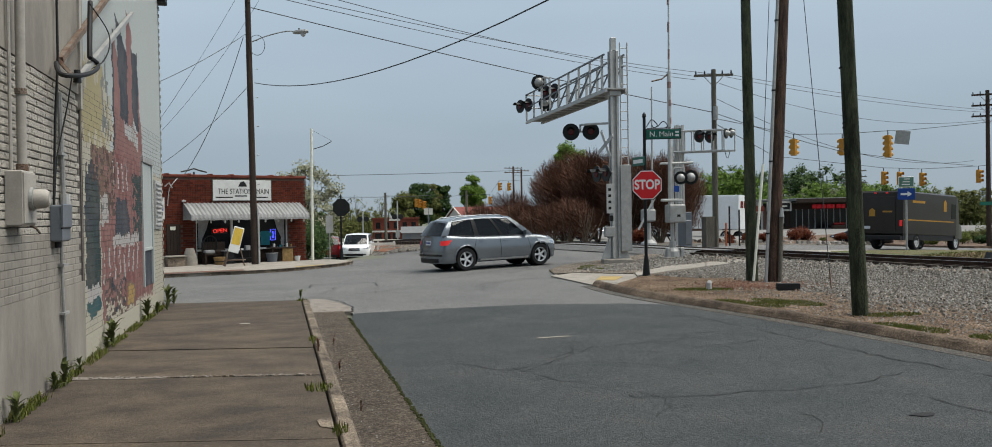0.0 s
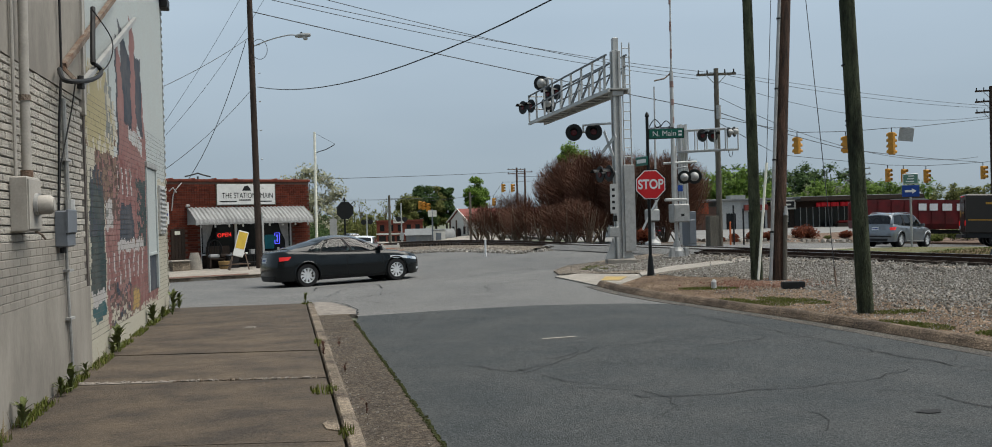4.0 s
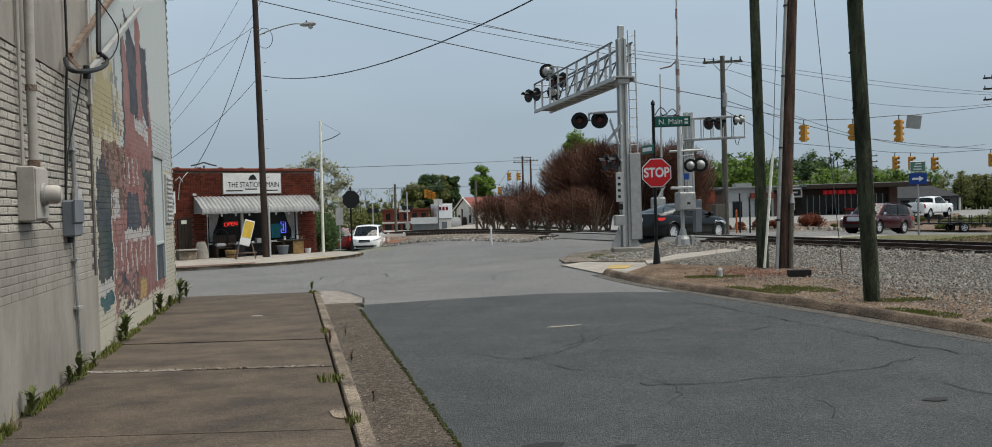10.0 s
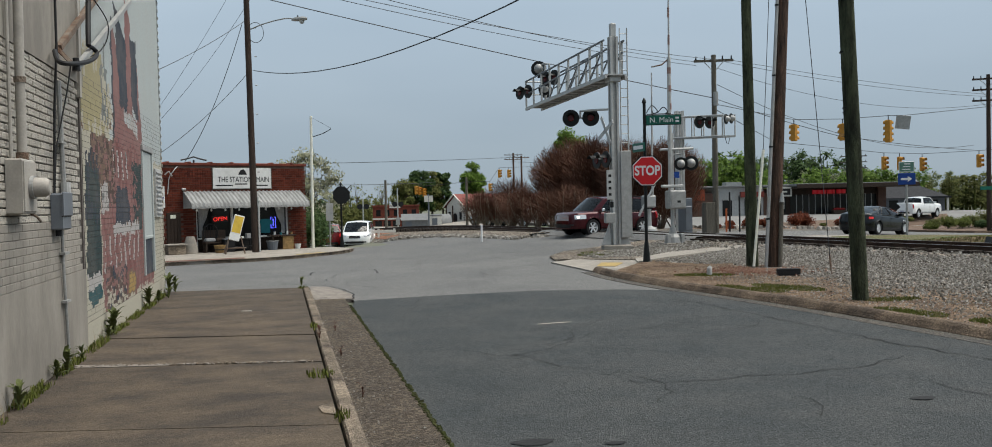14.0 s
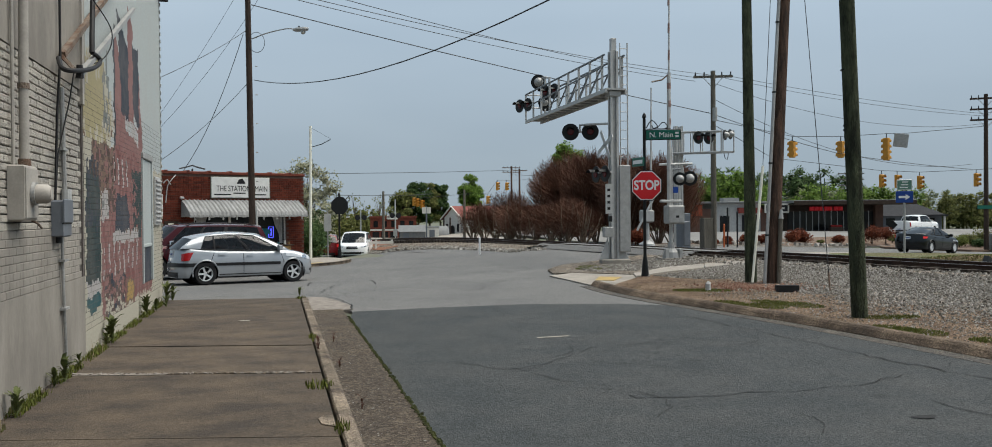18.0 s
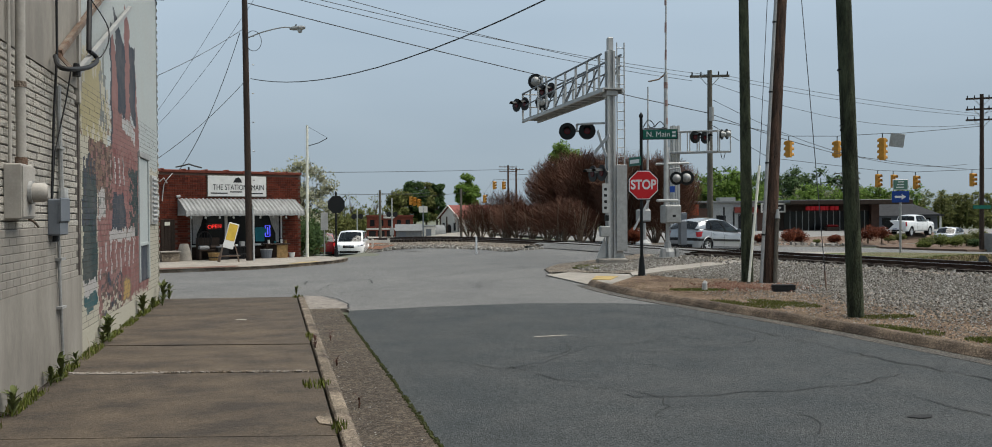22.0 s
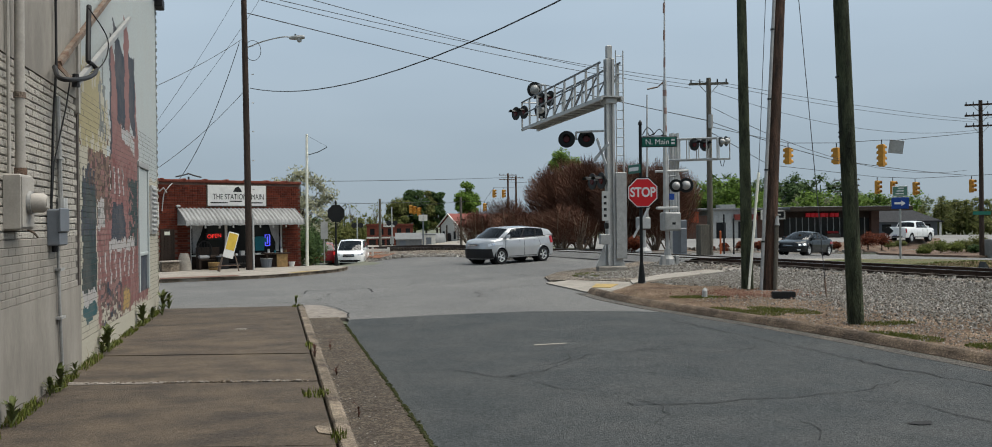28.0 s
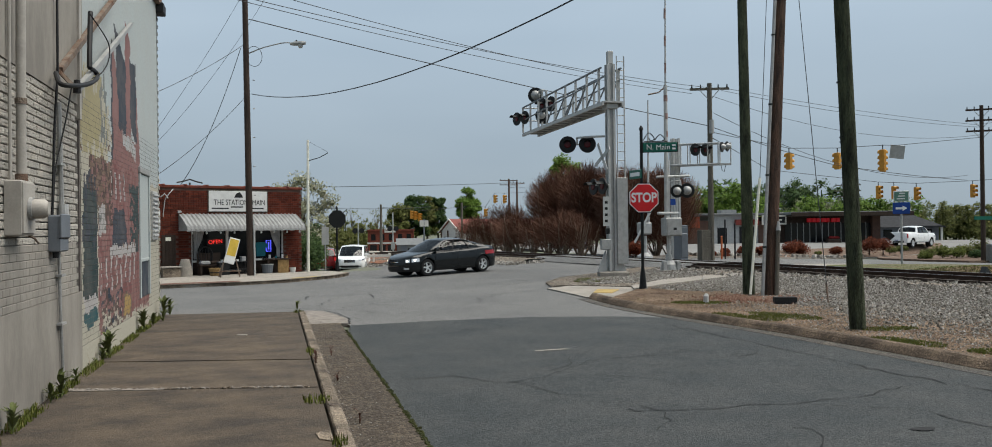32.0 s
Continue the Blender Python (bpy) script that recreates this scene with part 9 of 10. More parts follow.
# ---- plants and buildings beyond ----
BARK = paint("bark", (0.12, 0.09, 0.07), 0.95, vary=0.25, scale=4, fine=30, bump=0.4)
BARK_PALE = paint("pale_bark", (0.24, 0.18, 0.13), 0.9, vary=0.2, scale=4, fine=30, bump=0.3)
LEAF = {
    "fresh": island_paint("leaf_fresh", ((0.05, 0.105, 0.012), (0.12, 0.2, 0.028), (0.085, 0.15, 0.018), (0.15, 0.23, 0.04)), 0.7),
    "dark": island_paint("leaf_dark", ((0.02, 0.045, 0.014), (0.05, 0.09, 0.024), (0.032, 0.062, 0.018), (0.075, 0.12, 0.034)), 0.7),
    "olive": island_paint("leaf_olive", ((0.062, 0.081, 0.02), (0.13, 0.14, 0.04), (0.09, 0.1, 0.03), (0.17, 0.165, 0.05)), 0.8),
    "pale": island_paint("leaf_pale", ((0.18, 0.19, 0.11), (0.3, 0.3, 0.2), (0.23, 0.24, 0.14), (0.48, 0.47, 0.38)), 0.8),
    # leaves paled and greyed: distance haze is put into the colours
    "grey": island_paint("leaf_haze_green", ((0.1, 0.125, 0.055), (0.17, 0.2, 0.1), (0.13, 0.155, 0.075), (0.22, 0.235, 0.14)), 0.8),
    "rust": island_paint("leaf_rust", ((0.1, 0.022, 0.01), (0.17, 0.04, 0.016), (0.13, 0.034, 0.014), (0.08, 0.022, 0.012)), 0.8),
    "twig": island_paint("twig_red", ((0.1, 0.046, 0.032), (0.155, 0.072, 0.046), (0.12, 0.056, 0.038), (0.2, 0.12, 0.085)), 0.9),
    "lime": island_paint("leaf_lime", ((0.06, 0.08, 0.014), (0.11, 0.13, 0.026), (0.085, 0.1, 0.02)), 0.8)}


def leaves(b, r, c, rad, count, size):
    """Small leaf faces round a clump's centre, thicker towards its skin."""
    for _ in range(count):
        d = Vector((r.gauss(0, 1), r.gauss(0, 1), r.gauss(0, 0.85))).normalized() * (r.random() ** 0.45)
        p = Vector(c) + Vector((d.x * rad[0], d.y * rad[1], d.z * rad[2]))
        u = Vector((r.gauss(0, 1), r.gauss(0, 1), r.gauss(0, 1))).normalized()
        v = u.orthogonal().normalized()
        s = size * r.uniform(0.6, 1.4)
        b.add([p - u * s, p + v * s * 0.55, p + u * s, p - v * s * 0.55], [(0, 1, 2, 3)])


def tree(x, y, h, w, look_, seed, label, trunk=0.3, clumps=22, per=60, leaf=0.16, low=0.35, name="tree"):
    r = random.Random(seed)
    z = gz(x, y)
    t = thing(name, pose(x, y, z - 0.1), label, "tree")
    top = h * 0.7
    part("trunk", Build().tube([(0, 0, 0), (r.uniform(-0.1, 0.1), 0, top * 0.4), (r.uniform(-0.3, 0.3), r.uniform(-0.3, 0.3), top)], [trunk * 0.5, trunk * 0.38, trunk * 0.12], 8), BARK, t, smooth=True)
    limbs, crown = Build(), Build()
    for k in range(clumps):
        a = r.uniform(0, 6.28)
        e = r.uniform(low, 1.0)
        q = (1 - ((e - 0.55) / 0.5) ** 2 * 0.75) * r.uniform(0.25, 1.0)
        c = (w * 0.42 * q * math.cos(a), w * 0.42 * q * math.sin(a), h * (e * 0.94))
        s = w * r.uniform(0.1, 0.19)
        limbs.tube([(0, 0, h * e * 0.55), (c[0] * 0.55, c[1] * 0.55, h * e * 0.8), c], [trunk * 0.14, trunk * 0.09, trunk * 0.03], 5)
        if per > 50:
            core(crown, r, c, s * 0.62)
        leaves(crown, r, c, (s, s, s * 0.75), per, leaf)
    tagged(part("limb", limbs, BARK, t), "spreading limbs", kind="stuff")
    tagged(part("crown", crown, LEAF[look_], t), "leafy crown", kind="stuff")
    return t


def core(b, r, c, s):
    """Big inner sprays of foliage in a clump, so that little sky shows through."""
    for _ in range(16):
        d = Vector((r.gauss(0, 1), r.gauss(0, 1), r.gauss(0, 0.8))).normalized() * s * r.uniform(0.1, 0.75)
        p = Vector(c) + d
        u = Vector((r.gauss(0, 1), r.gauss(0, 1), r.gauss(0, 1))).normalized()
        v = u.orthogonal().normalized()
        q = s * r.uniform(0.25, 0.5)
        b.add([p - u * q, p - u * q * 0.3 + v * q * 0.6, p + u * q * 0.5 + v * q * 0.35, p + u * q, p + u * q * 0.2 - v * q * 0.6, p - u * q * 0.6 - v * q * 0.4], [(0, 1, 2, 3, 4, 5)])


def woods(x0, y0, x1, y1, depth, h, look_, seed, label, n=60, per=120, leaf=0.3, base=-1.5):
    """A bank of far trees along a line."""
    r = random.Random(seed)
    b = Build()
    for k in range(n):
        f = (k + r.random()) / n
        x, y = x0 + (x1 - x0) * f + r.uniform(-1, 1), y0 + (y1 - y0) * f + r.uniform(0, depth)
        hh = h * r.uniform(0.68, 1.05)
        for i in range(9):
            e = (i + r.random()) / 9 * 0.85 + 0.15
            s = hh * r.uniform(0.1, 0.19) * (1.25 - 0.5 * e)
            c = (x + r.uniform(-0.26, 0.26) * hh * (1.15 - 0.7 * e), y + r.uniform(-0.2, 0.2) * hh, base + hh * e * 0.87)
            core(b, r, c, s * 0.78)
            leaves(b, r, c, (s, s, s * 0.8), per // 9, leaf)
        b.tube([(x, y, base), (x, y, base + hh * 0.8)], [0.2, 0.08], 5)
    return alone("woodland", b, LEAF[look_], label, "trees", kind="stuff")


def twig_bush(x, y, h, w, seed, label="leafless reddish-brown crape myrtle with many pale stems"):
    r = random.Random(seed)
    t = thing("crape_myrtle", pose(x, y, gz(x, y) - 0.05, 0, 0, r.uniform(0, 360)), label, "shrub", "crape myrtles beyond the track")
    stems = []
    for k in range(11):
        a = r.uniform(0, 6.28)
        q = w * r.uniform(0.08, 0.46)
        p = [(0.1 * math.cos(a), 0.1 * math.sin(a), 0), (q * 0.45 * math.cos(a), q * 0.45 * math.sin(a), h * 0.22), (q * 0.8 * math.cos(a + 0.2), q * 0.8 * math.sin(a + 0.2), h * 0.48), (q * math.cos(a + 0.3), q * math.sin(a + 0.3), h * r.uniform(0.7, 0.9))]
        part("stem", Build().tube(p, [0.05, 0.04, 0.028, 0.012], 5), BARK_PALE, t)
        stems.append([Vector(v) for v in p])
    b = Build()
    for k in range(int(215 * w * h)):
        s = r.choice(stems)
        f = r.random() ** 0.8
        a0 = s[1].lerp(s[2], f * 2) if f < 0.5 else s[2].lerp(s[3], f * 2 - 1)
        q = r.random() ** 0.55
        ang = r.uniform(0, 6.28)
        top = 0.98 - 0.3 * q ** 3 + 0.05 * math.sin(ang * 3 + seed)
        zf = 0.22 + (top - 0.22) * r.random() ** 0.75
        wide = w * 0.54 * q * (0.55 + 0.55 * zf)
        e = Vector((wide * math.cos(ang), wide * math.sin(ang), h * zf))
        st = a0.lerp(e, r.uniform(0.45, 0.85))
        st.z = min(st.z, e.z - h * r.uniform(0.03, 0.12))
        d = e - st
        side = d.orthogonal().normalized() * r.uniform(0.005, 0.011) * (1.15 if h < 4 else 1.5)
        b.add([st - side, st + side, e + side * 0.4, e - side * 0.4], [(0, 1, 2, 3)])
    tagged(part("twig_mass", b, LEAF["twig"], t), "dense reddish twigs", kind="stuff")
    return t


for k in range(9):
    f = k / 8
    twig_bush(14.2 + 3.0 * f, 64.5 - 16.0 * f, 2.75 + 0.25 * math.sin(k * 2.1), 2.7, 40 + k)
for k, (x, y, h, w) in enumerate(((18.8, 57.5, 5.9, 5.2), (20.0, 54.0, 6.2, 5.4), (21.3, 51.5, 6.1, 5.2), (22.8, 50.5, 5.8, 5.0), (24.0, 51.2, 5.4, 4.6), (20.5, 58.5, 6.4, 5.6), (22.5, 55.5, 6.0, 5.0), (16.6, 62.5, 3.8, 3.6))):
    twig_bush(x, y, h, w, 70 + k)


def shrub(x, y, z, w, h, look_, seed, label):
    r = random.Random(seed)
    t = thing("shrub", pose(x, y, z), label, "shrub", "shrubs in the planted beds")
    part("stem", Build().tube([(0, 0, -0.1), (0, 0, h * 0.5)], [0.06, 0.02], 5), BARK, t)
    b = Build()
    for _ in range(7):
        core(b, r, (r.uniform(-0.2, 0.2) * w, r.uniform(-0.2, 0.2) * w, h * 0.45), w * 0.25)
        leaves(b, r, (r.uniform(-0.25, 0.25) * w, r.uniform(-0.25, 0.25) * w, h * r.uniform(0.35, 0.65)), (w * 0.33, w * 0.33, h * 0.38), 300, 0.06)
    tagged(part("foliage", b, LEAF[look_], t), "clipped foliage", kind="stuff")
    return t


tree(1.6, 53.5, 6.2, 5.2, "pale", 1, "small pale flowering tree just coming into leaf behind the shop", 0.22, 34, 170, 0.075, 0.22)
for k in range(3):
    shrub(1.7 + 0.15 * k, 46.0 + k * 1.2, gz(1.8, 47), 1.7, 2.4, "dark", 5 + k, "dark evergreen bush beside the shop")
# distant trees on the left
for k, (x, y, h, w, lk) in enumerate(((26.5, 188, 8.6, 9, "olive"), (29.8, 190, 10.8, 7.5, "dark"), (32.4, 191, 10.4, 7, "olive"), (35.2, 193, 10.2, 6, "dark"), (41.3, 191, 12.0, 7.5, "fresh"), (43.2, 195, 10.5, 6, "dark"))):
    tree(x, y, h, w, lk, 200 + k, "distant broad-leaved tree in spring leaf" if lk != "dark" else "distant dark green tree", 0.5, 36, 260, 0.22, 0.2)
woods(-6, 175, 14, 190, 20, 7, "dark", 21, "low green trees and scrub far down the street", 34, 400, 0.2, -2.5)
woods(5.5, 158, 19, 166, 8, 4.6, "olive", 22, "olive bushes far down the street", 26, 300, 0.2, -2.6)
woods(10, 176, 26, 182, 8, 7.2, "olive", 23, "half-bare olive trees far down the street", 22, 150, 0.16, -2.6)
for k, (x, y) in enumerate(((12.5, 180), (15.5, 184), (20, 178))):
    tree(x, y, 8.5, 7, "olive", 260 + k, "distant bare tree with few leaves", 0.35, 20, 10, 0.2, 0.35)
tree(50.0, 150, 16.0, 9, "fresh", 300, "tall distant tree showing above the bare shrubs", 0.5, 34, 260, 0.22, 0.3)
# woods behind the low shopping building
woods(58, 120, 69, 117, 8, 10.0, "fresh", 31, "bright green spring trees beside the low shops", 24, 560, 0.2, -1.0)
woods(76, 138, 97, 133, 8, 11.6, "dark", 32, "taller dark woodland behind the low shops", 40, 560, 0.21, -1.0)
woods(66, 122, 99, 118, 6, 7.6, "fresh", 33, "bright green spring woodland behind the low shops", 56, 480, 0.19, -1.0)
woods(90, 126, 122, 118, 10, 6.9, "olive", 34, "olive green trees along the far road", 46, 430, 0.2, -1.5)
# these two banks wear the leaf colours paled for haze
woods(84, 128, 100, 123, 5, 7.4, "grey", 36, "mixed green trees paled for haze behind the hipped house", 26, 430, 0.2, -1.0)
woods(94, 132, 126, 124, 8, 6.8, "grey", 35, "spring trees paled for haze behind the far houses", 34, 430, 0.2, -1.0)

# ---- white hall with a red roof ----
CLAPBOARD = paint("white_boards", (0.62, 0.6, 0.55), 0.7, vary=0.1, scale=3, fine=30, bump=0.08)
ROOF_RED = paint("red_metal_roof", (0.2, 0.04, 0.03), 0.6, vary=0.15, scale=2, fine=20, bump=0.1)
ROOF_DARK = paint("dark_shingles", (0.035, 0.036, 0.04), 0.9, vary=0.2, scale=2, fine=20, bump=0.2)
ROOF_GREY = paint("grey_metal_roof", (0.18, 0.185, 0.185), 0.6, 0.2, vary=0.12, scale=1.5, fine=20, bump=0.05)
hall = thing("white_hall", pose(27.85, 150.5, -2.5, 0, 0, -58) @ Matrix.Diagonal((0.72, 1, 0.84, 1)), "white gabled hall with a red metal roof", "building")
part("gable_wall", Build().loft([[(x, y, z) for x, z in ((0, 0), (6.8, 0), (6.8, 4.2), (3.4, 6.6), (0, 4.2))] for y in (0, 0.3)]), CLAPBOARD, hall)
part("side_wall", Build().box(6.5, 0.3, 0, 6.8, 22, 4.2), CLAPBOARD, hall)
part("side_wall", Build().box(0, 0.3, 0, 0.3, 22, 4.2), CLAPBOARD, hall)
for s, a, b_ in ((1, (3.4, 6.75), (7.2, 4.1)), (-1, (3.4, 6.75), (-0.4, 4.1))):
    part("roof", Build().loft([[(p[0], y, p[1] + dz) for p, dz in ((a, 0), (b_, 0), (b_, 0.15), (a, 0.15))] for y in (-0.35, 22)]), ROOF_RED, hall)
part("barge_board", Build().tube([(-0.4, -0.36, 4.15), (3.4, -0.36, 6.85), (7.2, -0.36, 4.15)], 0.14, 5), CLAPBOARD, hall)
for u, w, h in ((1.1, 0.7, 1.6), (4.9, 0.7, 1.6)):
    part("window", Build().box(u, -0.05, 1.7, u + w, 0.05, 1.7 + h), BLACK_TRIM, hall)
part("door", Build().box(2.7, -0.05, 0, 4.1, 0.05, 2.3), BLACK_TRIM, hall)
part("fanlight", Build().tube([(3.4, -0.06, 2.3), (3.4, 0.0, 2.3)], 0.7, 14), BLACK_TRIM, hall)
for k in range(9):
    part("quoin", Build().box(6.2 + 0.15 * (k % 2), -0.06, 0.2 + k * 0.44, 6.84, 0.02, 0.5 + k * 0.44), ROOF_GREY, hall)
for u in (2.4, 4.6):
    part("column", Build().box(u - 0.12, -1.5, 0, u + 0.12, -1.3, 4.6), DARK_WOOD, hall)
for k in range(5):
    part("side_window", Build().box(6.76, 2.5 + k * 4, 1.4, 6.84, 3.5 + k * 4, 3.0), BLACK_TRIM, hall)
pale_lot = alone("car_park_hall", drape([(10, 95), (30, 84), (52, 110), (48, 148), (14, 150)], 0.03, 6.0), CONCRETE_PALE, "pale concrete car park before the white hall", "car park", kind="structure")
old = thing("brick_building", pose(15.3, 150, -2.7, 0, 0, -8) @ Matrix.Diagonal((0.62, 1, 0.66, 1)), "distant old brick building with two rows of windows", "building")
part("wall", Build().box(0, 0, 0, 12.5, 10, 6.2), BRICK_RED, old)
part("parapet", Build().box(-0.2, -0.2, 6.2, 12.7, 10, 6.6), BRICK_RED, old)
for k in range(5):
    part("window", Build().box(0.9 + k * 2.4, -0.06, 3.8, 2.1 + k * 2.4, 0.05, 5.4), SHOP_GLASS, old)
    part("shop_window", Build().box(0.6 + k * 2.4, -0.06, 0.5, 2.4 + k * 2.4, 0.05, 2.6), SHOP_GLASS, old)
part("cornice", Build().box(-0.1, -0.15, 2.9, 12.6, 0.05, 3.3), CLAPBOARD, old)
part("upper_sign", Build().box(4.5, -0.2, 5.8, 7.5, 0.02, 6.9), CLAPBOARD, old)
shed = thing("metal_shed", pose(18.9, 140, -2.3, 0, 0, -8) @ Matrix.Diagonal((0.62, 1, 0.8, 1)), "low grey metal shed", "building")
part("wall", Build().box(0, 0, 0, 6.5, 5, 1.9), ROOF_GREY, shed)
part("roof", Build().loft([[(x, y, z) for y, z in ((-0.3, 1.85), (2.5, 3.1), (5.3, 1.85))] for x in (-0.3, 6.8)]), ROOF_GREY, shed)
part("door", Build().box(1.0, -0.05, 0, 2.4, 0.02, 1.6), BOX_GREY, shed)
white_shed = thing("white_shed", pose(23.2, 141, -2.3, 0, 0, -8) @ Matrix.Diagonal((0.6, 1, 1, 1)), "small white box shed", "building")
part("body", Build().box(0, 0, 0, 3.6, 3, 2.1), CLAPBOARD, white_shed)
part("roof", Build().box(-0.1, -0.1, 2.1, 3.7, 3.1, 2.25), ROOF_GREY, white_shed)
part("door", Build().box(1.1, -0.05, 0.1, 2.5, 0.02, 1.7), BOX_GREY, white_shed)
tank = thing("grey_tank", pose(24.6, 146, -2.4, 0, 0, 0) @ Matrix.Diagonal((0.6, 1, 1, 1)), "grey barrel-roofed metal hut", "building")
part("hut", Build().loft([[(x, 1.9 * math.cos(a), 2.4 * math.sin(a)) for a in (radians(18 * k) for k in range(11))] for x in (0, 5.2)]), ROOF_GREY, tank, smooth=True)
# crossing signals down the track
for k, (x, y) in enumerate(((8.4, 92), (12.5, 96))):
    c = thing("crossing_signal", pose(x, y, gz(x, y)), "distant railway crossing flasher on a pale mast", "signal", "distant crossing signals")
    part("mast", Build().tube([(0, 0, 0), (0, 0, 4.2 if k else 3.2)], 0.07, 6), GALV_PALE, c)
    for s in (-1, 1):
        part("flasher", Build().disc((s * 0.34, -0.1, 2.45), (0, 1, 0), 0.28, 0.06, 16), BLACK_TRIM, c)
    part("cross_arm", Build().tube([(-0.5, 0, 2.5), (0.5, 0, 2.5)], 0.04, 6), GALV_PALE, c)
    part("bell_box", Build().box(-0.2, -0.1, 0.2, 0.2, 0.2, 1.0), GALV, c)
fence = thing("white_rail_fence", pose(5.6, 62, gz(5.6, 62)), "short white guard rail beside the track", "fence")
for k in range(3):
    part("post", Build().box(k * 1.1 - 0.07, -0.07, -0.05, k * 1.1 + 0.07, 0.07, 1.1), CLAPBOARD, fence)
part("rail", Build().box(-0.1, -0.09, 0.8, 2.3, -0.05, 1.0), CLAPBOARD, fence)
blue_post = thing("blue_sign_post", pose(11.6, 70, gz(11.6, 70)), "slim dark post with a small sign board", "sign")
part("post", Build().tube([(0, 0, 0), (0, 0, 2.6)], 0.06, 6), BOX_GREY, blue_post)
part("board", Build().box(-0.35, -0.05, 2.0, 0.35, -0.02, 2.5), CLAPBOARD, blue_post)
alone("soil_bank", drape([(6.7, 58), (7.7, 58), (8.2, 78), (5.8, 78)], 0.12, 3.0), paint("red_clay", (0.26, 0.12, 0.07), 0.95, vary=0.2, scale=1.5, fine=20, bump=0.3), "bare reddish clay bank beside the track", "bank", kind="structure")

# ---- the low shops across the far street ----
LOT_EDGE = [(22, 51.8), (30.9, 57), (41.9, 63.2), (52, 67.8), (64, 73.5), (110, 92)]
lot = Build().loft([[(x + 0.6, y - 1.3, gz(x + 0.6, y - 1.3) - 0.08) for x, y in LOT_EDGE], [(22, 51.8, -0.3), (30.9, 57, -0.28), (41.9, 63.2, -0.3), (52, 67.8, -0.45), (64, 73.5, -0.6), (110, 92, -0.8)],
                    [(22.5, 60, -0.35), (36, 78, -0.45), (48, 82, -0.45), (60, 84, -0.55), (74, 84, -0.65), (116, 98, -0.8)],
                    [(30, 125, -0.75), (50, 122, -0.75), (62, 115, -0.75), (80, 112, -0.75), (100, 105, -0.8), (125, 105, -0.8)]], closed=False, caps=False)
LOT = paint("worn_lot", (0.2, 0.195, 0.185), 0.9, vary=0.15, scale=0.2, fine=20, bump=0.1, spec=0.3)
alone("car_park_shops", lot, LOT, "pale concrete car park before the low shops", "car park", kind="structure")
MULCH = paint("brown_mulch", (0.16, 0.11, 0.078), 0.95, vary=0.3, scale=2, fine=14, bump=0.5, tint=(0.12, 0.08, 0.06))
edge = [(20.0, 46.2), (24.6, 48.0), (31.6, 52.4), (43.0, 60.4), (52.5, 66.0), (62, 71.5)]
inner = [(22, 51.9), (30.9, 57.1), (36, 60), (41.9, 63.3), (52, 67.9), (63, 73.2)]
alone("planting_bed", Build().loft([[(x, y, gz(x, y) + 0.03) for x, y in edge], [((a[0] + c[0]) / 2, (a[1] + c[1]) / 2, (gz(*a) - 0.28) / 2 + 0.12) for a, c in zip(edge, inner)], [(x, y, -0.27) for x, y in inner]], closed=False, caps=False), MULCH, "mulched planting bed on a low bank", "bed", kind="structure")
alone("kerb_far_street", ribbon(spline([(x, y) for x, y in edge], 4), [(-0.1, -0.05), (-0.1, 0.1), (0.1, 0.1), (0.1, -0.05)]), CONCRETE_PALE, "pale concrete kerb along the planting bed", "kerb", kind="structure")
for k, (x, y, w, h, lk) in enumerate(((26.6, 50.5, 0.6, 0.5, "rust"), (28.5, 52.4, 1.0, 0.85, "rust"), (30.0, 52.6, 1.3, 1.0, "rust"), (31.6, 53.7, 1.3, 1.0, "rust"), (33.4, 55.0, 1.3, 1.0, "rust"), (36.6, 57.6, 1.6, 1.5, "rust"), (37.8, 58.4, 1.7, 1.6, "rust"), (27.3, 50.2, 0.5, 0.4, "rust"), (20.6, 48.6, 1.6, 1.4, "rust"),
                                      (43.2, 61.6, 1.0, 1.0, "rust"), (47.0, 62.6, 1.8, 2.0, "rust"), (48.6, 63.0, 1.7, 1.9, "rust"), (50.4, 64.5, 1.3, 0.8, "olive"), (52.5, 65.8, 1.2, 0.8, "olive"), (24.2, 50.6, 0.9, 0.9, "dark"), (40.2, 59.6, 0.6, 0.4, "olive"))):
    shrub(x, y, gz(x, y) * 0.6 - 0.1, w * 0.85, h * 0.75, lk, 400 + k, {"rust": "rounded rust-red clipped shrub in the mulch", "lime": "rounded yellow-green shrub in the mulch", "olive": "straggly olive shrub in the mulch", "dark": "dark evergreen shrub in the mulch"}[lk])
stones("bed_rocks", 260, lambda r: (lambda f: (24 + 22 * f + r.uniform(-0.8, 0.8), 49.6 + 12.6 * f + r.uniform(-1.0, 1.4)))(r.random()), (0.08, 0.22), STONE, "rocks lying in the planting bed", 17, 0.15)

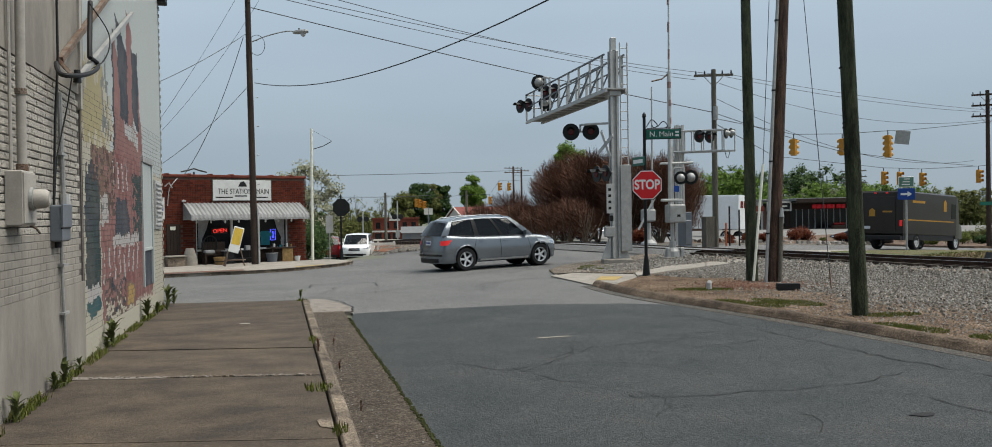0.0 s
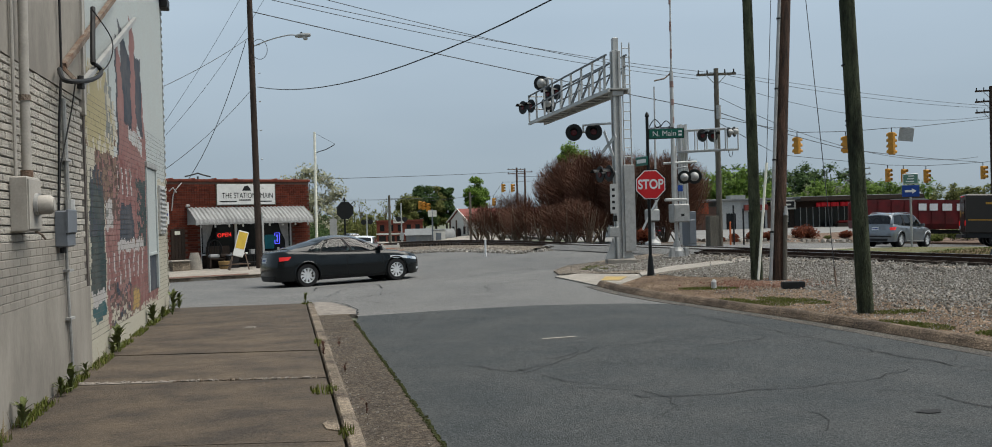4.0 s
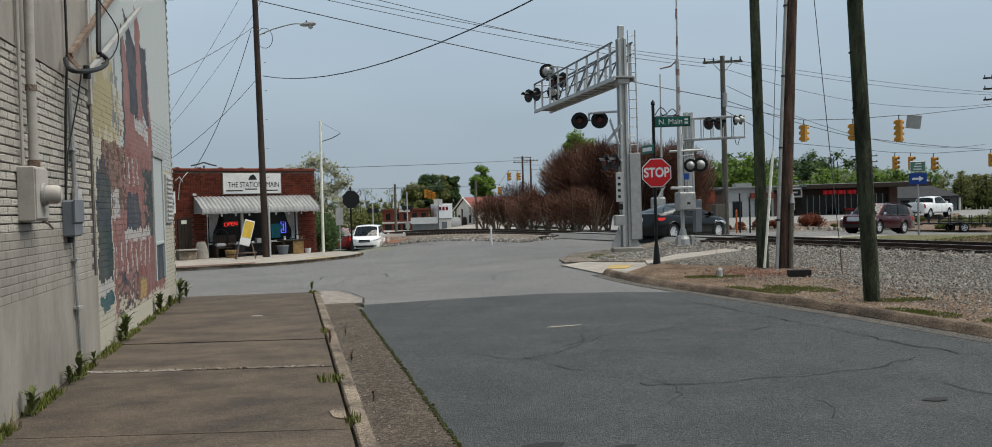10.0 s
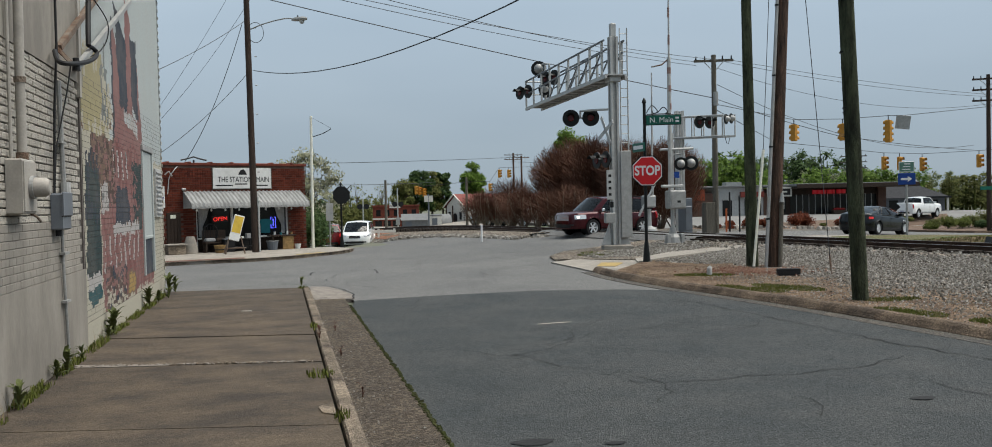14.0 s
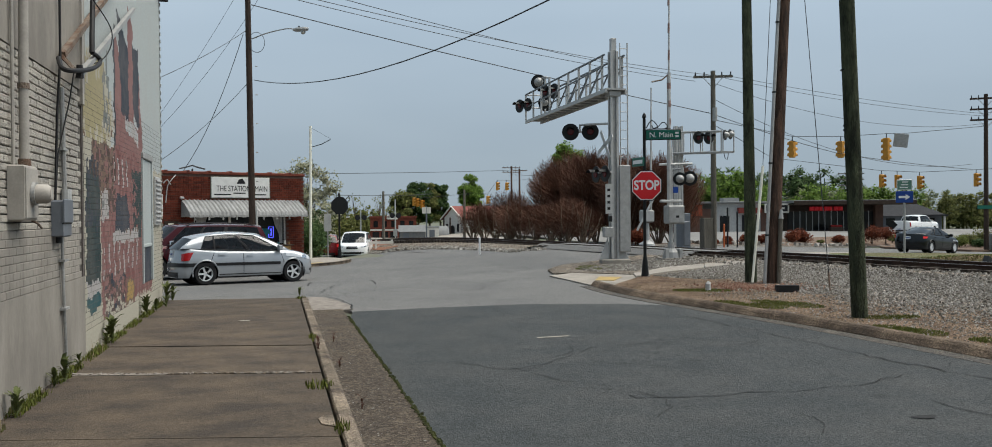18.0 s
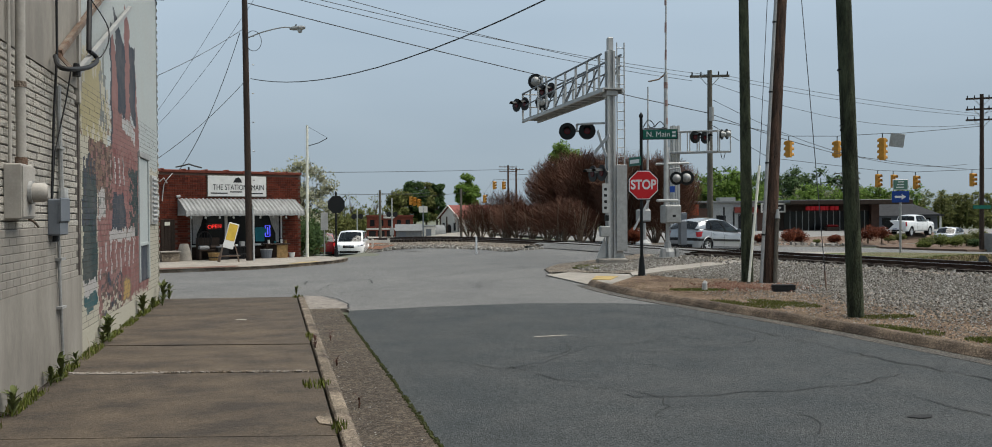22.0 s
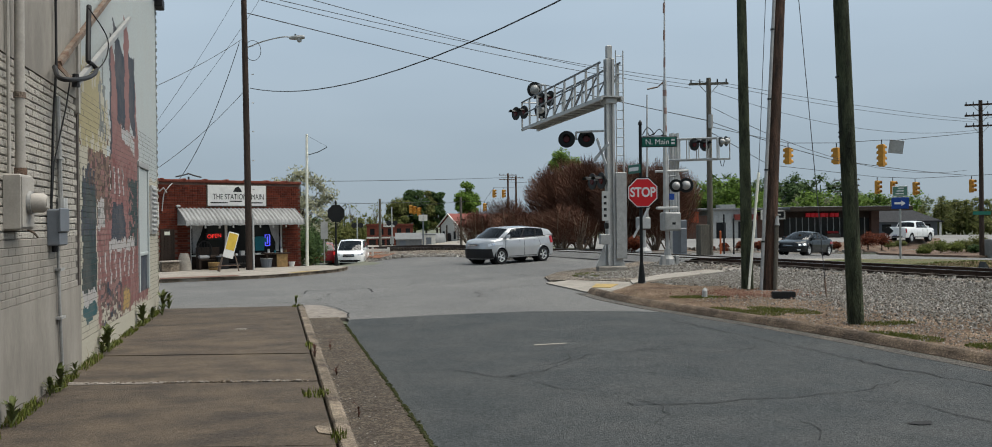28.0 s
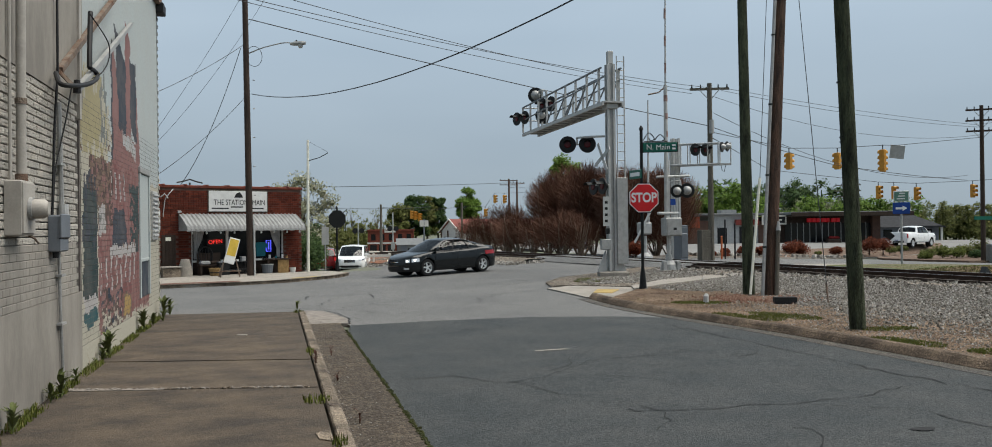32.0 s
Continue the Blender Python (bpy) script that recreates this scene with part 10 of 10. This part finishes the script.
BRICK_BROWN = paint("brown_brick", (0.12, 0.07, 0.052), 0.88, vary=0.2, scale=2.0, fine=20, bump=0.15, tint=(0.085, 0.05, 0.04))
bed_b = [(44.5, 53.5), (46.3, 51.2), (49.5, 52.2), (57.5, 57.2), (62, 61), (59, 65), (52.3, 65.6), (46.5, 61.0), (44.2, 57.5)]
alone("planting_bed", drape(bed_b, 0.14, 2.0, 0.14), MULCH, "mulched planting bed beside the far street", "bed", kind="structure")
for k, (x, y, w, h, lk) in enumerate(((49.6, 57.5, 1.5, 1.1, "lime"), (51.0, 57.6, 1.6, 1.1, "lime"), (48.2, 57.4, 1.2, 0.8, "olive"), (53.5, 59.2, 1.6, 1.1, "olive"), (47.0, 56.2, 1.0, 0.6, "lime"), (55.4, 60.0, 1.5, 1.6, "olive"), (52.4, 57.2, 1.0, 0.7, "dark"))):
    shrub(x, y, gz(x, y) + 0.12, w, h, lk, 450 + k, "rounded yellow-green clipped shrub in the mulch" if lk == "lime" else "straggly olive shrub in the mulch" if lk == "olive" else "dark evergreen shrub in the mulch")
shops = thing("low_shops", pose(51.3, 103.2, -0.8, 0, 0, -13.2), "long low flat-roofed row of shops with a dark glazed front", "building")
part("brick_end", Build().box(-1.5, 0, 0, 2.8, 10, 3.1), BRICK_BROWN, shops)
part("metal_front", Build().box(2.8, -0.2, 0, 8.6, 10, 3.75), GALV_PALE, shops, "pale ribbed metal front")
for k in range(28):
    part("metal_rib", Build().box(2.9 + k * 0.2, -0.26, 2.1, 2.98 + k * 0.2, -0.2, 3.7), GALV_PALE, shops)
part("shop_wall", Build().box(8.6, 0.4, 0, 24.0, 10, 3.5), DARK_WOOD, shops)
part("flat_roof", Build().box(-1.6, -0.6, 3.75, 12, 10.4, 4.0, b=0.03), ROOF_GREY, shops)
part("flat_roof", Build().box(11.8, -3.2, 3.72, 27.0, 10.4, 4.05, b=0.03), ROOF_GREY, shops, "wide overhanging flat roof")
part("fascia", Build().box(11.8, -3.3, 3.5, 27.05, -3.18, 3.98), DARK_WOOD, shops)
part("soffit", Build().box(11.9, -3.1, 3.45, 26.9, 0.4, 3.6), DARK_WOOD, shops)
part("brick_pier", Build().box(23.2, -0.3, 0, 24.2, 0.5, 3.45), BRICK_BROWN, shops)
part("brick_pier", Build().box(8.6, -0.3, 0, 9.6, 0.5, 3.0), BRICK_BROWN, shops)
for k in range(14):
    part("window_pane", Build().box(12.2 + k * 0.8, 0.3, 0.3, 12.92 + k * 0.8, 0.36, 2.6), SHOP_GLASS, shops)
    part("mullion", Build().box(12.92 + k * 0.8, 0.2, 0.1, 13.0 + k * 0.8, 0.42, 2.7), GALV, shops)
for k in range(4):
    part("window_pane", Build().box(9.7 + k * 0.5, 0.3, 0.5, 10.1 + k * 0.5, 0.38, 2.4), SHOP_GLASS, shops)
part("shop_door", Build().box(3.4, -0.26, 0, 4.6, -0.18, 2.2), SHOP_GLASS, shops)
part("shop_door", Build().box(6.2, -0.26, 0, 8.3, -0.18, 2.3), BLACK_TRIM, shops)
part("red_fascia", Build().box(5.6, -0.9, 2.5, 8.5, -0.2, 3.2), ROOF_RED, shops, "faded red fascia")
part("orange_sign", Build().box(-0.2, -0.1, 2.2, 1.2, 0.0, 3.6), paint("orange_sign", (0.36, 0.07, 0.03), 0.6, vary=0.1, bump=0.0), shops)
sign_a = part("sign_board", Build().box(8.9, -0.9, 2.5, 12.0, -0.75, 3.7), CLAPBOARD, shops, "white framed shop sign")
part("sign_face", Build().box(9.1, -0.93, 2.7, 11.8, -0.9, 3.5), BLACK_TRIM, sign_a)
part("sign_bar", Build().box(9.5, -0.95, 3.0, 11.4, -0.93, 3.2), CLAPBOARD, sign_a)
for k, w in enumerate((0.45, 0.45, 0.4, 0.5, 0.3, 0.45, 0.4)):
    part("red_sign_letter_bar", Build().box(15.0 + k * 0.62, -0.1, 2.75, 15.0 + k * 0.62 + w, 0.3, 3.25), glow("red_sign", (0.4, 0.012, 0.02), 0.06) if k == 0 else bpy.data.materials["red_sign"], shops)
part("notice", Build().box(10.6, -0.4, 0.9, 11.2, -0.3, 2.0), CLAPBOARD, shops)
part("roof_unit", Build().box(4.5, 2, 4.0, 6.5, 4, 4.5), GALV, shops)
for k, (u, c) in enumerate(((17.4, RED_PAINT), (25.2, CLAPBOARD))):
    t = thing("display_table", shops.matrix_basis @ pose(u, -2.2, 0.05), "low outdoor display of goods before the shops", "display")
    part("table", Build().box(-0.8, -0.4, 0, 0.8, 0.4, 0.6, b=0.04), DARK_WOOD, t)
    part("goods", Build().box(-0.7, -0.3, 0.6, 0.7, 0.3, 0.9, b=0.1), c, t)
hip = thing("hip_roof_house", pose(79, 108, -0.9, 0, 0, -20) @ Matrix.Diagonal((0.85, 0.85, 0.82, 1)), "low house with a dark hipped roof and white trim", "house")
part("wall", Build().box(0, 0, 0, 13, 9, 2.6), BOX_GREY, hip)
part("roof", Build().loft([[(-0.8, -0.8, 2.5), (13.8, -0.8, 2.5), (13.8, 9.8, 2.5), (-0.8, 9.8, 2.5)], [(3.5, 4.4, 5.0), (9.5, 4.4, 5.0), (9.5, 4.6, 5.0), (3.5, 4.6, 5.0)]]), ROOF_DARK, hip)
for k in range(4):
    part("window", Build().box(1.2 + k * 3.1, -0.06, 0.9, 2.6 + k * 3.1, 0.03, 2.1), SHOP_GLASS, hip)
part("porch_post", Build().box(9.5, -2.0, 0, 9.8, -1.7, 2.4), CLAPBOARD, hip)
part("porch_post", Build().box(12.6, -2.0, 0, 12.9, -1.7, 2.4), CLAPBOARD, hip)
part("porch_roof", Build().box(9.2, -2.2, 2.4, 13.2, 0, 2.7), ROOF_DARK, hip)
# slim posts beside the crossing
ORANGE = paint("orange_plastic", (0.45, 0.11, 0.035), 0.6, vary=0.08, bump=0.0)
for k, (x, y, h, c) in enumerate(((24.8, 45.6, 2.2, BLACK_TRIM), (25.3, 45.4, 2.0, BLACK_TRIM), (26.4, 45.8, 2.1, BLACK_TRIM), (24.2, 44.9, 1.25, ORANGE))):
    p = thing("marker_post", pose(x, y, gz(x, y)), "slim black marker post beside the far kerb" if k < 3 else "orange marker post beside the far kerb", "post")
    part("shaft", Build().tube([(0, 0, 0), (0, 0, h)], 0.05, 6), c, p)
    part("cap", Build().tube([(0, 0, h), (0, 0, h + 0.06)], [0.06, 0.02], 6), c, p)
# grass strip beyond the track
strip = [(20.6, 26.5), (21.3, 31), (23.2, 33.8), (30, 37.1), (35, 39.3), (38, 40.4), (39.8, 39.9), (44.4, 36.5), (56.8, 26.5), (70, 10), (45, 10), (23, 10), (21.8, 18)]
alone("grass_strip", drape(strip, 0.05, 2.0), GRASS, "rough grass strip between the track and the road", "grass", kind="structure")
tufts("strip_grass", 7000, lambda r: (lambda f, g: (21.2 + 14 * f + 4 * g, 27 + 9.5 * f * 1.1 - 5 * g))(r.random(), r.random()), (0.02, 0.07), GREEN_GRASS, "short grass in the strip beyond the track", 61, width=0.02, lift=0.05)
tufts("strip_straw", 4000, lambda r: (lambda f, g: (20.6 + 12 * f + 2 * g, 26 + 8.2 * f - 3 * g))(r.random(), r.random()), (0.04, 0.1), DRY_GRASS, "dry straw in the strip beyond the track", 62, width=0.02, lean=1.2, lift=0.05)
alone("crossing_apron", drape([(18.6, 31.2), (21.2, 31.4), (23.0, 34.1), (27.6, 36.6), (27.2, 37.2), (19.5, 34.2)], 0.03, 1.5, 0.06), CONCRETE_PALE, "pale concrete apron beside the crossing", "pavement", kind="structure")


# ---- what moves ----
# seconds, x, y, heading in degrees from +x
TRAFFIC = {
    'grey_suv': [
        (0.00, 7.08, 29.71, 17.3), (0.50, 10.00, 30.72, 22.2), (1.00, 14.17, 32.62, 25.6), (1.50, 18.42, 34.65, 24.0), (2.00, 21.25, 35.85, 22.8), (2.50, 24.54, 37.25, 24.1),
        (3.00, 27.39, 38.61, 25.9), (3.50, 29.69, 39.73, 26.3), (4.50, 33.05, 41.41, 26.5), (5.50, 34.86, 42.32, 26.4), (6.00, 35.97, 42.86, 24.2), (6.50, 36.66, 43.16, 21.3),
        (7.00, 37.33, 43.38, 17.8), (7.50, 38.12, 43.61, 11.4), (8.00, 39.07, 43.69, -2.6), (8.50, 39.81, 43.58, -12.3), (9.00, 41.01, 43.14, -27.6), (10.00, 42.99, 41.86, -36.3),
        (22.49, 81.11, 9.63, -39.3), (32.00, 81.11, 9.63, -39.3),
    ],
    'dark_sedan': [
        (0.00, -9.13, 23.54, 22.4), (1.50, -4.12, 25.50, 20.2), (2.00, -2.43, 26.11, 19.6), (2.50, -1.13, 26.57, 19.2), (3.00, -0.08, 26.93, 19.0), (3.50, 0.93, 27.27, 18.6),
        (4.50, 2.42, 27.90, 17.8), (5.50, 3.71, 28.47, 16.8), (6.00, 4.43, 28.79, 16.4), (6.50, 5.10, 29.06, 16.4), (7.00, 6.06, 29.47, 16.9), (7.50, 7.00, 29.90, 17.3),
        (8.00, 8.25, 30.47, 18.2), (8.50, 9.72, 31.01, 21.3), (9.00, 11.60, 31.81, 24.2), (9.50, 13.53, 32.70, 25.2), (10.00, 15.56, 33.68, 26.0), (10.50, 17.51, 34.62, 25.0),
        (11.00, 19.64, 35.57, 23.3), (11.50, 22.06, 36.59, 22.8), (12.00, 24.16, 37.48, 23.6), (12.50, 25.74, 38.19, 24.8), (13.00, 27.46, 39.01, 25.8), (13.50, 29.11, 39.82, 26.2),
        (14.00, 30.39, 40.45, 26.4), (14.50, 31.83, 41.16, 26.7), (15.50, 33.45, 41.99, 26.5), (16.50, 34.10, 42.30, 26.5), (17.00, 34.82, 42.65, 26.5), (17.50, 35.65, 43.08, 26.2),
        (18.00, 36.19, 43.35, 25.2), (19.00, 38.43, 44.18, 14.0), (20.00, 40.87, 44.09, -18.8), (21.00, 42.55, 43.22, -32.8), (22.00, 44.45, 41.83, -38.0), (32.00, 66.45, 21.62, -39.2),
    ],
    'burgundy_suv': [
        (0.00, 61.31, 35.30, 141.2), (7.00, 46.42, 46.43, 154.9), (8.00, 44.26, 47.35, 163.9), (8.50, 42.25, 47.73, 179.5), (9.00, 39.38, 47.34, -164.7), (9.50, 36.49, 46.27, -156.0),
        (10.00, 32.82, 44.56, -155.0), (10.50, 29.28, 42.90, -156.0), (11.00, 27.32, 42.06, -157.0), (11.50, 24.93, 41.07, -158.7), (12.00, 22.64, 40.23, -161.7), (12.50, 20.85, 39.66, -163.5),
        (13.00, 18.45, 39.00, -164.6), (13.50, 16.24, 38.41, -164.5), (14.00, 14.41, 37.90, -163.6), (14.50, 12.34, 37.22, -160.0), (15.50, 7.15, 34.40, -150.0), (16.50, 2.89, 32.39, -156.2),
        (17.00, 0.97, 31.56, -156.9), (17.50, -0.95, 30.76, -157.6), (18.00, -2.69, 30.07, -158.1), (19.00, -5.63, 28.90, -158.4), (20.00, -7.63, 28.11, -158.4), (31.74, -30.14, 18.41, -155.1),
        (32.00, -30.14, 18.41, -155.1),
    ],
    'silver_hatchback': [
        (0.00, -21.98, 18.21, 22.4), (6.29, -21.98, 18.21, 22.4), (13.50, -6.27, 24.69, 21.2), (14.00, -5.17, 25.12, 20.7), (14.50, -3.27, 25.81, 19.9), (15.50, -2.03, 26.25, 19.5),
        (16.50, -1.55, 26.42, 19.3), (17.00, -1.48, 26.45, 19.3), (17.50, -1.32, 26.50, 19.3), (18.00, -1.01, 26.61, 19.2), (18.50, -0.08, 26.93, 19.0), (19.00, 1.60, 27.50, 18.3),
        (19.50, 3.75, 28.42, 16.7), (20.00, 6.21, 29.40, 16.9), (20.50, 9.15, 30.40, 20.4), (21.00, 12.23, 31.71, 24.8), (21.50, 15.11, 33.08, 25.9), (22.00, 18.13, 34.52, 24.2),
        (22.50, 21.54, 35.98, 22.8), (23.00, 25.01, 37.47, 24.5), (23.50, 28.78, 39.29, 26.2), (24.00, 32.94, 41.36, 26.5), (24.50, 37.31, 43.38, 18.0), (25.00, 39.63, 43.62, -9.9),
        (25.50, 41.12, 43.08, -28.4), (27.00, 43.79, 41.25, -38.0), (32.00, 52.35, 34.53, -38.3),
    ],
    'silver_wagon': [
        (0.00, 106.80, 100.45, -143.7), (14.24, 106.80, 100.45, -143.7), (19.50, 75.86, 78.29, -144.6), (20.50, 69.94, 74.09, -144.6), (21.00, 64.48, 70.20, -144.6), (21.50, 60.99, 67.70, -144.5),
        (22.00, 56.47, 64.48, -144.5), (22.50, 51.19, 60.72, -144.5), (23.00, 45.87, 56.93, -144.5), (23.50, 40.34, 53.00, -144.8), (24.00, 36.18, 50.10, -145.5), (24.50, 31.91, 47.26, -147.5),
        (25.00, 27.85, 44.69, -148.0), (25.50, 23.88, 42.35, -153.0), (26.50, 17.64, 39.85, -161.0), (27.50, 12.48, 38.02, -158.1), (28.00, 9.81, 36.78, -151.2), (28.50, 7.12, 35.13, -151.8),
        (29.00, 4.09, 33.69, -155.9), (29.50, 1.07, 32.39, -157.0), (30.00, -2.14, 31.05, -158.0), (30.50, -5.14, 29.86, -158.4), (31.00, -7.21, 28.99, -158.4), (32.00, -11.01, 26.53, -158.6),
    ],
    'black_sedan': [
        (0.00, 113.81, 105.54, -143.5), (18.51, 113.81, 105.54, -143.5), (23.50, 73.82, 76.72, -144.6), (24.50, 65.75, 70.99, -144.6), (25.50, 56.05, 64.07, -144.5), (26.50, 43.86, 55.38, -144.5),
        (27.50, 34.35, 48.73, -146.2), (28.00, 30.35, 46.15, -147.6), (28.50, 27.10, 44.08, -148.4), (29.00, 22.97, 41.75, -154.6), (29.50, 20.49, 40.70, -158.7), (30.00, 17.96, 39.80, -160.9),
        (30.50, 15.02, 38.81, -160.8), (31.00, 12.59, 37.91, -158.4), (31.50, 9.50, 36.46, -150.3), (32.00, 6.47, 34.65, -153.3),
    ],
    'delivery_truck': [
        (0.00, 33.09, 40.94, 26.5), (0.50, 36.21, 42.40, 20.0), (1.00, 38.09, 42.83, 0.5), (1.50, 39.25, 42.67, -15.4), (2.00, 40.04, 42.38, -26.0), (2.60, 40.63, 42.06, -30.5),
        (3.50, 40.92, 41.88, -32.0), (4.50, 41.70, 41.37, -34.9), (5.50, 42.52, 40.76, -37.3), (15.25, 87.92, 4.06, -39.3), (32.00, 87.92, 4.06, -39.3),
    ],
    'dump_semi': [
        (0.00, 24.43, 76.62, -70.9), (1.00, 26.72, 69.79, -71.9), (1.50, 27.99, 65.85, -70.6), (2.00, 29.83, 61.33, -63.6), (2.50, 32.62, 56.89, -51.6), (3.00, 35.84, 53.70, -37.8),
        (3.50, 39.42, 51.56, -24.1), (4.50, 48.39, 48.51, -17.2), (5.00, 52.88, 47.20, -17.0), (12.52, 119.85, 26.05, -17.6), (32.00, 119.85, 26.05, -17.6),
    ],
    'box_truck': [
        (0.00, 35.76, 72.97, 121.1), (3.00, 31.19, 81.37, 115.6), (6.00, 25.96, 95.74, 104.2), (8.00, 22.95, 114.80, 97.0), (9.00, 23.20, 125.18, 88.1), (11.00, 27.08, 175.60, 89.8), (13.00, 26.81, 185.66, 91.9),
        (16.00, 23.33, 223.96, 101.8), (19.00, 11.90, 260.01, 110.7), (21.56, 0.06, 289.85, 111.7), (32.00, 0.06, 289.85, 111.7),
    ],
    'utility_trailer': [
        (0.00, 67.59, 41.36, 144.4), (8.50, 49.95, 51.02, 160.1), (9.00, 48.83, 51.44, 160.9), (9.50, 47.27, 51.95, 161.9), (10.00, 44.81, 52.69, 162.3), (10.50, 41.29, 53.90, 157.0),
        (11.00, 38.17, 55.54, 148.4), (11.50, 35.19, 57.72, 138.1), (12.00, 32.36, 60.79, 127.7), (13.00, 27.51, 68.98, 116.7), (20.93, 2.02, 139.92, 104.1), (32.00, 2.02, 139.92, 104.1),
    ],
    'beige_suv': [
        (0.00, 72.52, 37.78, 144.2), (8.50, 47.59, 51.85, 161.7), (9.00, 45.96, 52.34, 162.5), (9.50, 43.48, 53.10, 161.2), (10.00, 40.09, 54.46, 154.0), (10.50, 37.08, 56.24, 145.1),
        (11.00, 34.29, 58.58, 134.6), (11.50, 31.78, 61.57, 125.7), (12.00, 29.45, 65.30, 119.4), (13.00, 24.91, 74.47, 114.1), (19.80, 2.02, 139.92, 104.1), (32.00, 2.02, 139.92, 104.1),
    ],
    'far_suv': [
        (0.00, 22.66, 98.26, 115.7), (1.00, 19.36, 105.45, 113.7), (2.00, 15.92, 113.65, 112.0), (3.00, 13.02, 121.07, 110.7), (3.50, 11.11, 126.25, 109.9), (5.00, 6.56, 139.79, 105.7),
        (17.83, -14.98, 259.85, 98.2), (32.00, -14.98, 259.85, 98.2),
    ],
    'far_sedan': [
        (0.00, 44.88, 61.39, 139.2), (0.50, 43.05, 62.97, 137.3), (1.00, 40.97, 64.96, 134.1), (1.50, 38.93, 67.28, 129.5), (2.00, 36.53, 70.75, 122.3), (4.00, 33.10, 77.47, 115.6),
        (8.00, 29.65, 84.67, 116.9), (31.90, 29.15, 85.62, 117.1), (32.00, 29.10, 85.71, 117.1),
    ],
}


def on_road(x, y, turn):
    """A vehicle's pose on the land, tilted as the land is."""
    c, s = math.cos(radians(turn)), math.sin(radians(turn))
    rise = (gz(x + 1.4 * c, y + 1.4 * s) - gz(x - 1.4 * c, y - 1.4 * s)) / 2.8
    if y > 85:
        return pose(x, y, gz(x, y) + 0.005, 0, 0, turn)
    bank = (gz(x - 0.8 * s, y + 0.8 * c) - gz(x + 0.8 * s, y - 0.8 * c)) / 1.6
    return pose(x, y, gz(x, y) + 0.005) @ pose(0, 0, 0, 0, 0, turn) @ pose(0, 0, 0, math.degrees(math.atan(bank)), -math.degrees(math.atan(rise)), 0)


def motions():
    for name, rows in TRAFFIC.items():
        car = MOVERS[name]
        walk(car, [(t, on_road(x, y, turn)) for t, x, y, turn in rows])
        # the wheels roll as far as the car goes
        times, run = [rows[0][0]], [0.0]
        for (t0, x0, y0, _), (t1, x1, y1, _) in zip(rows, rows[1:]):
            times.append(t1)
            run.append(run[-1] + math.hypot(x1 - x0, y1 - y0))
        keys, last = [(0.0, 0.0)], 0.0
        radius = WHEELS[name][0][2]
        for k in range(1, 32 * FPS + 1):
            t = k / FPS
            a = float(np.interp(t, times, run)) / radius
            if a - last > 0.8 or (k == 32 * FPS and a - last > 0.001):
                if k > 1 and keys[-1][0] < (k - 1) / FPS - 0.01:
                    b = float(np.interp((k - 1) / FPS, times, run)) / radius
                    if abs(b - last) < 0.02:
                        keys.append(((k - 1) / FPS, b))
                keys.append((t, a))
                last = a
        if keys[-1][0] < 32.0:
            keys.append((32.0, keys[-1][1]))
        for wheel, hub, r, side in WHEELS[name]:
            walk(wheel, [(t, hub @ Matrix.Rotation(a * side, 4, "Y")) for t, a in keys])


motions()
